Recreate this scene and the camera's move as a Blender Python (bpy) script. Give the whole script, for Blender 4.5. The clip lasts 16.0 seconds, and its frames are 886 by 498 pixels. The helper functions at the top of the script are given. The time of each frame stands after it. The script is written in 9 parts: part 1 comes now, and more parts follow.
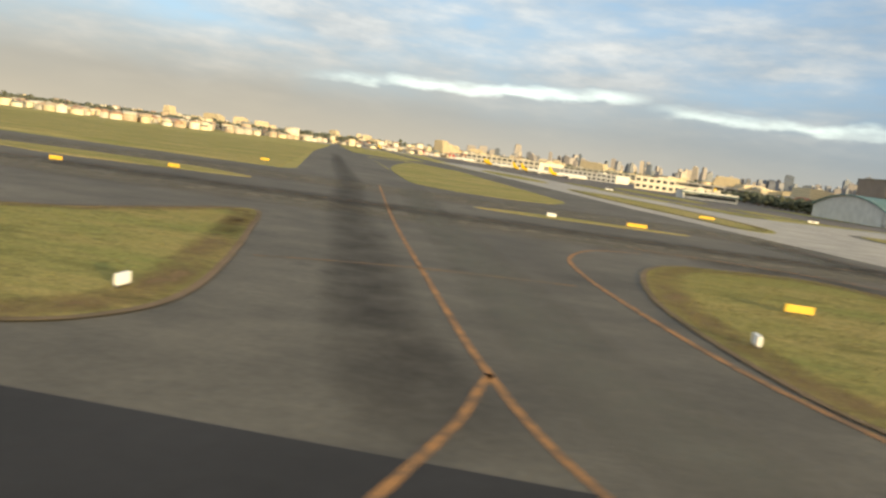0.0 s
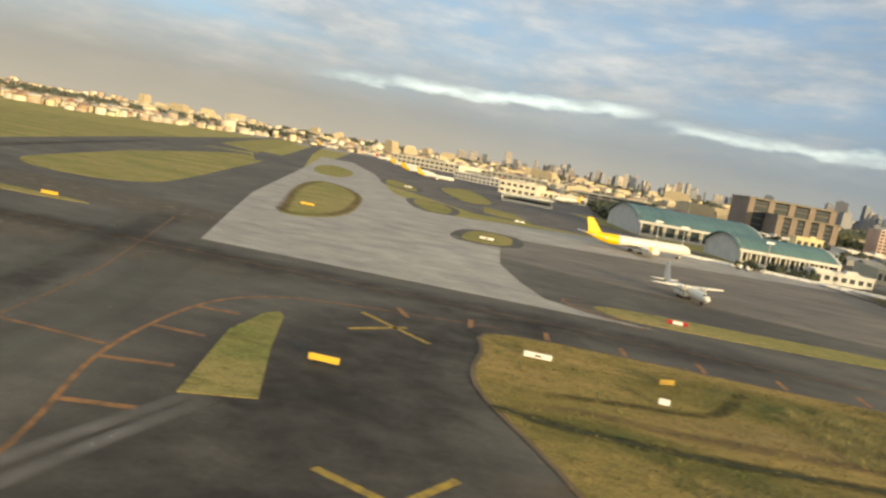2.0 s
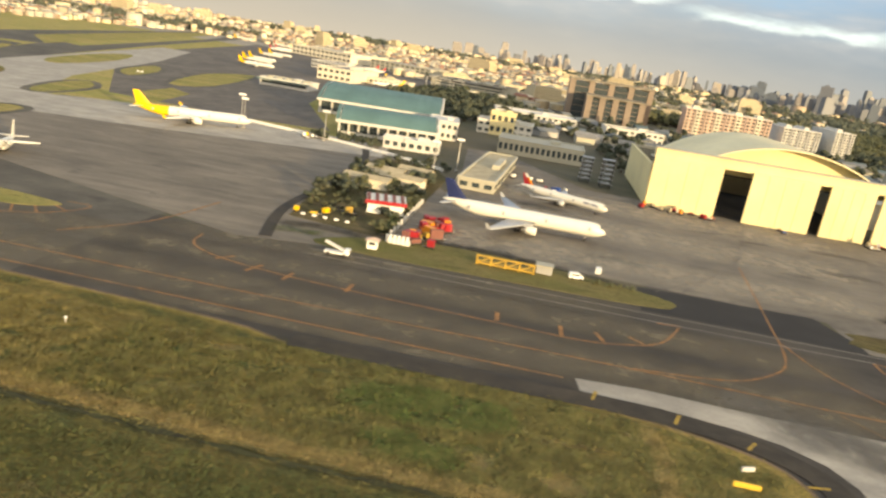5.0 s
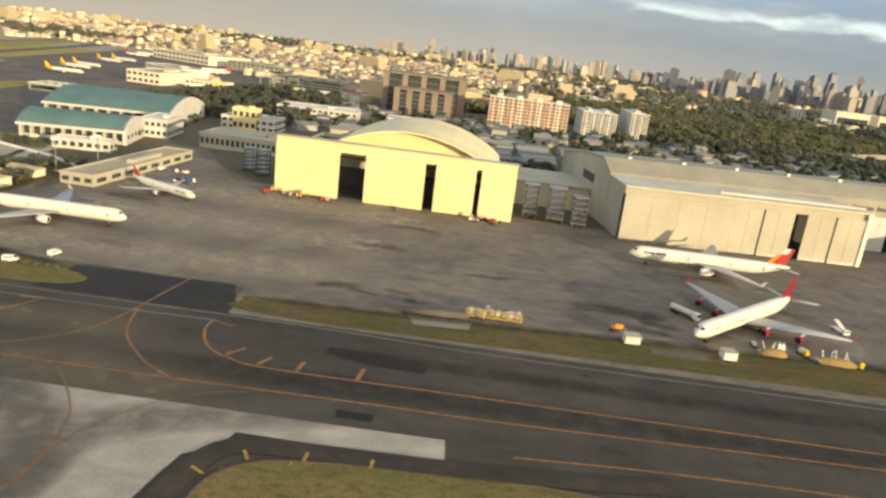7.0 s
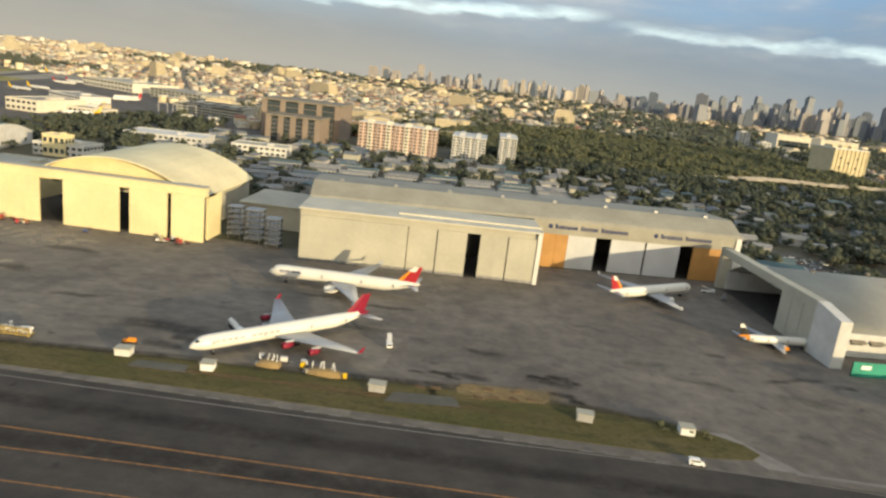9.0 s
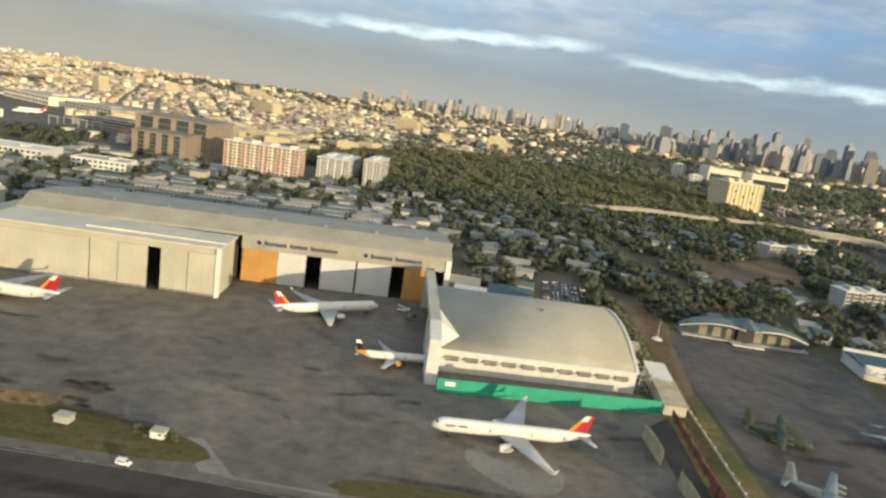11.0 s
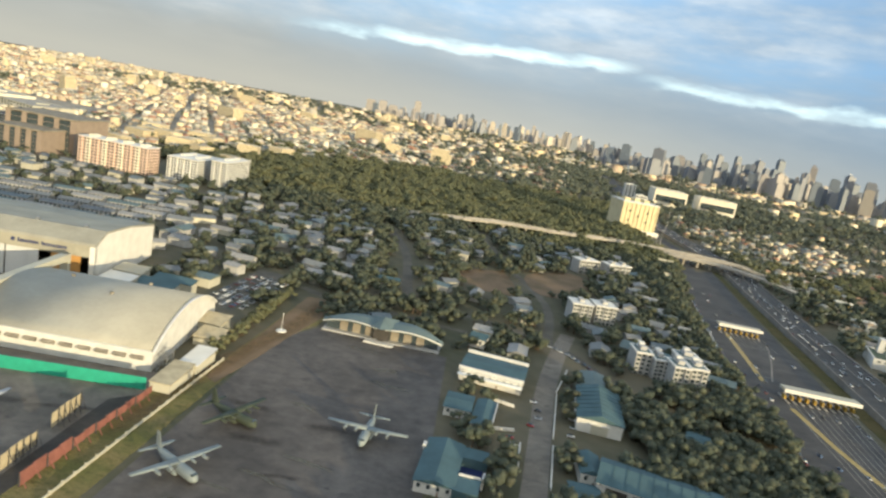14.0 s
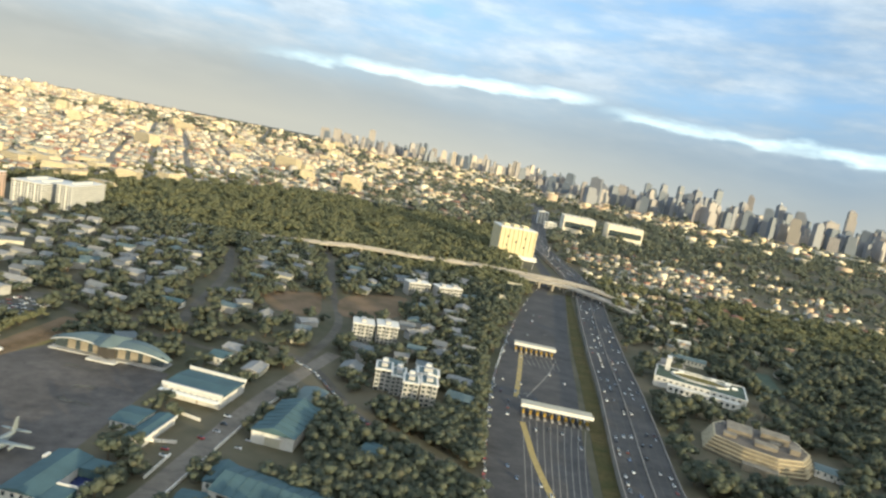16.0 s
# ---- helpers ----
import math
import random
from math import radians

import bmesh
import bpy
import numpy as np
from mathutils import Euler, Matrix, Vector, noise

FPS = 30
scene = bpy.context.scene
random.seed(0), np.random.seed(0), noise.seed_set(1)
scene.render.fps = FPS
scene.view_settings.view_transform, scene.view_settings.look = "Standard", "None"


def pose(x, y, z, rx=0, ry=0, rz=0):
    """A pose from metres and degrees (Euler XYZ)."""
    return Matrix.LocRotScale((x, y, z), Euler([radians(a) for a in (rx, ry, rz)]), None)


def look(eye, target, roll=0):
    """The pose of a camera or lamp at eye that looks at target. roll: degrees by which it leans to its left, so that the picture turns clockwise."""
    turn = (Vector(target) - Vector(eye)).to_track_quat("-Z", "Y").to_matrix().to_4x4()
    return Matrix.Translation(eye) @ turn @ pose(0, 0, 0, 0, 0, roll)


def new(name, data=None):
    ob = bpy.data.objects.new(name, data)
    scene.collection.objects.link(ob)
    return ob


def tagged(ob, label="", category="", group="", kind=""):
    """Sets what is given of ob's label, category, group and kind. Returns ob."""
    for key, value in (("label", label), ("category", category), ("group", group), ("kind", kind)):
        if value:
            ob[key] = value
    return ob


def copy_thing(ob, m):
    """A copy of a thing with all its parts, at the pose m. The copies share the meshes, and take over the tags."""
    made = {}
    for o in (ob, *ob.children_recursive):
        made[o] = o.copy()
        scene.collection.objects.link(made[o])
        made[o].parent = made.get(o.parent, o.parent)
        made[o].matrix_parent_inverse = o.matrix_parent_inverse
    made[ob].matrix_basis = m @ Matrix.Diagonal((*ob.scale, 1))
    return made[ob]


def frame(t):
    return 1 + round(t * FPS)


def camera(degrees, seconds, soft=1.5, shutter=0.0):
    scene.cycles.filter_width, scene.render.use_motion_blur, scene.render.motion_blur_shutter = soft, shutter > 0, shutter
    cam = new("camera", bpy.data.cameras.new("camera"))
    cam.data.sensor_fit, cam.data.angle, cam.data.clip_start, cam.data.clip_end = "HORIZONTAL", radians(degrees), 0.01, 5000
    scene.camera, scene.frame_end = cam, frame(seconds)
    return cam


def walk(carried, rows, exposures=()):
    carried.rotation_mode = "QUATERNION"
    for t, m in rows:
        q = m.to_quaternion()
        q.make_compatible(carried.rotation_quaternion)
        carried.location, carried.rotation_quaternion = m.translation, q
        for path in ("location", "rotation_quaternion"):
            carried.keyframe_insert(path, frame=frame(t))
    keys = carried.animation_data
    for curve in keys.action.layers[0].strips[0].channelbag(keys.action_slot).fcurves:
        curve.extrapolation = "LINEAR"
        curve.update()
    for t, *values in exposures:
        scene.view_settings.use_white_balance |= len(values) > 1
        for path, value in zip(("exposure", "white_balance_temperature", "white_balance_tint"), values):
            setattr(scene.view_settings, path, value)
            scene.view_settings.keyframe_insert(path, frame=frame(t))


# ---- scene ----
import itertools

cam = camera(66.3, 16.0, soft=2.5, shutter=0.15)
PATH = [
    (0, (0.77, -0.14, 6.06), (-5.120, 49.019, -0.943), 7.31),
    (0.5, (19.60, 0.46, 7.94), (14.078, 49.717, 1.399), 8.16),
    (1, (38.33, 0.98, 9.91), (33.173, 50.333, 3.763), 9.12),
    (1.5, (56.99, 1.45, 11.95), (51.867, 50.769, 5.550), 10.12),
    (2, (75.60, 1.85, 14.05), (69.784, 51.062, 7.360), 10.19),
    (2.5, (94.16, 2.21, 16.20), (88.455, 51.341, 8.887), 10.44),
    (3, (112.69, 2.51, 18.38), (106.688, 51.282, 9.131), 10.27),
    (3.2, (120.10, 2.62, 19.27), (114.046, 51.264, 9.399), 10.18),
    (3.7, (138.62, 2.87, 21.49), (132.512, 51.187, 10.184), 10.01),
    (4.2, (157.14, 3.07, 23.74), (151.105, 51.085, 11.158), 9.85),
    (4.7, (175.67, 3.24, 26.01), (169.883, 51.001, 12.385), 9.49),
    (5.3, (197.94, 3.40, 28.74), (192.743, 50.986, 14.286), 8.48),
    (5.5, (205.36, 3.45, 29.65), (200.451, 51.009, 15.032), 7.96),
    (6, (223.96, 3.54, 31.93), (220.224, 51.176, 17.211), 7.57),
    (6.5, (242.58, 3.60, 34.22), (239.839, 51.331, 19.566), 7.36),
    (7, (261.24, 3.65, 36.50), (259.254, 51.663, 22.696), 7.04),
    (7.5, (279.93, 3.67, 38.79), (278.478, 52.088, 26.385), 6.90),
    (8, (298.66, 3.68, 41.08), (297.705, 52.245, 29.226), 7.05),
    (8.5, (317.43, 3.67, 43.37), (315.911, 52.209, 31.462), 6.84),
    (9, (336.23, 3.65, 45.67), (333.873, 52.098, 33.534), 6.68),
    (9.5, (355.05, 3.62, 47.98), (352.254, 52.122, 36.170), 6.57),
    (10, (373.89, 3.57, 50.30), (370.835, 52.100, 38.645), 7.03),
    (10.2, (381.43, 3.55, 51.24), (378.526, 52.117, 39.697), 7.16),
    (10.7, (400.29, 3.50, 53.59), (397.990, 52.241, 42.691), 7.89),
    (11.2, (419.16, 3.44, 55.98), (417.620, 52.414, 46.039), 9.01),
    (11.7, (438.01, 3.37, 58.41), (436.942, 52.512, 49.259), 10.02),
    (12.3, (460.60, 3.28, 61.39), (459.039, 52.416, 52.272), 10.38),
    (12.5, (468.12, 3.25, 62.40), (466.064, 52.312, 52.997), 10.22),
    (13, (486.89, 3.17, 64.98), (483.449, 52.037, 54.988), 10.19),
    (13.5, (505.59, 3.08, 67.64), (501.512, 51.900, 57.640), 10.37),
    (14, (524.22, 2.99, 70.39), (520.338, 51.891, 60.713), 10.79),
    (14.5, (542.75, 2.89, 73.24), (539.732, 51.976, 64.192), 11.12),
    (15, (561.16, 2.80, 76.22), (558.851, 52.050, 67.935), 11.18),
    (15.5, (579.44, 2.69, 79.34), (577.456, 52.057, 71.654), 11.13),
    (16, (597.55, 2.58, 82.61), (595.680, 52.024, 75.413), 11.18),
]
walk(cam, [(t, look(eye, target, roll)) for t, eye, target, roll in PATH],
     exposures=[(0, 0.76, 7800, 7), (1.5, 0.54, 7750, 7), (3.2, 0.54, 7950, 8), (5.5, 0.92, 7900, 9), (7, 0.64, 7600, 8), (8, 0.46, 7200, 7), (10, 0.50, 6800, 5), (12.5, 0.57, 6600, 4), (14, 0.77, 6550, 3), (16, 0.92, 6500, 2)])

# ---- light: low morning sun from behind the camera's right, broken cloud ----
SUN_WAY = Vector((-0.70, 0.70, -0.125)).normalized()
world = bpy.data.worlds.new("sky")
scene.world = world
world.use_nodes = True
wn, wl = world.node_tree.nodes, world.node_tree.links
wn.clear()
w_out = wn.new("ShaderNodeOutputWorld")
w_bg = wn.new("ShaderNodeBackground")
w_bg.inputs["Strength"].default_value = 0.119
w_sky = wn.new("ShaderNodeTexSky")
w_sky.sky_type = "NISHITA"
w_sky.sun_disc = False
w_sky.sun_elevation = radians(8)
w_sky.sun_rotation = radians(135)
w_sky.dust_density = 2.5
w_tc = wn.new("ShaderNodeTexCoord")
w_sep = wn.new("ShaderNodeSeparateXYZ")
wl.new(w_tc.outputs["Generated"], w_sep.inputs[0])


def w_math(op, a, b=None, c=None):
    n = wn.new("ShaderNodeMath")
    n.operation = op
    for i, v in enumerate((a, b, c)):
        if v is None:
            continue
        if isinstance(v, (int, float)):
            n.inputs[i].default_value = v
        else:
            wl.new(v, n.inputs[i])
    return n.outputs[0]


def w_noise(scale, stretch, detail, seed):
    mp = wn.new("ShaderNodeMapping")
    mp.inputs["Scale"].default_value = (1, 1, stretch)
    mp.inputs["Location"].default_value = (seed, seed * 0.7, 0)
    wl.new(w_tc.outputs["Generated"], mp.inputs["Vector"])
    n = wn.new("ShaderNodeTexNoise")
    n.inputs["Scale"].default_value = scale
    n.inputs["Detail"].default_value = detail
    n.inputs["Roughness"].default_value = 0.55
    wl.new(mp.outputs[0], n.inputs["Vector"])
    return n.outputs["Fac"]


def w_ramp(fac, stops):
    n = wn.new("ShaderNodeValToRGB")
    els = n.color_ramp.elements
    while len(els) < len(stops):
        els.new(0.5)
    for e, (p, c) in zip(els, stops):
        e.position = p
        e.color = (c, c, c, 1) if isinstance(c, (int, float)) else (*c, 1)
    wl.new(fac, n.inputs[0])
    return n.outputs[0]


def w_mix(fac, a, b):
    n = wn.new("ShaderNodeMix")
    n.data_type = "RGBA"
    for sock, v in ((n.inputs[0], fac), (n.inputs[6], a), (n.inputs[7], b)):
        if isinstance(v, (int, float)):
            sock.default_value = v
        elif isinstance(v, tuple):
            sock.default_value = (*v, 1)
        else:
            wl.new(v, sock)
    return n.outputs[2]


up = w_sep.outputs["Z"]
n_big = w_noise(2.6, 5.0, 6, 3.1)
n_fine = w_noise(7.0, 4.0, 8, 1.7)
n_wave = w_noise(5.0, 1.5, 5, 8.3)
n_rag = w_noise(17.0, 3.5, 7, 2.2)
deck = w_ramp(w_math("MULTIPLY_ADD", n_rag, 0.22, w_math("MULTIPLY_ADD", n_fine, 0.35, w_math("MULTIPLY", n_big, 0.65))), [(0.46, 0.0), (0.70, 1.0)])
# clouds are brighter and warmer on the sun's side of the sky
w_dot = wn.new("ShaderNodeVectorMath")
w_dot.operation = "DOT_PRODUCT"
wl.new(w_tc.outputs["Generated"], w_dot.inputs[0])
w_dot.inputs[1].default_value = (0.70, -0.70, 0.12)
sunny = w_ramp(w_math("MULTIPLY_ADD", w_dot.outputs["Value"], 0.5, 0.5), [(0.35, 0.0), (0.95, 1.0)])
cloud = w_mix(w_ramp(w_math("MULTIPLY_ADD", n_rag, 0.45, w_math("MULTIPLY", n_fine, 0.6)), [(0.32, 0.0), (0.74, 1.0)]), (1.8, 2.15, 2.65), (4.5, 4.8, 5.3))
cloud = w_mix(sunny, cloud, (11.0, 9.6, 7.6))
blue = w_mix(0.55, w_sky.outputs[0], (2.1, 3.9, 7.0))
col = w_mix(w_math("MULTIPLY", deck, 0.85), blue, cloud)
# grey haze over the horizon, thinning upwards
band = w_ramp(w_math("MULTIPLY_ADD", n_wave, 0.04, up), [(0.0, 1.0), (0.075, 0.85), (0.16, 0.0)])
side = w_ramp(w_math("MULTIPLY_ADD", w_sep.outputs["X"], 0.5, 0.5), [(0.30, (2.35, 2.32, 2.2)), (0.72, (1.95, 2.35, 2.8))])
haze = w_mix(sunny, side, (9.0, 7.2, 5.0))
col = w_mix(band, col, haze)
glow = w_ramp(up, [(0.0, 1.0), (0.055, 0.0)])
col = w_mix(w_math("MULTIPLY", glow, 0.5), col, w_mix(sunny, (3.5, 3.25, 2.8), (10.0, 7.0, 4.0)))
# the deck thickens towards the east
thick = w_ramp(w_sep.outputs["X"], [(0.05, 0.0), (0.5, 1.0)])
dim = wn.new("ShaderNodeMix")
dim.data_type, dim.blend_type = "RGBA", "MULTIPLY"
wl.new(thick, dim.inputs[0])
wl.new(col, dim.inputs[6])
dim.inputs[7].default_value = (0.80, 0.83, 0.86, 1)
col = dim.outputs[2]
# the bright gap under the cloud deck
lift = w_math("MULTIPLY_ADD", n_rag, 0.022, w_math("MULTIPLY_ADD", n_wave, 0.012, w_math("MULTIPLY_ADD", n_fine, 0.014, w_math("ADD", up, -0.0055))))
east = w_sep.outputs["X"]
gap_a = w_ramp(w_math("MULTIPLY_ADD", east, -0.04, lift), [(0.110, 0.0), (0.116, 0.9), (0.119, 0.8), (0.129, 0.0)])
gap_a = w_math("MULTIPLY", gap_a, w_ramp(w_math("MULTIPLY_ADD", east, 0.5, 0.5), [(0.325, 0.0), (0.375, 1.0), (0.545, 0.9), (0.575, 0.0)]))
gap_b = w_ramp(w_math("MULTIPLY_ADD", east, 0.02, lift), [(0.105, 0.0), (0.111, 0.75), (0.115, 0.7), (0.124, 0.0)])
gap_b = w_math("MULTIPLY", gap_b, w_ramp(east, [(0.135, 0.0), (0.19, 0.7), (0.30, 1.0), (0.36, 1.5), (0.8, 0.8)]))
gap = w_math("MAXIMUM", gap_a, gap_b)
gap = w_math("MULTIPLY", gap, w_ramp(w_noise(9.0, 2.0, 4, 5.2), [(0.36, 0.25), (0.58, 1.0)]))
col = w_mix(gap, col, (6.2, 7.6, 8.0))
wl.new(col, w_bg.inputs["Color"])
wl.new(w_bg.outputs[0], w_out.inputs[0])

sun_lamp = bpy.data.lights.new("sun", "SUN")
sun_lamp.energy = 3.6
sun_lamp.angle = radians(0.6)
sun_lamp.color = (1.0, 0.80, 0.52)
sun = new("sun", sun_lamp)
sun.rotation_euler = SUN_WAY.to_track_quat("-Z", "Y").to_euler()

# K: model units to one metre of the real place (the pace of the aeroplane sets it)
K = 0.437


# ---- materials ----
def mat(name, base, rough=0.75, metal=0.0, var=0.18, scale=0.6, bump=0.15, other=None, share=0.5,
        palette=None, per="island", spec=0.3):
    """Procedural surface: two scales of noise over a base colour, or a palette picked piece by piece."""
    m = bpy.data.materials.new(name)
    m.use_nodes = True
    ns, ls = m.node_tree.nodes, m.node_tree.links
    b = ns["Principled BSDF"]
    b.inputs["Roughness"].default_value = rough
    b.inputs["Metallic"].default_value = metal
    b.inputs["Specular IOR Level"].default_value = spec
    tc = ns.new("ShaderNodeTexCoord")

    def noise_at(s, detail):
        n = ns.new("ShaderNodeTexNoise")
        n.inputs["Scale"].default_value = s
        n.inputs["Detail"].default_value = detail
        ls.new(tc.outputs["Object"], n.inputs["Vector"])
        return n

    big, fine = noise_at(scale, 5), noise_at(scale * 9, 4)
    add = ns.new("ShaderNodeMath")
    add.operation = "MULTIPLY_ADD"
    ls.new(fine.outputs["Fac"], add.inputs[0])
    add.inputs[1].default_value = 0.4
    ls.new(big.outputs["Fac"], add.inputs[2])
    ramp = ns.new("ShaderNodeValToRGB")
    ramp.color_ramp.elements[0].position = 0.52
    ramp.color_ramp.elements[1].position = 0.90
    ls.new(add.outputs[0], ramp.inputs[0])
    if palette:
        if per == "island":
            src = ns.new("ShaderNodeNewGeometry").outputs["Random Per Island"]
        else:
            src = ns.new("ShaderNodeObjectInfo").outputs["Random"]
        pick = ns.new("ShaderNodeValToRGB")
        pick.color_ramp.interpolation = "CONSTANT"
        els = pick.color_ramp.elements
        while len(els) < len(palette):
            els.new(0.5)
        for i, (e, c) in enumerate(zip(els, palette)):
            e.position = i / len(palette)
            e.color = (*c, 1)
        ls.new(src, pick.inputs[0])
        ramp.color_ramp.elements[0].color = (1 - var,) * 3 + (1,)
        ramp.color_ramp.elements[1].color = (1 + var,) * 3 + (1,)
        mul = ns.new("ShaderNodeMix")
        mul.data_type, mul.blend_type = "RGBA", "MULTIPLY"
        mul.inputs[0].default_value = 1.0
        ls.new(pick.outputs[0], mul.inputs[6])
        ls.new(ramp.outputs[0], mul.inputs[7])
        ls.new(mul.outputs[2], b.inputs["Base Color"])
    else:
        lo = other or tuple(c * (1 - var) for c in base)
        hi = base if other else tuple(min(1, c * (1 + var)) for c in base)
        ramp.color_ramp.elements[0].color = (*lo, 1)
        ramp.color_ramp.elements[1].color = (*hi, 1)
        if other:
            ramp.color_ramp.elements[0].position = 0.7 - 0.35 * share
            ramp.color_ramp.elements[1].position = 0.98 - 0.35 * share
        ls.new(ramp.outputs[0], b.inputs["Base Color"])
    if bump:
        bp = ns.new("ShaderNodeBump")
        bp.inputs["Strength"].default_value = bump
        bp.inputs["Distance"].default_value = 0.05
        ls.new(fine.outputs["Fac"], bp.inputs["Height"])
        ls.new(bp.outputs[0], b.inputs["Normal"])
    return m


M = {}
M["dock_yellow"] = mat("dock_yellow", (0.36, 0.27, 0.10), 0.7, scale=0.8)
M["dock_gold"] = mat("dock_gold", (0.50, 0.31, 0.05), 0.7, scale=0.8)
M["asphalt_pale"] = mat("asphalt_pale", (0.135, 0.130, 0.105), 0.9, scale=0.06, bump=0.3, other=(0.095, 0.09, 0.074))
M["orange_worn"] = mat("orange_worn", (0.22, 0.125, 0.06), 0.88, scale=1.0, other=(0.11, 0.085, 0.06))
M["rubbered"] = mat("rubbered", (0.25, 0.23, 0.20), 0.85, scale=0.1, other=(0.17, 0.155, 0.135))
M["asphalt_new"] = mat("asphalt_new", (0.03, 0.029, 0.029), 0.9, scale=0.2, bump=0.3)
M["hotel_wall"] = mat("hotel_wall", (0.58, 0.50, 0.31), 0.8, var=0.08, scale=0.2)
# roof grey lowered in colour for cloud shade on the arched hangar
M["vault_sheet"] = mat("vault_sheet", (0.335, 0.32, 0.265), 0.7, var=0.1, scale=0.1, bump=0.12)
M["kerb"] = mat("kerb", (0.42, 0.40, 0.36), 0.9, scale=0.8)


def grass_mat(name, straw, green, dark):
    """Rough grass: patches of straw and green, darker clumps, a fine blade grain."""
    m = bpy.data.materials.new(name)
    m.use_nodes = True
    ns, ls = m.node_tree.nodes, m.node_tree.links
    b = ns["Principled BSDF"]
    b.inputs["Roughness"].default_value = 0.95
    b.inputs["Specular IOR Level"].default_value = 0.1
    tc = ns.new("ShaderNodeTexCoord")

    def field(scale, detail, stretch, lo, hi):
        mp = ns.new("ShaderNodeMapping")
        mp.inputs["Scale"].default_value = stretch
        ls.new(tc.outputs["Object"], mp.inputs["Vector"])
        n = ns.new("ShaderNodeTexNoise")
        n.inputs["Scale"].default_value = scale
        n.inputs["Detail"].default_value = detail
        n.inputs["Roughness"].default_value = 0.65
        ls.new(mp.outputs[0], n.inputs["Vector"])
        r = ns.new("ShaderNodeMapRange")
        r.inputs["From Min"].default_value, r.inputs["From Max"].default_value = lo, hi
        ls.new(n.outputs["Fac"], r.inputs["Value"])
        return r.outputs[0]

    def blend(f, a, c):
        n = ns.new("ShaderNodeMix")
        n.data_type = "RGBA"
        for sock, v in ((n.inputs[0], f), (n.inputs[6], a), (n.inputs[7], c)):
            if isinstance(v, tuple):
                sock.default_value = (*v, 1)
            else:
                ls.new(v, sock)
        return n.outputs[2]

    patch = blend(field(0.045, 7, (1, 2.4, 1), 0.40, 0.60), straw, green)
    patch = blend(field(0.16, 6, (1, 3.0, 1), 0.54, 0.68), patch, dark)
    clump = blend(field(0.75, 6, (1, 1.5, 1), 0.50, 0.72), patch, dark)
    grain = field(5.0, 3, (1, 1, 1), 0.35, 0.7)
    mul = ns.new("ShaderNodeMix")
    mul.data_type, mul.blend_type = "RGBA", "MULTIPLY"
    mul.inputs[0].default_value = 1.0
    ls.new(clump, mul.inputs[6])
    ls.new(blend(grain, (0.72, 0.72, 0.72), (1.25, 1.22, 1.15)), mul.inputs[7])
    ls.new(mul.outputs[2], b.inputs["Base Color"])
    bp = ns.new("ShaderNodeBump")
    bp.inputs["Strength"].default_value = 0.6
    bp.inputs["Distance"].default_value = 0.15
    ls.new(grain, bp.inputs["Height"])
    ls.new(bp.outputs[0], b.inputs["Normal"])
    return m


def pave_mat(name, light, dark, stain, size=1.0, along=(1.0, 1.0)):
    """Weathered paving: broad bleached areas, drawn-out wear along one way, blotches and fine grit."""
    m = bpy.data.materials.new(name)
    m.use_nodes = True
    ns, ls = m.node_tree.nodes, m.node_tree.links
    b = ns["Principled BSDF"]
    b.inputs["Roughness"].default_value = 0.84
    b.inputs["Specular IOR Level"].default_value = 0.28
    tc = ns.new("ShaderNodeTexCoord")

    def field(scale, detail, sx, sy, lo, hi, seed):
        mp = ns.new("ShaderNodeMapping")
        mp.inputs["Scale"].default_value = (sx, sy, 1)
        mp.inputs["Location"].default_value = (seed, seed * 2.3, 0)
        ls.new(tc.outputs["Object"], mp.inputs["Vector"])
        n = ns.new("ShaderNodeTexNoise")
        n.inputs["Scale"].default_value = scale / size
        n.inputs["Detail"].default_value = detail
        n.inputs["Roughness"].default_value = 0.68
        ls.new(mp.outputs[0], n.inputs["Vector"])
        r = ns.new("ShaderNodeMapRange")
        r.inputs["From Min"].default_value, r.inputs["From Max"].default_value = lo, hi
        ls.new(n.outputs["Fac"], r.inputs["Value"])
        return r.outputs[0]

    def blend(f, a, c, mode="MIX"):
        n = ns.new("ShaderNodeMix")
        n.data_type, n.blend_type = "RGBA", mode
        for sock, v in ((n.inputs[0], f), (n.inputs[6], a), (n.inputs[7], c)):
            if isinstance(v, float):
                sock.default_value = v
            elif isinstance(v, tuple):
                sock.default_value = (*v, 1)
            else:
                ls.new(v, sock)
        return n.outputs[2]

    base = blend(field(0.035, 7, along[0], along[1], 0.36, 0.64, 1.0), light, dark)
    wear = blend(field(0.22, 6, along[0] * 0.7, along[1] * 1.1, 0.32, 0.70, 7.0), (0.72, 0.72, 0.73), (1.26, 1.24, 1.20))
    base = blend(1.0, base, wear, "MULTIPLY")
    spots = field(0.14, 6, 1, 1.3, 0.60, 0.70, 4.0)
    base = blend(spots, base, stain)
    grit = field(3.5, 3, 1, 1, 0.3, 0.7, 2.0)
    base = blend(1.0, base, blend(grit, (0.88, 0.88, 0.88), (1.12, 1.12, 1.12)), "MULTIPLY")
    ls.new(base, b.inputs["Base Color"])
    bp = ns.new("ShaderNodeBump")
    bp.inputs["Strength"].default_value = 0.25
    bp.inputs["Distance"].default_value = 0.04
    ls.new(grit, bp.inputs["Height"])
    ls.new(bp.outputs[0], b.inputs["Normal"])
    return m


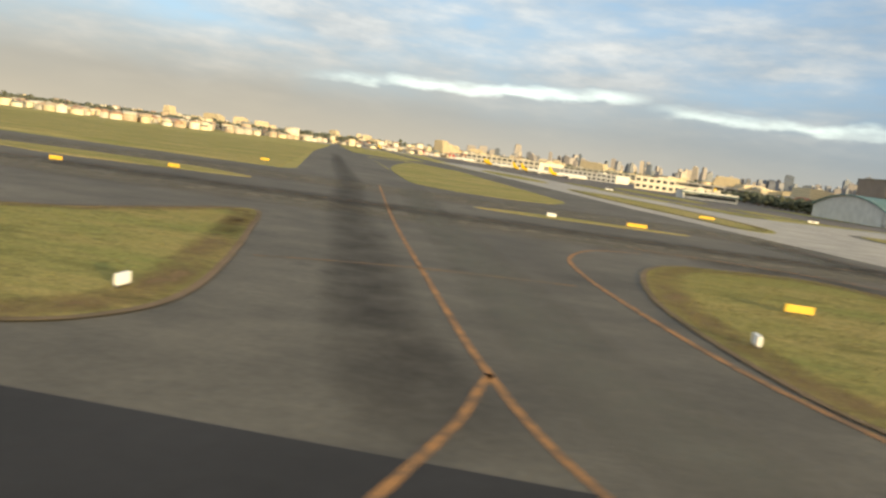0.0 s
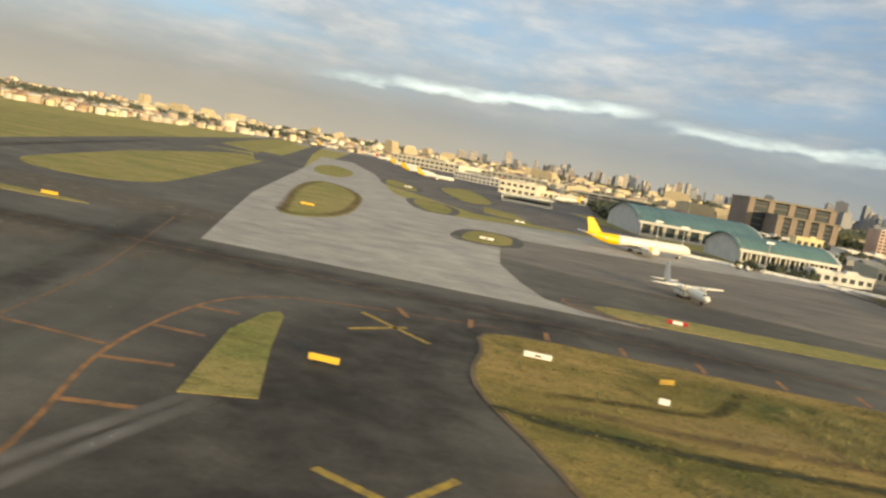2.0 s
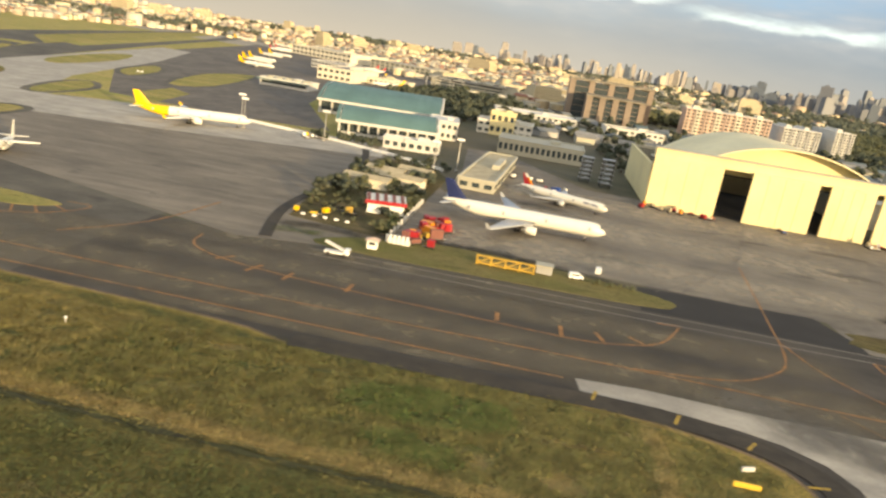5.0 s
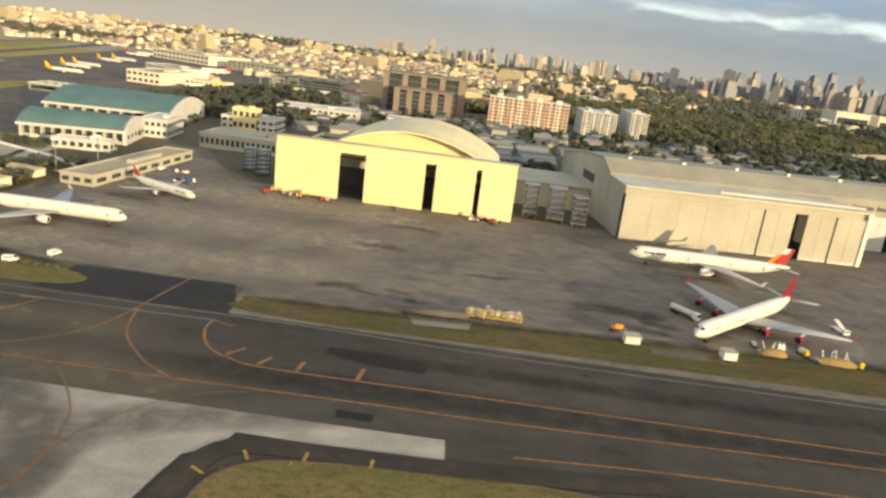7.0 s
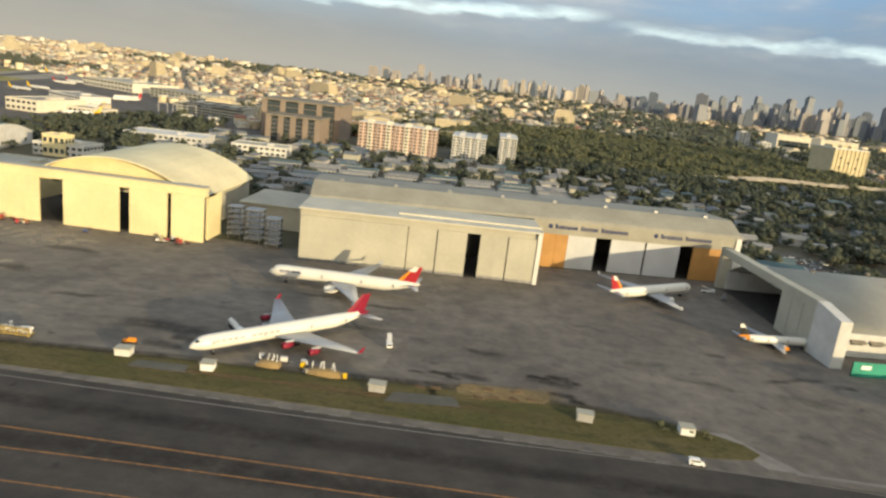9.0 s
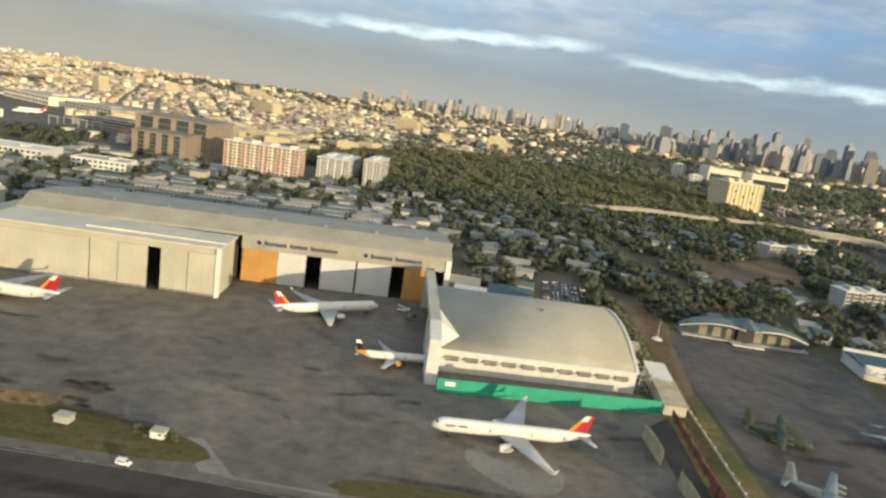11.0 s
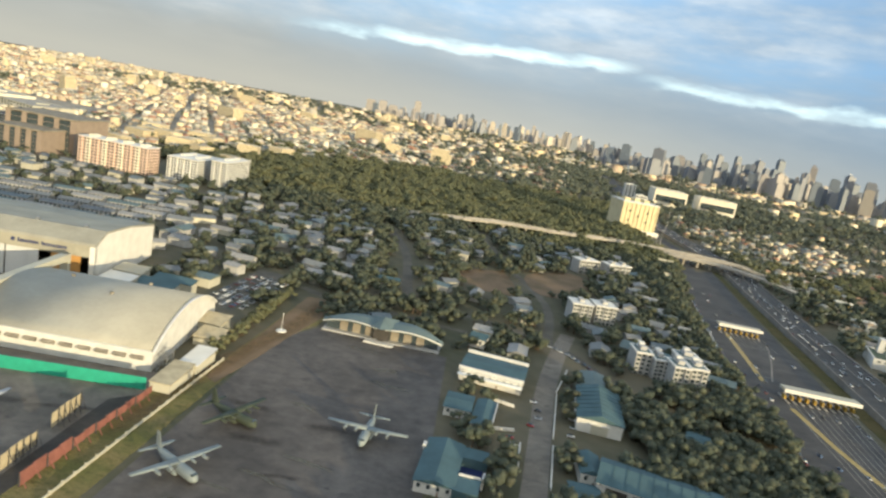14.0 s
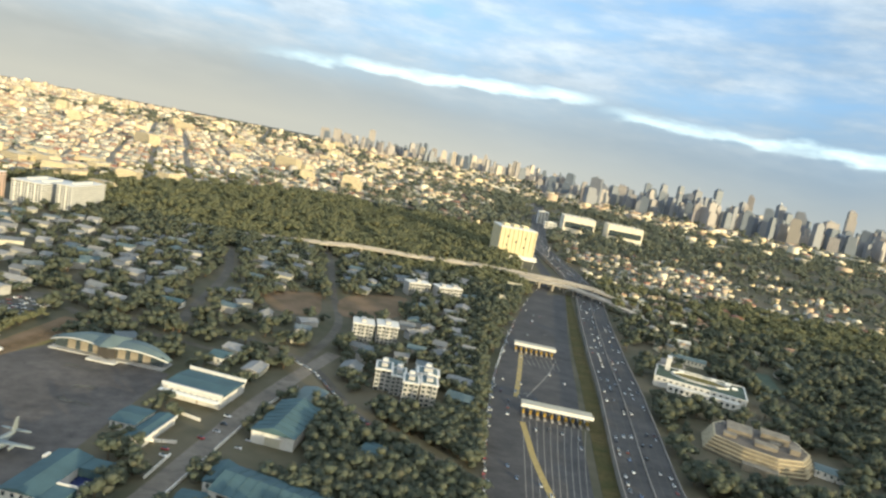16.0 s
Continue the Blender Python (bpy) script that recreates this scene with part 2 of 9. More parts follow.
def leaf_mat(name, palette):
    """Leaves: a tone for each spray, and light that comes through them."""
    m = mat(name, palette[0], 0.8, palette=palette, var=0.2, scale=0.8, bump=0)
    ns, ls = m.node_tree.nodes, m.node_tree.links
    b = ns["Principled BSDF"]
    b.inputs["Specular IOR Level"].default_value = 0.1
    tr = ns.new("ShaderNodeBsdfTranslucent")
    ls.new(b.inputs["Base Color"].links[0].from_socket, tr.inputs["Color"])
    mx = ns.new("ShaderNodeMixShader")
    mx.inputs[0].default_value = 0.48
    ls.new(b.outputs[0], mx.inputs[1])
    ls.new(tr.outputs[0], mx.inputs[2])
    ls.new(mx.outputs[0], ns["Material Output"].inputs["Surface"])
    return m


M["asphalt"] = pave_mat("asphalt", (0.132, 0.120, 0.096), (0.078, 0.070, 0.057), (0.054, 0.049, 0.041), 1.0)
M["asphalt_east"] = pave_mat("asphalt_east", (0.074, 0.065, 0.055), (0.043, 0.039, 0.035), (0.032, 0.030, 0.028), 1.0)
M["apron"] = pave_mat("apron", (0.205, 0.182, 0.150), (0.128, 0.115, 0.098), (0.082, 0.074, 0.064), 0.6)
M["apron_dark"] = pave_mat("apron_dark", (0.160, 0.140, 0.118), (0.098, 0.087, 0.075), (0.068, 0.06, 0.053), 0.8, (1.3, 0.9))
M["concrete"] = pave_mat("concrete", (0.385, 0.358, 0.308), (0.335, 0.31, 0.268), (0.30, 0.278, 0.24), 1.0)
M["road_grey"] = pave_mat("road_grey", (0.082, 0.079, 0.077), (0.055, 0.054, 0.054), (0.042, 0.041, 0.041), 1.0)
# base apron paving with the cloud shade put into a darker, cooler colour
M["apron_base"] = pave_mat("apron_base", (0.128, 0.115, 0.105), (0.076, 0.069, 0.064), (0.054, 0.05, 0.047), 0.8, (1.2, 0.9))
def wear_mat(name, colour, strength=0.8):
    """A streak of wear, stain or painted light and shade that fades into the surface below it."""
    m = bpy.data.materials.new(name)
    m.use_nodes = True
    ns, ls = m.node_tree.nodes, m.node_tree.links
    b = ns["Principled BSDF"]
    b.inputs["Base Color"].default_value = (*colour, 1)
    b.inputs["Roughness"].default_value = 0.9
    b.inputs["Specular IOR Level"].default_value = 0.2
    at = ns.new("ShaderNodeAttribute")
    at.attribute_name = "cover"
    tc = ns.new("ShaderNodeTexCoord")
    n = ns.new("ShaderNodeTexNoise")
    n.inputs["Scale"].default_value = 0.35
    n.inputs["Detail"].default_value = 7
    n.inputs["Roughness"].default_value = 0.7
    ls.new(tc.outputs["Object"], n.inputs["Vector"])
    r = ns.new("ShaderNodeMapRange")
    r.inputs["From Min"].default_value, r.inputs["From Max"].default_value = 0.25, 0.7
    r.inputs["To Max"].default_value = strength
    ls.new(n.outputs["Fac"], r.inputs["Value"])
    mul = ns.new("ShaderNodeMath")
    mul.operation = "MULTIPLY"
    ls.new(at.outputs["Fac"], mul.inputs[0])
    ls.new(r.outputs[0], mul.inputs[1])
    tr = ns.new("ShaderNodeBsdfTransparent")
    mx = ns.new("ShaderNodeMixShader")
    ls.new(mul.outputs[0], mx.inputs[0])
    ls.new(tr.outputs[0], mx.inputs[1])
    ls.new(b.outputs[0], mx.inputs[2])
    ls.new(mx.outputs[0], ns["Material Output"].inputs["Surface"])
    return m


M["wear_dark"] = wear_mat("wear_dark", (0.040, 0.036, 0.032), 0.6)
M["wear_pale"] = wear_mat("wear_pale", (0.16, 0.155, 0.125), 0.8)
M["wear_rubber"] = wear_mat("wear_rubber", (0.17, 0.158, 0.138), 0.8)
M["wear_earth"] = wear_mat("wear_earth", (0.20, 0.13, 0.065), 0.9)
M["shoulder"] = pave_mat("shoulder", (0.062, 0.052, 0.040), (0.036, 0.032, 0.027), (0.025, 0.023, 0.02), 0.4)
M["wear_kerb"] = wear_mat("wear_kerb", (0.30, 0.28, 0.25), 0.75)
M["ditch_shade"] = wear_mat("ditch_shade", (0.045, 0.045, 0.02), 0.9)
M["wear_dirt"] = wear_mat("wear_dirt", (0.075, 0.062, 0.042), 0.95)
M["wear_sand"] = wear_mat("wear_sand", (0.33, 0.23, 0.11), 1.0)
M["pale_roof"] = mat("pale_roof", (0.55, 0.52, 0.42), 0.65, var=0.12, scale=0.15, bump=0.15)
M["wear_oil"] = wear_mat("wear_oil", (0.028, 0.025, 0.023), 0.65)
M["wear_straw"] = wear_mat("wear_straw", (0.36, 0.26, 0.11), 0.8)
M["wear_olive"] = wear_mat("wear_olive", (0.085, 0.092, 0.032), 1.0)
M["wear_green"] = wear_mat("wear_green", (0.10, 0.125, 0.035), 0.85)
M["grass"] = grass_mat("grass", (0.42, 0.345, 0.15), (0.30, 0.29, 0.10), (0.22, 0.21, 0.078))
M["turf"] = grass_mat("turf", (0.38, 0.31, 0.13), (0.25, 0.245, 0.085), (0.17, 0.168, 0.06))
M["green_roof"] = mat("green_roof", (0.065, 0.09, 0.062), 0.8, scale=0.2)
M["hay"] = grass_mat("hay", (0.40, 0.275, 0.105), (0.275, 0.215, 0.072), (0.205, 0.165, 0.056))
M["lush"] = grass_mat("lush", (0.335, 0.275, 0.108), (0.215, 0.228, 0.074), (0.16, 0.152, 0.054))
M["median_grass"] = grass_mat("median_grass", (0.13, 0.105, 0.05), (0.085, 0.085, 0.036), (0.055, 0.056, 0.027))
M["verge"] = grass_mat("verge", (0.22, 0.18, 0.085), (0.145, 0.145, 0.055), (0.10, 0.10, 0.04))
M["verge_dull"] = grass_mat("verge_dull", (0.145, 0.12, 0.06), (0.098, 0.096, 0.04), (0.066, 0.066, 0.03))
M["yard"] = grass_mat("yard", (0.15, 0.122, 0.07), (0.098, 0.09, 0.044), (0.062, 0.06, 0.03))
M["apron_tan"] = pave_mat("apron_tan", (0.215, 0.186, 0.148), (0.142, 0.124, 0.10), (0.10, 0.088, 0.072), 0.9, (0.6, 1.5))
M["apron_mid"] = pave_mat("apron_mid", (0.188, 0.166, 0.140), (0.122, 0.108, 0.092), (0.082, 0.073, 0.064), 0.8, (1.3, 0.9))
M["wear_tan"] = wear_mat("wear_tan", (0.185, 0.158, 0.112), 1.0)
M["sun_pale"] = wear_mat("sun_pale", (0.40, 0.345, 0.265), 1.0)
M["wear_soot"] = wear_mat("wear_soot", (0.014, 0.013, 0.013), 1.0)
M["wear_bright"] = wear_mat("wear_bright", (0.085, 0.125, 0.03), 1.0)
M["ochre"] = mat("ochre", (0.32, 0.225, 0.10), 0.9, scale=0.5, bump=0.4, other=(0.22, 0.16, 0.08))
M["crimson"] = mat("crimson", (0.23, 0.014, 0.035), 0.4, var=0.1, scale=0.6, bump=0.05)
M["earth"] = mat("earth", (0.19, 0.13, 0.08), 0.95, scale=0.1, bump=0.5, other=(0.12, 0.09, 0.05))
M["patch_black"] = mat("patch_black", (0.02, 0.019, 0.019), 0.9, scale=0.4, bump=0.3)
M["ditch"] = mat("ditch", (0.055, 0.055, 0.022), 0.95, scale=0.9, bump=0.5, other=(0.025, 0.024, 0.014))
# town ground lightened in colour to stand for the bright haze there
M["town_ground"] = mat("town_ground", (0.34, 0.30, 0.24), 0.95, scale=0.03, bump=0.3, other=(0.22, 0.20, 0.16))
M["ground"] = mat("ground", (0.12, 0.105, 0.07), 0.95, scale=0.02, bump=0.4, other=(0.065, 0.068, 0.040), share=0.55)
M["orange_line"] = mat("orange_line", (0.36, 0.175, 0.065), 0.85, scale=1.2, other=(0.17, 0.10, 0.054), share=0.4)
M["yellow_line"] = mat("yellow_line", (0.45, 0.30, 0.05), 0.8, scale=2.0, other=(0.25, 0.17, 0.05), share=0.35)
M["rubber"] = mat("rubber", (0.02, 0.02, 0.02), 0.85)
M["white_paint"] = mat("white_paint", (0.72, 0.70, 0.62), 0.35, var=0.05, scale=0.3, bump=0.02, spec=0.5)
M["ivory_wall"] = mat("ivory_wall", (0.76, 0.66, 0.37), 0.7, var=0.08, scale=0.1, bump=0.1)
M["ivory_roof"] = mat("ivory_roof", (0.72, 0.64, 0.40), 0.6, var=0.1, scale=0.1, bump=0.1)
M["grey_wall"] = mat("grey_wall", (0.44, 0.42, 0.335), 0.7, var=0.1, scale=0.12, bump=0.1)
M["grey_roof"] = mat("grey_roof", (0.42, 0.395, 0.31), 0.65, var=0.12, scale=0.1, bump=0.15)
M["pale_wall"] = mat("pale_wall", (0.66, 0.64, 0.58), 0.75, var=0.08, scale=0.3, bump=0.1)
M["plaster_white"] = mat("plaster_white", (0.58, 0.57, 0.53), 0.8, var=0.1, scale=0.4, bump=0.1)
# both door colours are dimmed for the shade on the long hangar
M["door_white"] = mat("door_white", (0.52, 0.525, 0.51), 0.6, var=0.06, scale=0.2)
M["door_orange"] = mat("door_orange", (0.44, 0.235, 0.075), 0.6, var=0.1, scale=0.2)
# near-black colour stands for the unlit dark of interiors and openings
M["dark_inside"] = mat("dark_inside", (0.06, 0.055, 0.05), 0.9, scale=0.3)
M["teal_roof"] = mat("teal_roof", (0.10, 0.185, 0.178), 0.6, var=0.12, scale=0.15, bump=0.1)
M["blue_roof"] = mat("blue_roof", (0.06, 0.108, 0.122), 0.75, var=0.15, scale=0.2, bump=0.1)
# white lowered in colour to stand for shade over the base
M["aged_white"] = mat("aged_white", (0.38, 0.375, 0.355), 0.85, var=0.14, scale=0.4, bump=0.1)
M["museum_roof"] = mat("museum_roof", (0.115, 0.155, 0.155), 0.7, var=0.12, scale=0.2, bump=0.1)
# roof and fascia beige, darkened in colour for cloud shade
M["beige_sheet"] = mat("beige_sheet", (0.31, 0.295, 0.235), 0.7, var=0.14, scale=0.12, bump=0.15)
M["green_sheet"] = mat("green_sheet", (0.03, 0.30, 0.20), 0.55, var=0.12, scale=0.4)
M["glass"] = mat("glass", (0.05, 0.065, 0.07), 0.12, var=0.2, scale=0.5, bump=0, spec=0.8)
M["steel"] = mat("steel", (0.35, 0.35, 0.34), 0.45, 0.7, scale=1.0)
M["dark_steel"] = mat("dark_steel", (0.09, 0.09, 0.09), 0.6, 0.4, scale=1.0)
M["yellow"] = mat("yellow", (0.80, 0.50, 0.02), 0.4, var=0.06, scale=0.5, bump=0.02)
M["sign_yellow"] = mat("sign_yellow", (0.80, 0.50, 0.07), 0.5, var=0.06, scale=0.8)
M["sign_white"] = mat("sign_white", (0.8, 0.8, 0.76), 0.5, var=0.05, scale=0.8)
M["red"] = mat("red", (0.36, 0.022, 0.03), 0.45, var=0.1, scale=0.6, bump=0.05)
M["rust_red"] = mat("rust_red", (0.22, 0.09, 0.072), 0.8, scale=0.5)
M["orange"] = mat("orange", (0.75, 0.27, 0.03), 0.45, var=0.08, scale=0.6)
M["navy"] = mat("navy", (0.02, 0.03, 0.10), 0.4, var=0.1, scale=0.6)
M["blue"] = mat("blue", (0.03, 0.08, 0.30), 0.4, var=0.1, scale=0.6)
M["black"] = mat("black", (0.015, 0.015, 0.016), 0.5)
M["plane_grey"] = mat("plane_grey", (0.36, 0.375, 0.39), 0.4, var=0.06, scale=0.4, bump=0.02, spec=0.5)
M["air_grey"] = mat("air_grey", (0.205, 0.235, 0.235), 0.55, var=0.08, scale=0.4)
M["camo"] = mat("camo", (0.06, 0.072, 0.048), 0.7, scale=0.4, other=(0.036, 0.048, 0.036))
M["logo_grey"] = mat("logo_grey", (0.42, 0.40, 0.40), 0.5)
M["tarp"] = mat("tarp", (0.42, 0.36, 0.24), 0.85, scale=0.5)
M["pink_wall"] = mat("pink_wall", (0.60, 0.44, 0.35), 0.8, var=0.1, scale=0.2)
M["cream_wall"] = mat("cream_wall", (0.72, 0.66, 0.52), 0.8, var=0.08, scale=0.2)
M["brown_wall"] = mat("brown_wall", (0.27, 0.215, 0.17), 0.8, var=0.1, scale=0.2)
M["stone_dark"] = mat("stone_dark", (0.24, 0.21, 0.16), 0.9, var=0.25, scale=0.3, bump=0.3)
M["bark"] = mat("bark", (0.12, 0.085, 0.055), 0.95, scale=2.0, bump=0.5)
# leaf is darkened for shade over the base, wood_leaf lightened for sun
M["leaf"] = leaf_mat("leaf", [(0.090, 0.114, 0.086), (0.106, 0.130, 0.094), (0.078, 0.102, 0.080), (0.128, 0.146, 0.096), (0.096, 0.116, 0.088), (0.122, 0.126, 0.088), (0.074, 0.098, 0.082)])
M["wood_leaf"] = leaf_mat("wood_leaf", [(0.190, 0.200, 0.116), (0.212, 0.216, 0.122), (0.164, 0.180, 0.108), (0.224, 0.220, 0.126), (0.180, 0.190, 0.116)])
# haze is put into the next two palettes as a paler, greyer green
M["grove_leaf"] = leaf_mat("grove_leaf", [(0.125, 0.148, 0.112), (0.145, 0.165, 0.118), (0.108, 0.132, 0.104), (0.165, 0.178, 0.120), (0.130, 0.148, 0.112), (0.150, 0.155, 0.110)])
M["haze_leaf"] = leaf_mat("haze_leaf", [(0.175, 0.195, 0.150), (0.192, 0.208, 0.155), (0.158, 0.180, 0.145), (0.20, 0.212, 0.155)])
M["hay_blade"] = mat("hay_blade", (0.27, 0.22, 0.085), 0.9, palette=[(0.30, 0.235, 0.092), (0.24, 0.195, 0.072), (0.28, 0.225, 0.088), (0.20, 0.178, 0.062), (0.23, 0.205, 0.072)], var=0.3, scale=0.5, bump=0)
M["straw_blade"] = mat("straw_blade", (0.36, 0.27, 0.11), 0.9, palette=[(0.38, 0.28, 0.115), (0.30, 0.225, 0.09), (0.33, 0.25, 0.105), (0.22, 0.19, 0.07)], var=0.3, scale=0.5, bump=0)
# green darkened in colour for the shade below the ditch
M["shaded_blade"] = mat("shaded_blade", (0.11, 0.115, 0.04), 0.9, palette=[(0.12, 0.12, 0.042), (0.095, 0.105, 0.036), (0.15, 0.135, 0.05), (0.105, 0.122, 0.04)], var=0.3, scale=0.4, bump=0)
M["green_blade"] = mat("green_blade", (0.12, 0.165, 0.045), 0.9, palette=[(0.12, 0.165, 0.045), (0.145, 0.175, 0.055), (0.10, 0.145, 0.04), (0.16, 0.16, 0.055)], var=0.25, scale=0.5, bump=0)
M["blade"] = mat("blade", (0.2, 0.18, 0.06), 0.9, palette=[(0.225, 0.185, 0.068), (0.175, 0.155, 0.054), (0.245, 0.195, 0.075), (0.15, 0.142, 0.048), (0.19, 0.165, 0.056), (0.165, 0.168, 0.056), (0.18, 0.172, 0.06)], var=0.3, scale=0.5, bump=0)
M["house_wall"] = mat("house_wall", (0.6, 0.55, 0.45), 0.85, palette=[(0.70, 0.64, 0.50), (0.56, 0.46, 0.31), (0.74, 0.69, 0.56), (0.45, 0.36, 0.27), (0.70, 0.58, 0.37), (0.48, 0.44, 0.38), (0.76, 0.66, 0.45)], var=0.15, scale=0.5)
M["house_roof"] = mat("house_roof", (0.3, 0.2, 0.15), 0.75, palette=[(0.33, 0.31, 0.26), (0.30, 0.15, 0.10), (0.52, 0.48, 0.38), (0.22, 0.23, 0.21), (0.40, 0.31, 0.21), (0.60, 0.55, 0.43), (0.17, 0.20, 0.18), (0.36, 0.23, 0.15)], var=0.15, scale=0.6)
M["base_roof"] = mat("base_roof", (0.12, 0.17, 0.19), 0.65, palette=[(0.12, 0.145, 0.155), (0.17, 0.18, 0.18), (0.10, 0.14, 0.145), (0.22, 0.215, 0.20), (0.14, 0.15, 0.155), (0.27, 0.265, 0.25)], var=0.15, scale=0.6, per="object")
M["far_paint"] = mat("far_paint", (0.5, 0.5, 0.5), 0.35, palette=[(0.75, 0.75, 0.73), (0.45, 0.46, 0.47), (0.06, 0.06, 0.07), (0.72, 0.71, 0.68), (0.14, 0.05, 0.05), (0.8, 0.8, 0.78), (0.30, 0.31, 0.32)], var=0.04, scale=2, bump=0)
M["car_paint"] = mat("car_paint", (0.5, 0.5, 0.5), 0.3, palette=[(0.75, 0.75, 0.73), (0.45, 0.46, 0.47), (0.06, 0.06, 0.07), (0.72, 0.71, 0.68), (0.35, 0.04, 0.04), (0.20, 0.21, 0.23), (0.8, 0.8, 0.78), (0.10, 0.16, 0.30)], var=0.04, scale=2, bump=0, per="object", spec=0.6)


def tower_mat(name, wall, pane, floor_h, bay):
    """Far facade: storeys and bays too small to tell apart, as a fine grid."""
    m = bpy.data.materials.new(name)
    m.use_nodes = True
    ns, ls = m.node_tree.nodes, m.node_tree.links
    b = ns["Principled BSDF"]
    b.inputs["Roughness"].default_value = 0.55
    tc = ns.new("ShaderNodeTexCoord")
    sp = ns.new("ShaderNodeSeparateXYZ")
    ls.new(tc.outputs["Object"], sp.inputs[0])

    def mth(op, a, c):
        n = ns.new("ShaderNodeMath")
        n.operation = op
        for i, v in enumerate((a, c)):
            if isinstance(v, (int, float)):
                n.inputs[i].default_value = v
            else:
                ls.new(v, n.inputs[i])
        return n.outputs[0]

    rows = mth("GREATER_THAN", mth("FRACT", mth("DIVIDE", sp.outputs[2], floor_h), 0), 0.45)
    along = mth("ADD", sp.outputs[0], sp.outputs[1])
    bays = mth("GREATER_THAN", mth("FRACT", mth("DIVIDE", along, bay), 0), 0.3)
    mask = mth("MULTIPLY", rows, bays)
    nz = ns.new("ShaderNodeTexNoise")
    nz.inputs["Scale"].default_value = 0.25
    nz.inputs["Detail"].default_value = 4
    ls.new(tc.outputs["Object"], nz.inputs["Vector"])
    obi = ns.new("ShaderNodeObjectInfo")
    hue = ns.new("ShaderNodeValToRGB")
    els = hue.color_ramp.elements
    els[0].color = (*[c * 0.75 for c in wall], 1)
    els[1].color = (*[min(1, c * 1.25) for c in wall], 1)
    ls.new(mth("ADD", mth("MULTIPLY", obi.outputs["Random"], 0.7), mth("MULTIPLY", nz.outputs["Fac"], 0.3)), hue.inputs[0])
    mx = ns.new("ShaderNodeMix")
    mx.data_type = "RGBA"
    ls.new(mask, mx.inputs[0])
    ls.new(hue.outputs[0], mx.inputs[6])
    mx.inputs[7].default_value = (*pane, 1)
    ls.new(mx.outputs[2], b.inputs["Base Color"])
    return m


# dull blue-grey tones stand for haze; tower_sunlit carries sunlight in its colour
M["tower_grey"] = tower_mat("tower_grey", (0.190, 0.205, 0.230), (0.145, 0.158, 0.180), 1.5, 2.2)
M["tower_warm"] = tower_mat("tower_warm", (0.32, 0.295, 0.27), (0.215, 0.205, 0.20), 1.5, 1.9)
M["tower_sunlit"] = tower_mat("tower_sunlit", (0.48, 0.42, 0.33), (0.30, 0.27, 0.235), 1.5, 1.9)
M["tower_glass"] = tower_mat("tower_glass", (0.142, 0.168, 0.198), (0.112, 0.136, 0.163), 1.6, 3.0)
M["block_cream"] = tower_mat("block_cream", (0.60, 0.51, 0.33), (0.30, 0.25, 0.17), 1.4, 1.6)


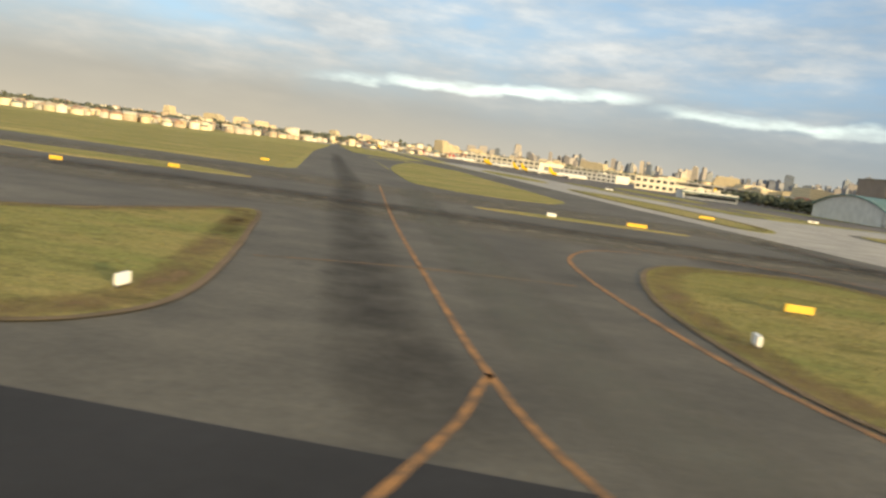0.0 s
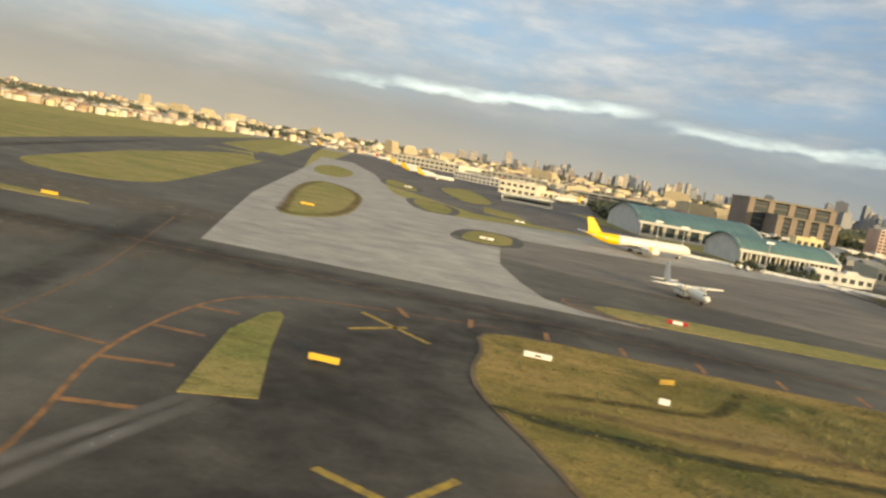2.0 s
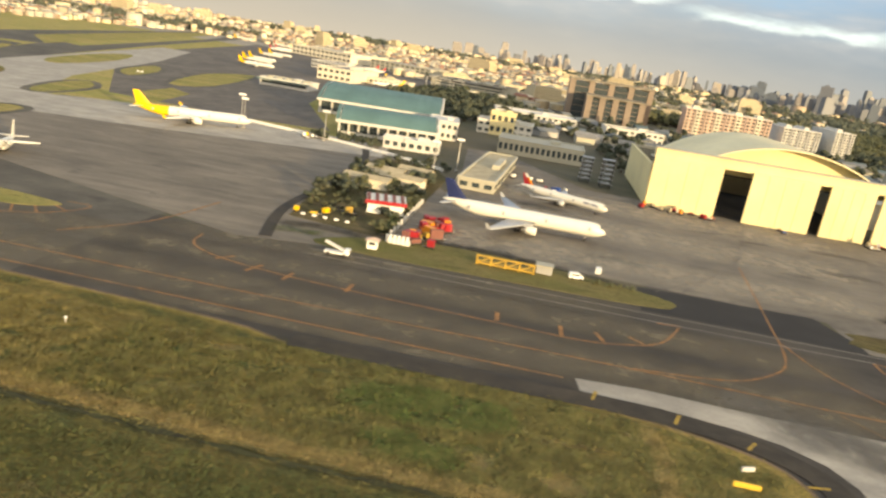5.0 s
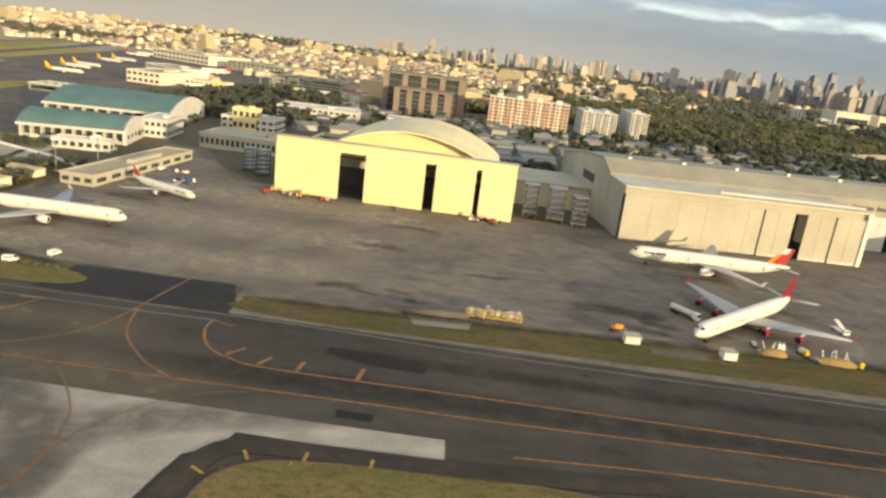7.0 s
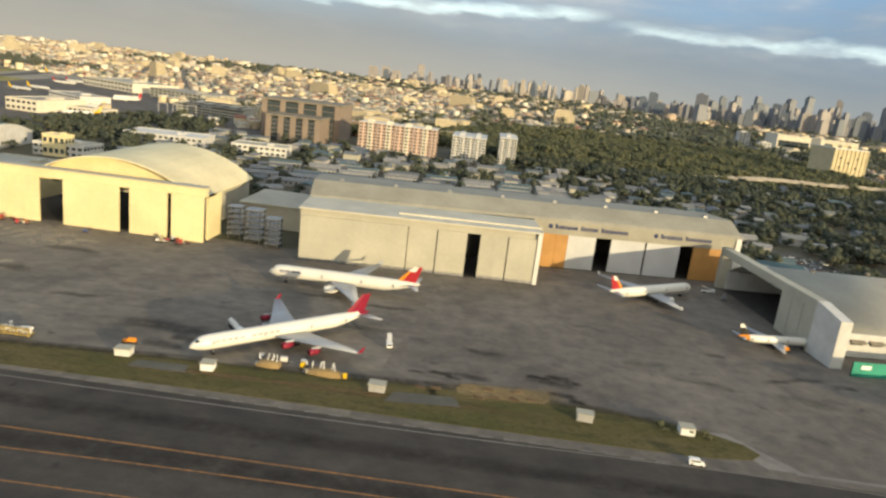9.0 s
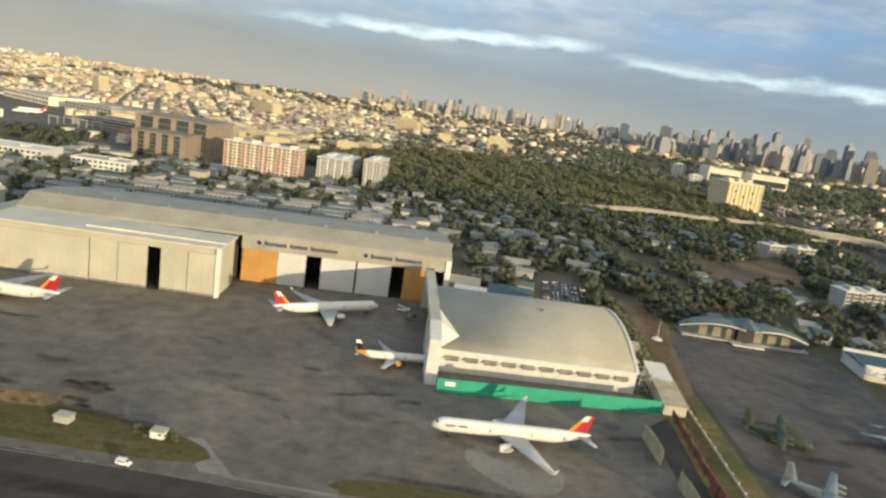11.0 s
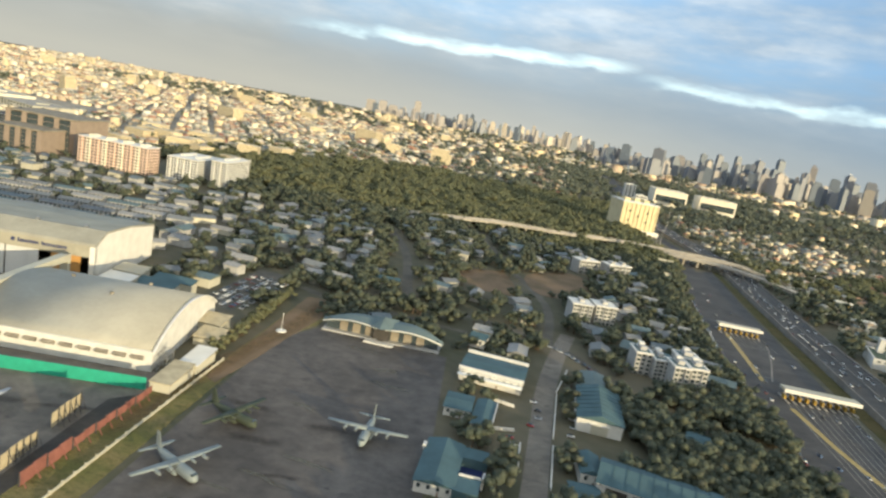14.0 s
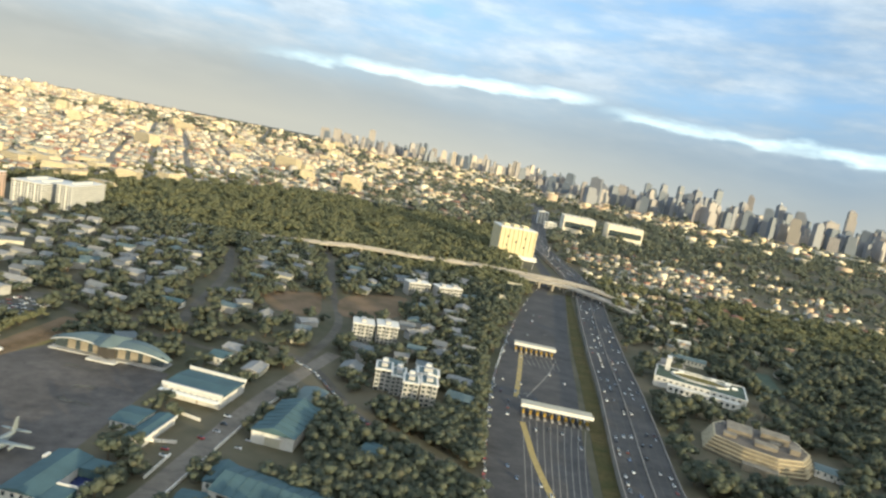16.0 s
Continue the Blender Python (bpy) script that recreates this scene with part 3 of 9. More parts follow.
# ---- mesh tools ----
class MB:
    """Collects vertices and faces, with a material slot for each face."""

    def __init__(self):
        self.v, self.f, self.m = [], [], []

    def add(self, vs, fs, mi=0):
        o = len(self.v)
        self.v += [tuple(p) for p in vs]
        self.f += [tuple(i + o for i in f) for f in fs]
        self.m += [mi] * len(fs)
        return self

    def box(self, x0, x1, y0, y1, z0, z1, mi=0, turn=None):
        vs = [(x, y, z) for z in (z0, z1) for x, y in ((x0, y0), (x1, y0), (x1, y1), (x0, y1))]
        if turn is not None:
            vs = [tuple(turn @ Vector(p)) for p in vs]
        return self.add(vs, [(3, 2, 1, 0), (4, 5, 6, 7), (0, 1, 5, 4), (1, 2, 6, 5), (2, 3, 7, 6), (3, 0, 4, 7)], mi)

    def beam(self, a, b, w, h=None, mi=0):
        """A square bar from a to b."""
        a, b = Vector(a), Vector(b)
        d = (b - a).normalized()
        side = d.cross(Vector((0, 0, 1)))
        side = Vector((1, 0, 0)) if side.length < 1e-4 else side.normalized()
        top = side.cross(d)
        h = h or w
        vs = [p + side * s * w / 2 + top * t * h / 2 for p in (a, b) for s, t in ((-1, -1), (1, -1), (1, 1), (-1, 1))]
        return self.add(vs, [(3, 2, 1, 0), (4, 5, 6, 7), (0, 1, 5, 4), (1, 2, 6, 5), (2, 3, 7, 6), (3, 0, 4, 7)], mi)

    def loft(self, rings, mi=0, caps=True, closed=True, mis=None):
        """Skins rings of equal length."""
        n, o = len(rings[0]), len(self.v)
        for r in rings:
            self.v += [tuple(p) for p in r]
        for k in range(len(rings) - 1):
            for i in range(n if closed else n - 1):
                j = (i + 1) % n
                self.f.append((o + k * n + i, o + k * n + j, o + (k + 1) * n + j, o + (k + 1) * n + i))
                self.m.append(mis[k] if mis else mi)
        if caps:
            self.f += [tuple(o + i for i in range(n))[::-1], tuple(o + (len(rings) - 1) * n + i for i in range(n))]
            self.m += [mis[0] if mis else mi, mis[-1] if mis else mi]
        return self

    def tube(self, a, b, r0, r1=None, n=10, mi=0, caps=True):
        a, b = Vector(a), Vector(b)
        d = (b - a).normalized()
        side = d.cross(Vector((0, 0, 1)))
        side = Vector((1, 0, 0)) if side.length < 1e-4 else side.normalized()
        top = d.cross(side)
        r1 = r0 if r1 is None else r1
        ring = lambda p, r: [p + (side * math.cos(t) + top * math.sin(t)) * r for t in (2 * math.pi * i / n for i in range(n))]
        return self.loft([ring(a, r0), ring(b, r1)], mi, caps)

    def prism(self, outline, z0, z1, mi=0):
        """An upright slab over an outline given anticlockwise."""
        n = len(outline)
        vs = [(*p[:2], z0) for p in outline] + [(*p[:2], z1) for p in outline]
        fs = [tuple(range(n, 2 * n))] + [(i, (i + 1) % n, n + (i + 1) % n, n + i) for i in range(n)]
        return self.add(vs, fs, mi)


def mesh_of(name, mb, mats, smooth=False):
    me = bpy.data.meshes.new(name)
    me.from_pydata(mb.v, [], mb.f)
    for m in mats:
        me.materials.append(M[m])
    me.polygons.foreach_set("material_index", mb.m)
    if smooth:
        me.polygons.foreach_set("use_smooth", [True] * len(mb.f))
    me.update()
    return me


def part(name, mb, mats, parent=None, label="", smooth=False, m=None):
    """Links the builder's mesh as one object under a thing or a part."""
    ob = new(name, mb if isinstance(mb, bpy.types.Mesh) else mesh_of(name, mb, [mats] if isinstance(mats, str) else mats, smooth))
    if m is not None:
        ob.matrix_basis = m
    if parent is not None:
        ob.parent = parent
    if label:
        tagged(ob, label)
    return ob


def thing(name, label, category, group="", m=None, kind=""):
    ob = tagged(new(name), label, category, group, kind)
    if m is not None:
        ob.matrix_basis = m
    return ob


def big_mesh(name, verts, faces, mats, mi=None):
    """A mesh from arrays; faces is (n, 3) or (n, 4)."""
    me = bpy.data.meshes.new(name)
    n, k = faces.shape
    me.vertices.add(len(verts))
    me.vertices.foreach_set("co", np.asarray(verts, np.float32).ravel())
    me.loops.add(n * k)
    me.loops.foreach_set("vertex_index", faces.astype(np.int32).ravel())
    me.polygons.add(n)
    me.polygons.foreach_set("loop_start", np.arange(0, n * k, k, dtype=np.int32))
    for m in mats:
        me.materials.append(M[m])
    if mi is not None:
        me.polygons.foreach_set("material_index", np.asarray(mi, np.int32))
    me.update(calc_edges=True)
    me.validate()
    return me


def smooth_outline(pts, steps=5):
    """A closed rounded outline through the points."""
    out, n = [], len(pts)
    for i in range(n):
        p0, p1, p2, p3 = (Vector(pts[(i + d) % n]) for d in (-1, 0, 1, 2))
        for s in range(steps):
            t = s / steps
            out.append(0.5 * (2 * p1 + (p2 - p0) * t + (2 * p0 - 5 * p1 + 4 * p2 - p3) * t * t + (3 * p1 - p0 - 3 * p2 + p3) * t ** 3))
    return [tuple(p) for p in out]


def smooth_line(pts, steps=6):
    out = []
    for i in range(len(pts) - 1):
        p0, p1, p2, p3 = (Vector(pts[min(max(i + d, 0), len(pts) - 1)]) for d in (-1, 0, 1, 2))
        for s in range(steps):
            t = s / steps
            out.append(0.5 * (2 * p1 + (p2 - p0) * t + (2 * p0 - 5 * p1 + 4 * p2 - p3) * t * t + (3 * p1 - p0 - 3 * p2 + p3) * t ** 3))
    return out + [Vector(pts[-1])]


def ribbon(mb, pts, w, z, mi=0):
    """A flat painted or paved band along a line."""
    pts = [Vector(p[:2]) for p in pts]
    rows = []
    for i, p in enumerate(pts):
        d = (pts[min(i + 1, len(pts) - 1)] - pts[max(i - 1, 0)]).normalized()
        side = Vector((-d.y, d.x)) * w / 2
        rows.append(((p - side).to_3d() + Vector((0, 0, z)), (p + side).to_3d() + Vector((0, 0, z))))
    vs = [q for r in rows for q in r]
    return mb.add(vs, [(2 * i, 2 * i + 2, 2 * i + 3, 2 * i + 1) for i in range(len(rows) - 1)], mi)


def soft_strip(name, pts, w, z, mat_name, label, category="marking"):
    """A streak along a line, full in the middle and gone at its edges and ends."""
    pts = [Vector(p[:2]) for p in pts]
    vs, cover, n = [], [], len(pts)
    steps = (-0.5, -0.3, -0.1, 0.1, 0.3, 0.5)
    for i, p in enumerate(pts):
        d = (pts[min(i + 1, n - 1)] - pts[max(i - 1, 0)]).normalized()
        end = min(1.0, min(i, n - 1 - i) / 3)
        for s in steps:
            q = p + Vector((-d.y, d.x)) * w * s
            vs.append((q.x, q.y, z))
            cover.append(end * max(0.0, 1 - (abs(s) * 2) ** 2))
    k = len(steps)
    me = bpy.data.meshes.new(name)
    me.from_pydata(vs, [], [(i * k + j, (i + 1) * k + j, (i + 1) * k + j + 1, i * k + j + 1) for i in range(n - 1) for j in range(k - 1)])
    me.attributes.new("cover", "FLOAT", "POINT").data.foreach_set("value", cover)
    me.materials.append(M[mat_name])
    me.update()
    return tagged(new(name, me), label, category, kind="structure")


def sheet(name, outline, z, mat_name, label, category, z0=0.0):
    """A paved or grown area of the ground with a real edge."""
    area = sum(a[0] * b[1] - b[0] * a[1] for a, b in zip(outline, outline[1:] + outline[:1]))
    if area < 0:
        outline = outline[::-1]
    ob = part(name, MB().prism(outline, z0, z), mat_name)
    return tagged(ob, label, category, kind="structure")


def rect(x0, x1, y0, y1):
    return [(x0, y0), (x1, y0), (x1, y1), (x0, y1)]


def inside(p, poly):
    x, y = p
    odd = False
    for (x0, y0), (x1, y1) in zip(poly, poly[1:] + poly[:1]):
        if (y0 > y) != (y1 > y) and x < (x1 - x0) * (y - y0) / (y1 - y0) + x0:
            odd = not odd
    return odd

# ---- ground, runway, taxiways, apron ----
sheet("ground", [(4700 * math.cos(a) + 300, 4700 * math.sin(a)) for a in (2 * math.pi * i / 96 for i in range(96))], 0.0, "ground",
      "wide dry green-brown ground reaching the horizon", "ground", -3.0)

sheet("airfield_grass", [(-1400, -420), (596, -420), (596, 79), (137, 79), (137, 290), (40, 300), (-60, 640), (-1400, 640)], 0.004, "grass", "mown olive and straw-coloured airfield grass", "grass")
sheet("runway", rect(-1300, 585, -30, 12.4), 0.016, "asphalt_new", "dark worn asphalt runway", "runway")
sheet("taxiway_east", [(138, 12), (585, 12), (585, 78), (470, 80), (404, 86), (228, 86), (228, 98), (205, 98), (205, 90), (158, 86), (138, 86)], 0.010, "asphalt_east",
      "darker asphalt taxiway with tyre marks", "taxiway")
sheet("taxiway", [(-600, 12), (138, 12), (138, 86), (150, 112), (-600, 112)], 0.010, "asphalt",
      "dark asphalt taxiway with tyre marks", "taxiway")
sheet("taxiway_diagonal", [(-44, 104), (-16, 104), (-19, 112), (-61, 255), (-174, 640), (-300, 1070), (-322, 1070), (-237, 786), (-87, 262), (-39, 110)], 0.012, "asphalt",
      "dark asphalt cross runway running off to the city", "taxiway")
sheet("taxiway_fillet", [(-42, 111), (12, 111), (8, 124), (-5, 166), (-31, 254), (-52, 292), (-70, 288), (-61, 255), (-36, 172)], 0.0090, "asphalt", "dark asphalt round a rounded grass island", "taxiway")
sheet("taxiway_branch", [(4, 108), (34, 96), (32, 97), (19, 135), (-14, 257), (-72, 436), (-200, 860), (-224, 860), (-144, 641), (-27, 247), (-6, 171), (8, 122)], 0.014, "asphalt",
      "dark asphalt branch taxiway", "taxiway")
sheet("taxiway_far", [(-520, 205), (-75, 213), (-102, 270), (-57, 308), (-33, 254), (-26, 252), (-50, 330), (-96, 352), (-120, 300), (-520, 240)], 0.013, "asphalt", "dark asphalt far taxiway", "taxiway")
sheet("town_ground", [(-1900, 430), (150, 430), (215, 440), (600, 1150), (1500, 3600), (-1900, 3600)], 0.003, "town_ground", "pale streets and yards of the town", "ground")
sheet("apron_west", [(60, 112), (150, 84), (166, 88), (176, 125), (150, 172), (100, 186), (60, 170)], 0.018, "apron_tan", "stained grey-brown concrete parking apron", "apron")
sheet("apron_north_west", [(-30, 330), (60, 190), (100, 186), (128, 190), (100, 250), (60, 460), (-60, 700), (-120, 700)], 0.015, "apron_dark", "dark terminal apron with parked aeroplanes", "apron")
sheet("terminal_forecourt", [(60, 300), (137, 286), (160, 350), (205, 400), (205, 545), (-40, 690), (-56, 640)], 0.006, "apron_dark", "dark hazy forecourt and car parks of the terminal", "apron")
sheet("apron_main", [(176, 97), (206, 97), (229, 96), (230, 86.2), (300, 86.2), (392, 86.2), (460, 86.2), (460, 137), (409, 190), (345, 178), (290, 166), (200, 168), (178, 205), (166, 205), (172, 140), (168, 110)],
      0.017, "apron", "broad oil-stained grey-brown concrete apron", "apron")
# apron darkened in colour here for cloud shade over the east
sheet("apron_east", [(322, 86.2), (460, 86.2), (460, 137), (409, 190), (345, 178), (332, 175)], 0.0186, "apron_mid", "oil-stained concrete of the eastern apron, darkened in colour for shade", "apron")
sheet("apron_base", [(468.5, 86), (522, 82), (516, 196), (476.5, 199), (468, 180)], 0.017, "apron_base", "weathered concrete air base apron, darkened in colour for shade", "apron")
sheet("apron_link", [(203, 86), (230.4, 86), (230.3, 89), (227.4, 96.8), (203.6, 95.8)], 0.022, "asphalt_new", "dark asphalt apron entry", "apron")

# concrete panels
sheet("concrete_west", [(39.4, 74.4), (91, 74.4), (84, 76.4), (79, 80), (76, 88), (72.6, 101), (72, 111), (71, 130), (74, 141), (94, 145), (150, 162), (148, 180), (100, 184), (87, 181), (68, 173), (60, 168), (48, 170), (41, 194), (32, 212), (1, 314), (-40, 420), (-60, 420), (-14, 257), (19, 135), (32, 96)],
      0.020, "concrete", "pale worn concrete taxiway panel", "concrete")
CONN = [(194.1, 62.4), (194.5, 60.0), (201.2, 59.9), (208, 58.9), (211.6, 57.8), (214.4, 55.8), (215.8, 53.2), (216.0, 50.4), (215.2, 47), (213.6, 42.8), (209, 34), (204, 24), (200, 12), (252, 12), (243, 28), (238.4, 40), (237.2, 47), (237.8, 51.6),
        (238.4, 54.6), (241.0, 56.4), (241.6, 59.1), (248.8, 59.0), (261.5, 59.5), (261.3, 62.9), (247.3, 62.7), (228, 62.6), (210, 62.7), (200.7, 63.0)]
sheet("concrete_connector", CONN, 0.020, "concrete", "pale concrete taxiway connector with rubber streaks", "concrete")

ISLANDS = [
    smooth_outline([(-19.5, 48.5), (-15.5, 38), (-12.4, 28.5), (-10.8, 22), (-11.2, 18.4), (-13.6, 16), (-20, 14.4), (-32, 14), (-46, 14.5), (-50, 20), (-36, 31), (-27, 37), (-22.5, 45)]),
    smooth_outline([(14.4, 15.2), (11.7, 18.4), (9.9, 22.1), (8.2, 29.6), (7.7, 36.6), (8.8, 45.3), (11.5, 50.2), (16, 52.2), (21.7, 53.4), (25.6, 50.5), (28.6, 45), (30.9, 38.6), (32.3, 31), (32.4, 25), (31, 20.2), (27, 16.6), (20, 14.8)]),
    [(59.8, 33), (63.6, 34.4), (60.8, 43), (58.8, 50.4), (58.0, 51.4), (57.3, 50.2), (57.1, 44.6)],
    smooth_outline([(75.8, 59), (74, 52), (74.3, 44), (79.3, 34), (85, 22), (94, 15), (108, 13.6), (150, 13.4), (188, 13.6), (200, 26), (209, 41), (211.8, 48), (210.2, 53.4), (204.6, 56), (197, 57.3), (187, 57.3), (175, 57.1), (168, 57.1), (160, 58.9), (130, 59.6), (100, 59.4)], 4),
    smooth_outline([(241.6, 50.3), (244.2, 54.4), (249.8, 56), (259.9, 57), (269, 57.4), (280, 55), (282, 40), (276, 14), (258, 13.6), (246, 30), (242.4, 42)]),
    [(-300, 122), (-86, 122), (-43, 113), (-87, 262), (-110, 340), (-300, 300)],
    smooth_outline([(-24, 130), (-19, 117), (-12, 110.6), (-4, 108.6), (3, 110.6), (6.4, 119), (5, 130), (-5, 167), (-26, 238), (-44, 276), (-50, 270), (-45, 222), (-37, 177)], 3),
    smooth_outline([(30, 124), (34.6, 111), (40, 114), (41.5, 128), (36, 158), (30, 178), (20, 197), (11, 204), (12.5, 184), (20, 155)], 3),
    smooth_outline([(64, 125), (69, 123), (73, 128), (72, 142), (65, 142)], 3),
    smooth_outline([(-2, 80), (4, 80.4), (16, 81.4), (19, 83), (4, 84.4), (-6, 82)], 3),
    smooth_outline([(-60, 76), (-44, 78), (-34, 81), (-50, 88), (-80, 84)], 3),
    smooth_outline([(84.6, 80.6), (89, 83), (104.4, 83.8), (115, 84.3), (125.4, 83), (126.2, 81.4), (122.8, 79.1), (117, 78.6), (108.5, 77.8), (98.7, 77), (92, 76.8), (87.4, 77.2)], 3),
    smooth_outline([(160, 90), (163, 86.6), (185, 86.8), (203, 87.6), (207.6, 89.4), (206, 92.6), (190, 97), (172, 97)], 3),
    smooth_outline([(230.1, 88.2), (230.6, 91), (232, 93.2), (253.6, 93.6), (300, 97), (350, 99.4), (374, 96), (377.5, 90), (352, 88.4), (300, 88), (245, 86.8)], 3),
    [(455, 90), (466.5, 90), (467.4, 180), (475, 200), (476, 226), (463.5, 226), (462.5, 150), (456, 136)],
    smooth_outline([(-7, 250), (6, 240), (-2, 287), (-21, 328), (-23, 305)], 3),
    smooth_outline([(49, 172), (55, 170), (53, 192), (43, 205), (42, 194)], 3),
    smooth_outline([(20, 257), (34, 240), (27, 272), (13, 292)], 3),
    smooth_outline([(35, 298), (45, 326), (61, 253), (52, 236)], 3),
    [(62, 200), (77, 186), (71, 216), (60, 225)],
    [(-95, 352), (-57, 312), (-124, 527), (-240, 880), (-262, 900), (-176, 600)],
]
for i, isl in enumerate(ISLANDS):
    sheet("grass_island", isl, 0.06 + 0.001 * i, {3: "hay", 14: "verge", 0: "lush", 1: "lush", 2: "lush", 4: "verge", 12: "verge", 13: "verge_dull"}.get(i, "turf"),
          "dry olive-green grass island between the taxiways" if i != 14 else "dry straw-green strip beside the air base", "grass")
sheet("earth_strip", [(463.2, 148), (466.4, 146), (468.6, 164), (470.8, 184), (474, 206), (476, 226), (463.5, 226)], 0.10, "earth", "bare brown earth beside the museum", "earth")
sheet("yard", [(152, 98), (168, 95), (168.4, 150), (160, 166), (150, 160), (148, 128)], 0.066, "yard", "rough brown-green yard between the apron and the sheds", "grass")
mb = MB()
ribbon(mb, smooth_line([(153.4, 86), (150.6, 97), (149.6, 107), (149.8, 122), (147.6, 155), (144, 170)]), 1.7, 0.0692)
tagged(part("drain", mb, "shoulder"), "dark drain along the edge of the parking apron", "drain", kind="structure")
for k, (w, kind, pts) in enumerate(((4.0, "wear_dirt", [(152, 93), (158, 95), (165, 94.6), (172, 98)]), (3.4, "wear_green", [(152.4, 90.4), (156, 91), (160, 91.6)]), (3.0, "wear_bright", [(166.2, 96), (166.2, 108), (166.4, 122)]),
                                     (5.0, "wear_dirt", [(153, 108), (158, 106), (163, 103)]), (4.0, "wear_dirt", [(152, 128), (158, 132), (164, 138)]), (3.0, "wear_dirt", [(176, 99), (184, 98.6), (194, 97)]))):
    soft_strip("yard_soil", smooth_line(pts, 6), w, 0.0862 + 0.0005 * k, kind, "trodden soil and weeds of the yard", "soil")
soft_strip("bare_strip", smooth_line([(458.6, 112), (461, 140), (464.6, 170), (469, 196), (470, 222)], 6), 6.5, 0.103, "wear_earth", "bare brown ground along the base fence", "earth")
sheet("drain_trench", [(452.6, 92), (456.2, 92), (456.8, 134), (451.4, 128)], 0.09, "asphalt_east", "dark drain trench along the apron's end", "drain")
# dark drain along the long grass, and worn brown rims
ditch = smooth_line([(75.4, 41), (84.7, 39.8), (110, 42), (128, 41.4), (172, 40.4), (185, 40.6), (198, 39.6), (207, 39)], 26)
edges = [[], []]
for p in ditch:
    for k, side in enumerate((-1, 1)):
        edges[k].append((p.x, p.y + side * (0.22 + 0.4 * noise.noise(Vector((p.x * 0.45, side * 5.0, 0)))) + 0.25 * noise.noise(Vector((p.x * 1.7, side, 3)))))
mb = MB()
mb.add([(*q, 0.075) for pair in zip(*edges) for q in pair], [(2 * i, 2 * i + 2, 2 * i + 3, 2 * i + 1) for i in range(len(ditch) - 1)])
# the banks are flat; their shade is only this soft dark strip
soft_strip("ditch_bank", ditch, 1.7, 0.0742, "ditch_shade", "weedy banks of the ditch with their shade painted dark", "drain")
tagged(part("drain", mb, "ditch"), "dark overgrown drainage ditch through the grass", "drain", kind="structure")
for i in (0, 1, 3, 4):
    mb = MB()
    ring = ISLANDS[i] + ISLANDS[i][:1]
    ribbon(mb, ring, 0.36, 0.064 + 0.001 * i)
    tagged(part("grass_rim", mb, "earth"), "bare brown rim of a grass island", "earth", kind="structure")

# a side drain, wet green ground round the ditch's head, a trodden edge
soft_strip("side_drain", smooth_line([(78, 45), (83.9, 46.6), (89.7, 48.1), (92.5, 52), (94.9, 57.4)], 6), 1.3, 0.0785, "ditch_shade", "shallow dark side drain in the grass", "drain")
soft_strip("wet_grass", smooth_line([(77, 39.6), (82, 40.4), (86.6, 39.2), (92, 38.0), (99, 38.4)], 5), 5.0, 0.0705, "wear_green", "lush green ground round the ditch's head", "grass")
soft_strip("bare_patch", smooth_line([(86, 20), (110, 18), (140, 19), (180, 17.4)], 5), 5.0, 0.0738, "wear_earth", "bare brown ground along the runway side", "earth")
soft_strip("wet_grass", smooth_line([(100, 34), (120, 36), (140, 35), (165, 36.6)], 5), 4.0, 0.0712, "wear_green", "lush green ground below the ditch", "grass")
for k, (w, pts) in enumerate(((17, [(132, 50), (150, 50.4), (175, 50), (203, 49)]), (17, [(136, 30), (155, 31), (175, 31), (197, 31.6)]), (8, [(140, 41), (170, 40.6), (202, 40)]), (10, [(136, 19), (160, 19), (188, 19.4)]))):
    soft_strip("olive_grass", smooth_line(pts, 6), w, 0.0682 + 0.0004 * k, "wear_olive", "coarse olive-green grass towards the connector", "grass")
for k, (w, pts) in enumerate(((4, [(150, 52), (160, 51), (168, 52)]), (4, [(172, 47.6), (182, 48.4), (190, 47)]), (5, [(140, 46), (152, 46.4), (163, 45)]), (4, [(176, 54), (186, 54.6), (198, 53)]), (5, [(168, 36), (182, 35), (194, 35.6)]))):
    soft_strip("lush_patch", smooth_line(pts, 6), w, 0.0755 + 0.0004 * k, "wear_green", "lusher green patch in the coarse grass", "grass")
soft_strip("bright_patch", smooth_line([(175.5, 50.4), (180, 51.6), (184, 51.2), (188, 52)], 6), 5.6, 0.0778, "wear_bright", "fresh green patch in the long grass", "grass")
soft_strip("bright_patch", smooth_line([(177, 46.2), (181, 45.6), (186, 44.6)], 6), 2.6, 0.0779, "wear_bright", "fresh green patch in the long grass", "grass")
soft_strip("dry_bank", smooth_line([(118, 43.6), (140, 42.6), (165, 42.0), (185, 42.0), (193, 42.4), (206, 41.6)], 8), 2.2, 0.0764, "wear_straw", "straw-coloured dry bank along the ditch", "grass")
soft_strip("mown_edge", smooth_line([(100, 58), (130, 58.2), (158, 57.4), (168, 56), (190, 56.2), (202, 55.4)], 8), 2.6, 0.0768, "wear_olive", "close-mown dull strip along the taxiway edge", "grass")
soft_strip("trodden_path", smooth_line([(197, 56.6), (199.4, 51), (200, 46), (199, 42)], 6), 1.0, 0.0772, "wear_straw", "narrow trodden path through the long grass", "path")
soft_strip("green_grass", smooth_line([(84, 54), (100, 53), (112, 50.5)], 5), 9.0, 0.0733, "wear_green", "close-cut green grass behind the side drain", "grass")
soft_strip("dry_grass", smooth_line([(84, 43.4), (100, 47), (125, 46), (146, 47)], 5), 7.0, 0.0719, "wear_straw", "broad straw-coloured band of dry grass", "grass")
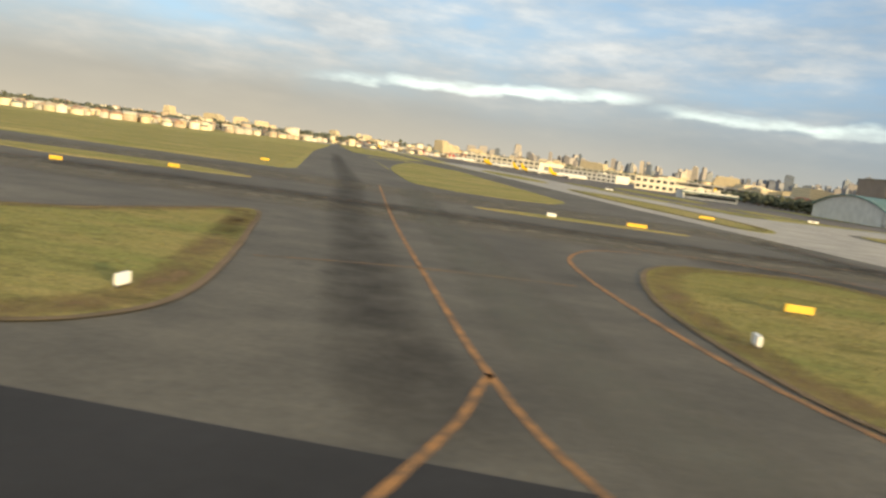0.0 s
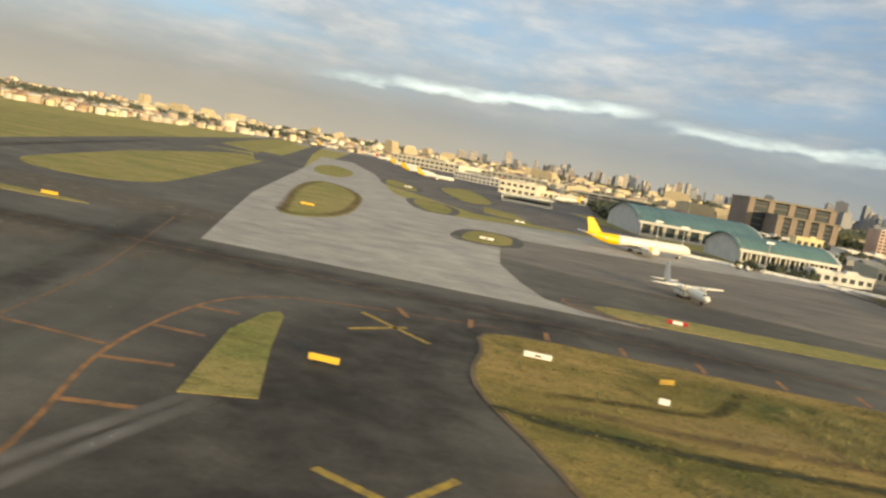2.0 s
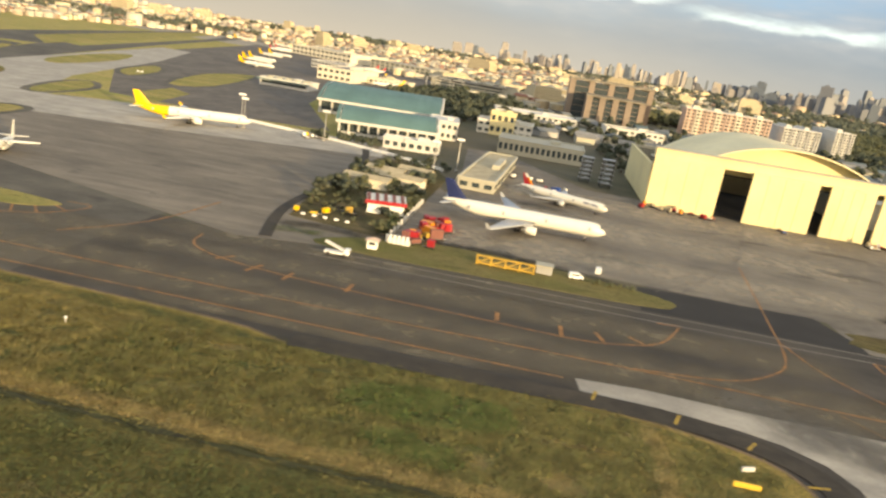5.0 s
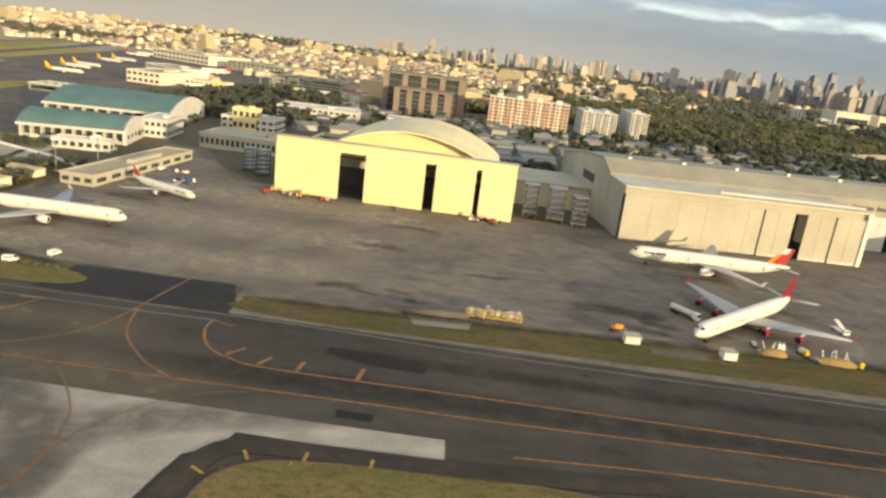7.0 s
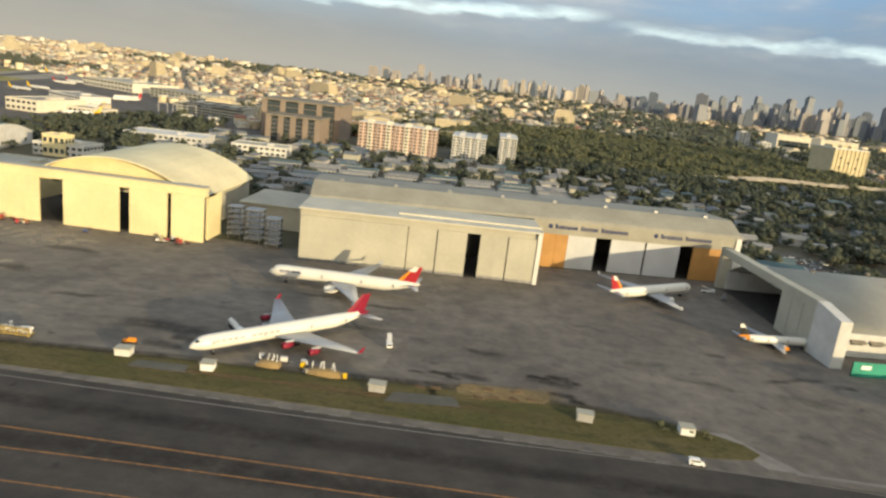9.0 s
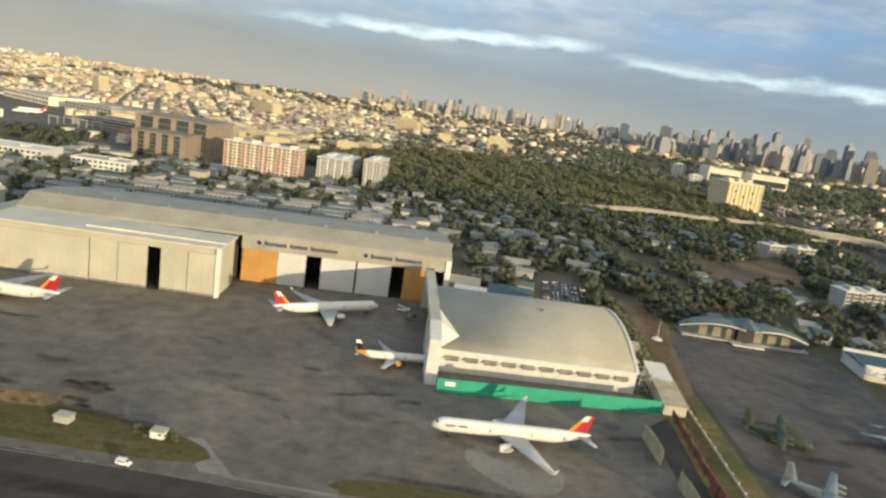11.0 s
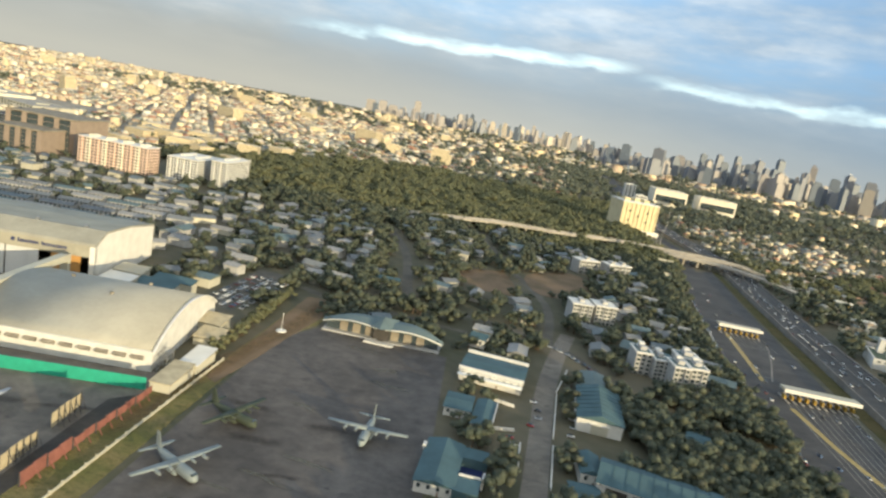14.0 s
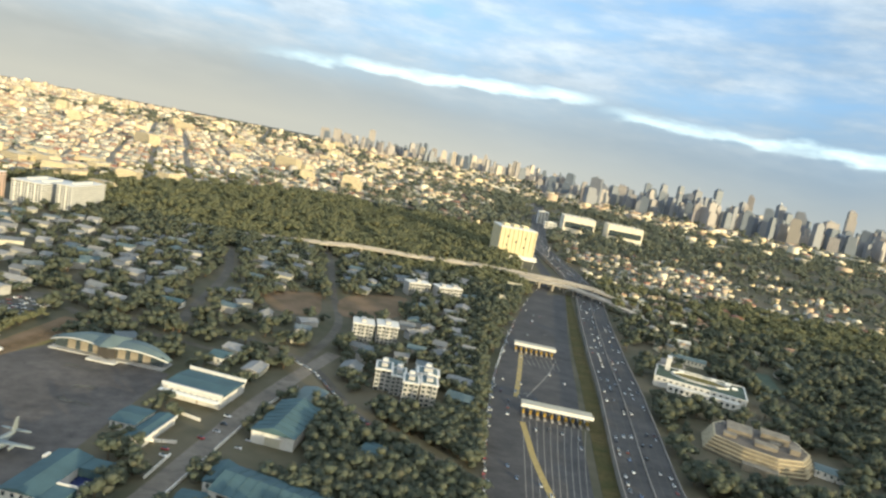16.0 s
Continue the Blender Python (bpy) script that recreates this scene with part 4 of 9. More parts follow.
soft_strip("dry_grass", smooth_line([(82, 30), (100, 25), (130, 27), (146, 26)], 5), 8.0, 0.0726, "wear_straw", "broad straw-coloured band of dry grass", "grass")
soft_strip("bare_patch", smooth_line([(78, 33), (84, 24), (92, 18), (104, 16)], 5), 5.0, 0.0733, "wear_earth", "bare brown ground at the island's corner", "earth")
# dark asphalt rings round the islands on the concrete
for i in (8, 16, 17, 18):
    mb = MB()
    ribbon(mb, ISLANDS[i] + ISLANDS[i][:1], 4.4, 0.0272 + 0.0004 * i)
    tagged(part("island_shoulder", mb, "asphalt"), "dark asphalt shoulder round a grass island", "shoulder", kind="structure")
# shaded scrub and soil behind the verge; the shade is in the strips' colour
for k, (w, kind, pts) in enumerate(((2.6, "wear_dirt", [(232, 92.6), (245, 93), (262, 94.2), (280, 95.6), (300, 97.6)]), (3.0, "wear_dirt", [(300, 97), (320, 98.6), (345, 100), (372, 97)]), (2.2, "wear_dirt", [(162, 96), (175, 98), (190, 97.6), (204, 94)]), (2.0, "wear_earth", [(286, 92), (300, 93), (320, 93.6), (350, 94)]))):
    soft_strip("verge_soil", smooth_line(pts, 6), w, 0.0865 + 0.0006 * k, kind, "dark strip of soil and shaded scrub behind the grass verge", "soil")

sheet("grey_pad", [(326, 92.2), (337, 93.6), (336, 96.4), (327, 95.6)], 0.0895, "asphalt_pale", "grey asphalt pad on the grass verge", "pad")
sheet("grey_pad", [(288, 92), (296.6, 92.4), (296, 94.8), (288.4, 94.4)], 0.0898, "asphalt_pale", "grey asphalt pad beside the portable cabin", "pad")
sheet("pale_wedge", [(373.6, 96.6), (377.4, 90.4), (379, 88.2), (384, 88.2), (381, 91.4), (376, 97)], 0.0235, "rubbered", "pale concrete wedge at the verge's end", "concrete")
sheet("grass_island", smooth_outline([(400, 88.6), (440, 88.2), (450, 89), (449, 92.4), (438, 93.2), (404, 93.4)], 3), 0.0828, "verge_dull", "dull grass strip along the eastern taxiway", "grass")
soft_strip("drain", smooth_line([(400, 94.4), (420, 94.8), (436, 94.3), (452, 93.4)], 6), 2.2, 0.0835, "wear_dirt", "dark silted drain along the apron's edge", "drain")

# asphalt patches and stains
mb = MB()
mb.prism([(245.6, 78.2), (252, 76.6), (257.9, 76.5), (257.9, 78), (254.6, 78.6), (254.2, 80.1), (245.6, 80.1)], 0.0, 0.0275)
mb.prism([(250, 64.2), (253.7, 64.2), (253.7, 65.7), (249.7, 65.7)], 0.0, 0.0275)
tagged(part("asphalt_patch", mb, "patch_black"), "black repairs and oil stains on the pavement", "asphalt", kind="structure")
mb = MB()
mb.prism(smooth_outline([(417, 103), (424, 97), (431, 98.5), (432, 106), (424, 110), (417, 108)], 3), 0.0, 0.022)
mb.prism([(254.9, 90.9), (262.5, 91.6), (263, 94.6), (253.5, 94)], 0.0, 0.085)
tagged(part("concrete_patch", mb, "rubbered"), "pale concrete patch on the apron", "concrete", kind="structure")
sheet("sand_yard", smooth_outline([(336.4, 98.2), (342, 97.9), (349.4, 98.4), (350.4, 100.4), (349.6, 102.2), (342, 101.8), (337, 101.4)], 2), 0.0905, "ochre", "spread of ochre sand on the verge", "sand")
soft_strip("sand_trail", smooth_line([(335, 98), (341, 99.6), (347, 100.4), (353, 101.4)], 5), 6.6, 0.0912, "wear_sand", "thin sand trodden out from the heap", "sand")
for k, (x, y, w, h) in enumerate(((329.4, 103.6, 3.2, 1.2), (333.4, 104.2, 4.4, 1.7), (335.4, 103.0, 2.6, 1.2), (349.0, 107.8, 4.0, 1.6), (352.4, 108.4, 4.6, 2.4), (355.0, 107.2, 3.0, 1.6), (352.6, 102.2, 4.6, 1.8), (354.6, 100.6, 3.0, 1.6), (332.6, 97.0, 1.0, 2.4))):
    soft_strip("soot_stain", smooth_line([(x - w / 2, y - .2), (x - w / 5, y + .15), (x + w / 4, y - .1), (x + w / 2, y + .25)], 4), h, 0.0932 + 0.0002 * k, "wear_soot", "black burnt stain on the apron", "stain")
# paler stretches of the western apron; the sunlight is put into their colour
for k, (w, pts) in enumerate(((16, [(172, 105), (190, 106), (215, 106), (246, 108)]), (22, [(170, 128), (200, 128), (225, 127), (250, 126)]), (22, [(176, 150), (200, 152), (225, 150), (256, 148)]))):
    soft_strip("sunlit_apron", smooth_line(pts, 8), w, 0.0232 + 0.0003 * k, "sun_pale", "paler stretch of the apron with sunlight painted in", "apron")
# black asphalt shoulders round the concrete connector
mb = MB()
ribbon(mb, smooth_line([(168, 57.9), (178, 58.0), (190, 58.3), (199, 58.4), (207, 57.2), (212.2, 54.2), (213.8, 50.4), (212.4, 44.6), (207, 34.5), (201, 22)]), 2.6, 0.088)
ribbon(mb, smooth_line([(239.2, 44), (239.6, 51), (242, 56.6), (250, 57.6), (262, 58.2), (275, 59.2), (284, 60.4)]), 2.5, 0.088)
tagged(part("shoulder", mb, "shoulder"), "dark brown-black asphalt shoulder round the concrete connector", "shoulder", kind="structure")
# worn tyre lanes: dark where wheels run, paler between
for k, (w, pts) in enumerate(((13.0, [(120, 67), (150, 66.6), (180, 66.6), (212, 66.4), (240, 66.6)]), (9.0, [(120, 76), (150, 76.4), (180, 77.4), (205, 77.6), (226, 77.6)]), (14.0, [(-90, 61), (-40, 60), (5, 62), (55, 64)]), (20.0, [(-90, 96), (-30, 92), (10, 92), (40, 90)]), (7.0, [(138, 83), (160, 83.6), (180, 84), (203, 84.4)]), (3.0, [(150, 60.8), (170, 61), (188, 61.2)]))):
    soft_strip("worn_lane", smooth_line(pts, 8), w, 0.0106 + 0.0003 * k, "wear_tan", "paler dusty lane fading into the asphalt", "asphalt")
for k, (w, kind, pts) in enumerate((
        (4.6, "wear_dark", [(0, 12.6), (-4.5, 24), (-9, 40), (-15, 58), (-28, 104), (-46, 160), (-80, 270)]),
        (5.5, "wear_dark", [(45, 12.6), (43.2, 30), (40, 46), (34, 66), (28, 90)]),
        (6.0, "wear_dark", [(222, 70.8), (260, 71), (300, 71), (404, 71), (580, 71)]),
        (4.0, "wear_dark", [(240, 79), (300, 79), (404, 79.4), (580, 78)]),
        (5.0, "wear_pale", [(6.8, 12.6), (3.0, 22), (-0.4, 34), (-4, 48), (-9, 66), (-18, 106)]),
        (4.6, "wear_pale", [(54, 13), (50.6, 30), (48.8, 41), (46.6, 51), (43, 64), (40, 76)]),
        (3.4, "wear_pale", [(41.8, 13), (39.6, 36), (36.6, 52), (31, 70), (26, 84)]),
        (24.0, "wear_dark", [(69, 4), (68, 18), (67, 30), (67, 42), (71, 53), (84, 60)]),
        (7.0, "wear_dark", [(34.6, 13), (36, 24), (35, 36), (30, 47), (24, 54), (14, 57)]),
        (9.0, "wear_dark", [(-60, 66), (-20, 66.5), (20, 67), (60, 66.8), (110, 66.5)]))):
    soft_strip("pale_lane" if kind == "wear_pale" else "tyre_lane", smooth_line(pts, 8), w, 0.0236 + 0.0005 * k if w > 8 else 0.0125 + 0.0006 * k, kind,
               "paler greenish lane fading into the asphalt" if kind == "wear_pale" else "dark tyre-worn lane fading into the asphalt", "asphalt")
for k, (x, y, w, h) in enumerate(((338, 104.5, 8, 2.4), (351, 106.4, 9, 3.0), (246, 101, 6, 1.4), (251, 103, 5, 1.4), (254, 99.5, 4, 2.0), (289, 101, 8, 3.4), (292, 104, 7, 3), (286, 108, 16, 5))):
    soft_strip("oil_stain", smooth_line([(x - w / 2, y), (x - w / 5, y + .3), (x + w / 5, y - .3), (x + w / 2, y + .2)], 4), h, 0.0222 + 0.0002 * k, "wear_oil", "black oil stain soaked into the apron", "stain")
# drawn-out stains on the apron and the base
spill = random.Random(3)
for k in range(46):
    x, y = (spill.uniform(180, 450), spill.uniform(99, 150)) if k < 30 else (spill.uniform(472, 514), spill.uniform(90, 190))
    a, ln = spill.uniform(-0.35, 0.35), spill.uniform(4, 16)
    if inside((x, y), ISLANDS[13]):
        continue
    line = [(x + ln * u * math.cos(a), y + ln * u * math.sin(a) + spill.uniform(-.5, .5)) for u in (-.5, -.3, -.1, .1, .3, .5)]
    soft_strip("apron_stain", smooth_line(line, 3), spill.uniform(1.2, 3.6), 0.0245 + 0.0002 * k, ("wear_oil" if k < 24 else "wear_pale", "wear_pale", "wear_dark")[k % 3], "faint drawn-out stain on the apron", "stain")
# straw and green bands in the long grass
for k in range(30):
    x, y = spill.uniform(84, 200), spill.uniform(17, 57)
    ln = spill.uniform(9, 30)
    line = [(x + ln * u, y + 0.05 * ln * u + spill.uniform(-.7, .7)) for u in (-.5, -.3, -.1, .1, .3, .5)]
    if all(inside(p, ISLANDS[3]) for p in line) and abs(y - 40.6) > 1.5:
        soft_strip("grass_band", smooth_line(line, 3), spill.uniform(1.5, 4.5), 0.067 + 0.0004 * k, ("wear_straw", "wear_green", "wear_earth", "wear_straw")[k % 4], "drawn-out band of greener or drier grass", "grass")
for i in (0, 1, 7):
    mx, my = (sum(p[k] for p in ISLANDS[i]) / len(ISLANDS[i]) for k in (0, 1))
    rim = [(mx + (x - mx) * 0.90, my + (y - my) * 0.94) for x, y in ISLANDS[i] + ISLANDS[i][:8]]
    soft_strip("worn_rim", rim, 2.6, 0.0645 + 0.004 * i, "wear_earth", "trodden brown rim fading into the grass", "earth")


def marking(name, lines, w, mat_name, label, z=0.026, curved=True):
    for pts in lines:
        mb = MB()
        ribbon(mb, smooth_line(pts) if curved and len(pts) > 2 else pts, w, z)
        tagged(part(name, mb, mat_name), label, "marking", kind="structure")


marking("centre_line", [
    [(-600, 67), (20, 67), (150, 66.4), (195, 67.2), (222.5, 67.1), (252, 67.7), (268.7, 67.9), (317, 69.6), (404, 70), (584, 70)],
    [(112, 62), (155, 62), (193, 62)], [(268, 61.6), (288, 63), (330, 63.6), (404, 64), (584, 64)],
    [(219.2, 84.3), (218.1, 78.3), (215.9, 74.0), (210, 69.4), (200, 67.4)], [(219.2, 84.3), (221.1, 77.6), (223.5, 73.8), (227.3, 69.9), (231, 67.6)], [(219.2, 84.3), (219.8, 90), (221, 100), (223, 118)],
    [(4.2, 10), (3.8, 10.9), (1.9, 14.4), (0.3, 18.6), (-2.1, 26.4), (-10.8, 56.9), (-22, 100)], [(-1.2, 10.6), (-0.2, 14.6), (0.1, 17), (0.3, 18.6)],
], 0.27, "orange_line", "faded orange taxiway line")
# hatched tips of the thin island
marking("island_tip_line", [[(90.4, 75.7), (88.6, 73.6), (85.3, 76), (82, 79.4), (81.3, 82.4), (84, 83.6)], [(120.4, 77.2), (121.8, 75), (124.4, 76), (127.2, 77.8), (129.4, 81.2), (129.6, 84), (126, 84.2)]], 0.3, "orange_line", "faded orange line round an island's tip", z=0.0285)
marking("island_tip_hatch", [[(121.8, 75), (120.2, 78.6)], [(124.4, 76), (122.4, 78.8)], [(126.8, 77.5), (124.6, 80)], [(128.8, 80.2), (126.3, 81.6)], [(85.6, 75.8), (88, 77)], [(83.4, 77.8), (86, 78.6)], [(81.9, 80), (84.5, 80.6)]], 0.3, "orange_line", "short orange hatch mark at an island's tip", z=0.029, curved=False)
marking("centre_line", [
    [(45.6, 16), (46.4, 22.9), (46.9, 27.6), (45.9, 35.2), (42.7, 49.5), (38, 63.4), (30, 85)], [(50.4, 18), (49.1, 24.1), (47.2, 31), (45.8, 37.2)], [(-12.1, 30.9), (-4.8, 34), (3.8, 35.7)],
], 0.24, "orange_worn", "almost worn-off orange taxiway line")
marking("edge_line", [
    [(33, 14.6), (35, 17.6), (37.1, 23.1), (37.2, 30.2), (35.9, 38.3), (33, 46.3), (29.5, 52.8), (22, 57.5), (10, 59)],
    [(14.6, 12.8), (13.1, 14.6), (10.9, 18.5), (8.6, 23.5), (6.4, 30.9), (4.5, 39.3), (3.9, 46.5), (5.8, 52.9), (10, 56)],
    [(57.6, 24), (56.5, 27.5), (53.9, 34.9), (52.8, 42), (52.8, 49), (54.7, 54.1), (60, 57.6), (75, 61)],
    [(36.4, 37.1), (44.9, 37.6), (53.1, 37.2)],
    [(229.5, 83.1), (229.8, 80), (231.9, 75.9), (235.5, 73.5), (241.4, 72.4), (268, 72.6), (317, 72.9), (404, 73.5), (584, 73.5)], [(229.5, 83.1), (232.6, 82.3)],
    [(207.2, 82.5), (203.9, 75.8), (199.0, 73.0), (194.1, 72.0), (184.9, 72.2), (169.9, 72.7), (158.1, 73.7), (151.0, 75.5), (147.5, 78.2), (146.8, 81.8)],
    [(133, 73), (139, 83), (141.2, 98)],
], 0.32, "orange_line", "faded orange taxiway edge line")
marking("hatch_mark", [[(27.5, 46.6), (31.6, 49)], [(31, 41.2), (34.5, 42.9)], [(33, 35.9), (36.4, 37.1)], [(33.7, 29.8), (37.2, 30.2)], [(33.6, 23.7), (36.9, 23.4)], [(52.8, 48.2), (56, 48.6)],
                       [(53, 42.2), (56.6, 42.2)], [(54, 35.3), (57.8, 36.3)], [(56, 29.5), (59.3, 30.3)],
                       [(234.7, 74.3), (236.2, 76.6)], [(238.8, 72.8), (239.9, 75.2)], [(243.5, 72.6), (243.8, 75.2)], [(250.5, 72.3), (250.8, 75.5)],
                       [(152.3, 74.3), (153.8, 76.2)], [(156.9, 72.3), (157.8, 75.2)], [(161.5, 71.8), (161.8, 74.7)], [(168.8, 72.1), (168.9, 74.9)], [(185.8, 72.7), (185.7, 75.3)], [(192.9, 72.3), (192.8, 75.1)], [(197.5, 72.8), (196.7, 75.2)], [(201.9, 74.6), (200.5, 75.8)], [(204.4, 82.3), (207.2, 82.7)],
                       [(67, 58), (65.6, 60.8)], [(72.4, 59), (72.1, 62.1)]] + [[(79.1 + 6.7 * k, 60.2), (79 + 6.75 * k, 63)] for k in range(6)],
        0.5, "orange_line", "short orange hatch mark on the asphalt", z=0.028, curved=False)
marking("closed_cross", [[(68.6, 28.7), (74, 26.6)], [(71.2, 25), (74.7, 30.6)], [(63.3, 56.6), (70, 51.3)], [(63.8, 50.9), (67.6, 54.6)]], 0.5, "yellow_line", "faded yellow cross on closed pavement", z=0.028, curved=False)
marking("kerb_strip", [[(160, 82.4), (209.6, 82.7), (229.9, 83.3)], [(160, 84.6), (209.3, 85.2), (229.3, 85.4), (245.7, 85.3), (267.6, 84.4), (324, 84.8), (376, 86), (404, 85)]], 0.22, "rubbered", "pale concrete kerb strip along the taxiway", z=0.030)
marking("kerb_strip", [[(382.6, 88.0), (391, 88), (399, 87.9)]], 0.7, "rubbered", "pale kerb slab row along the taxiway", z=0.0312)
marking("kerb_dash", [[(231 + 3.4 * k, 86.2), (232.8 + 3.4 * k, 86.25)] for k in range(42)], 0.24, "rubbered", "pale slab in the drain cover row", z=0.0305, curved=False)
marking("apron_line", [[(206, 95), (222, 118), (234, 158)], [(210, 97), (226, 128), (231, 158)], [(223, 118), (226, 158)]], 0.2, "apron_dark", "worn dark apron guide line", z=0.024)
marking("shoulder_mark", [[(x, y), (x + dx, y + dy)] for x, y, dx, dy in ((195.5, 58.6, .4, 1.8), (202.5, 57.4, .6, 1.8), (208, 55.6, 1.0, 1.4), (211.4, 51.8, 1.8, .4), (211.4, 46.6, 1.9, -.4), (208.4, 40.6, 1.9, -.8), (240, 53, 1.4, -.8), (243.4, 56.4, .8, -1.4), (249, 57.4, 0, -1.4), (255, 57.8, 0, -1.4))],
        0.3, "yellow_line", "short yellow shoulder mark", z=0.093, curved=False)
marking("connector_line", [[(219.5, 66.4), (223.1, 62.3), (225.5, 59.0), (226.6, 56.4), (227.4, 53.1), (227.6, 47.9), (227, 36), (224, 12)], [(240, 66.6), (236.5, 65.4), (232.4, 62.3), (229.1, 57.2), (228.0, 53.3), (227.8, 47)]], 0.2, "orange_worn", "thin worn orange line on the concrete", z=0.0285)
for k, line in enumerate(([(222, 12), (226, 30), (227.5, 45), (226, 54), (216, 62.3), (206, 66)], [(236, 12), (229, 32), (227.5, 45), (229, 56), (240, 62.3), (252, 66)], [(226, 12), (227, 40), (223, 56), (210, 62)])):
    soft_strip("tyre_streak", smooth_line(line, 7), 7.5, 0.0235 + 0.001 * k, "wear_rubber", "dark rubbered streak fading into the concrete")
# concrete channel behind the triangle
for k, line in enumerate(([(60.8, 34), (58, 24), (56, 14)], [(61.8, 34), (59.4, 24), (57.4, 14)])):
    soft_strip("channel", smooth_line(line, 6), 1.1, 0.03 + 0.001 * k, "wear_kerb", "worn pale wheel track behind the triangle")

# ---- aeroplanes ----
def ring_x(x, cy, cz, ry, rz, n=14):
    return [(x, cy + ry * math.cos(a), cz + rz * math.sin(a)) for a in (2 * math.pi * i / n for i in range(n))]


def wing_mesh(root, tip, root_chord, tip_chord, thick, mi=0, vertical=False):
    """A tapered blade with a rounded leading edge; chord runs back along -x from the given leading points."""
    mb = MB()
    rings = []
    for (x, y, z), c, th in ((root, root_chord, thick), (tip, tip_chord, thick * 0.45)):
        prof = [(0, 0), (-0.06, 0.5), (-0.3, 0.62), (-0.65, 0.4), (-1, 0.04), (-1, -0.04), (-0.65, -0.3), (-0.3, -0.4), (-0.06, -0.35)]
        rings.append([(x + p * c, y + (q * th if vertical else 0), z + (0 if vertical else q * th)) for p, q in prof])
    if tip[1] < root[1]:
        rings = rings[::-1]
    return mb.loft(rings, mi)


def airliner(L, span, dia, engines, fuselage, tail_paint, fin_paint, engine_paint, label, category="airliner", wing_paint="plane_grey", tail_from=0.78, lettering=None, fin_top=None, belly=None, far=False, fin_rear=None, tip_paint=None):
    """A jet on its wheels, nose at +x, middle at the origin. Sizes in metres."""
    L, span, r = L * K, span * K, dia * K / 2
    t = thing("airliner", label, category, "aeroplanes on the ground")
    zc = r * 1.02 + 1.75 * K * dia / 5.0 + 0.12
    prof = [(0.500, 0.03, -0.30), (0.494, 0.22, -0.25), (0.482, 0.46, -0.17), (0.462, 0.74, -0.06), (0.435, 0.94, 0.0), (0.40, 1.0, 0), (0.18, 1.0, 0), (-0.05, 1.0, 0), (-0.2, 1.0, 0),
            (-0.28, 0.97, 0.03), (-0.36, 0.76, 0.2), (-0.43, 0.47, 0.42), (-0.48, 0.22, 0.55), (-0.5, 0.08, 0.6)]
    rings = [ring_x(x * L, 0, zc + dz * r, r * s, r * s) for x, s, dz in prof]
    mis = [1 if (0.5 - (prof[k][0] + prof[k + 1][0]) / 2) > tail_from else 0 for k in range(len(prof) - 1)]
    body = part("fuselage", MB().loft(rings, mis=mis), [fuselage, tail_paint], t, smooth=True)
    # cockpit glass and doors, set just proud of the skin
    mb = MB()
    for s in (1, -1):
        mb.add([(0.478 * L, s * 0.12 * r, zc + 0.36 * r), (0.472 * L, s * 0.50 * r, zc + 0.30 * r), (0.4585 * L, s * 0.66 * r, zc + 0.52 * r), (0.466 * L, s * 0.14 * r, zc + 0.68 * r)], [(0, 1, 2, 3) if s > 0 else (3, 2, 1, 0)])
    part("cockpit_window", mb, "glass", body)
    for x in () if far else (0.40, 0.14, -0.12, -0.33):
        for s in (1, -1):
            part("cabin_door", MB().box(x * L - 0.2, x * L + 0.2, s * r * 0.985 - 0.03, s * r * 0.985 + 0.03, zc - 0.1 * r, zc + 0.42 * r), "plane_grey", body)
    if lettering:
        x0, x1, colour = lettering
        n = 11
        for s in (1, -1):
            for i in range(n):
                if i == n // 2:
                    continue
                a = x0 + (x1 - x0) * i / n
                w = (x1 - x0) / n * 0.7
                part("name_bar", MB().box(a * L, (a + w) * L, s * r * 0.93 - 0.05, s * r * 0.93 + 0.05, zc + 0.12 * r, zc + 0.45 * r), colour, body, "plain bars of a painted name")
    for s in (1, -1):
        w = part("wing", wing_mesh((0.10 * L, s * r * 0.55, zc - 0.45 * r), (-0.145 * L, s * span / 2, zc + 0.05 * r), 0.185 * L, 0.035 * L, 0.13 * r * 2.4), wing_paint, t, smooth=True)
        part("winglet", wing_mesh((-0.145 * L, s * span / 2, zc + 0.05 * r), (-0.175 * L, s * (span / 2 + 0.12), zc + 0.75 * r), 0.032 * L, 0.014 * L, 0.10, vertical=True), tip_paint or (fin_paint if wing_paint == "white_paint" else wing_paint), w)
        part("tailplane", wing_mesh((-0.405 * L, s * r * 0.2, zc + 0.42 * r), (-0.475 * L, s * span * 0.165, zc + 0.62 * r), 0.075 * L, 0.028 * L, 0.10 * r * 2), wing_paint, t, smooth=True)
        for i in range(engines // 2):
            f = 0.34 if engines == 2 else (0.30, 0.60)[i]
            ex = (0.10 - 0.25 * f) * L + 0.035 * L
            ey = s * span / 2 * f
            er = r * (0.52 if engines == 2 else 0.42)
            el = 0.088 * L if engines == 2 else 0.065 * L
            ez = zc - 0.45 * r - er * 1.05 + 0.10 * r
            ps = [(1, 0.86), (0.93, 1.0), (0.4, 1.06), (-0.2, 0.95), (-0.65, 0.68), (-0.66, 0.45), (-1, 0.22)]
            en = part("engine", MB().loft([ring_x(ex + p * el / 2, ey, ez, er * q, er * q, 14) for p, q in ps], caps=False), engine_paint, t, smooth=True)
            part("fan", MB().loft([ring_x(ex + el * 0.40, ey, ez, er * 0.84, er * 0.84, 14), ring_x(ex + el * 0.39, ey, ez, er * 0.1, er * 0.1, 14)]), "black", en)
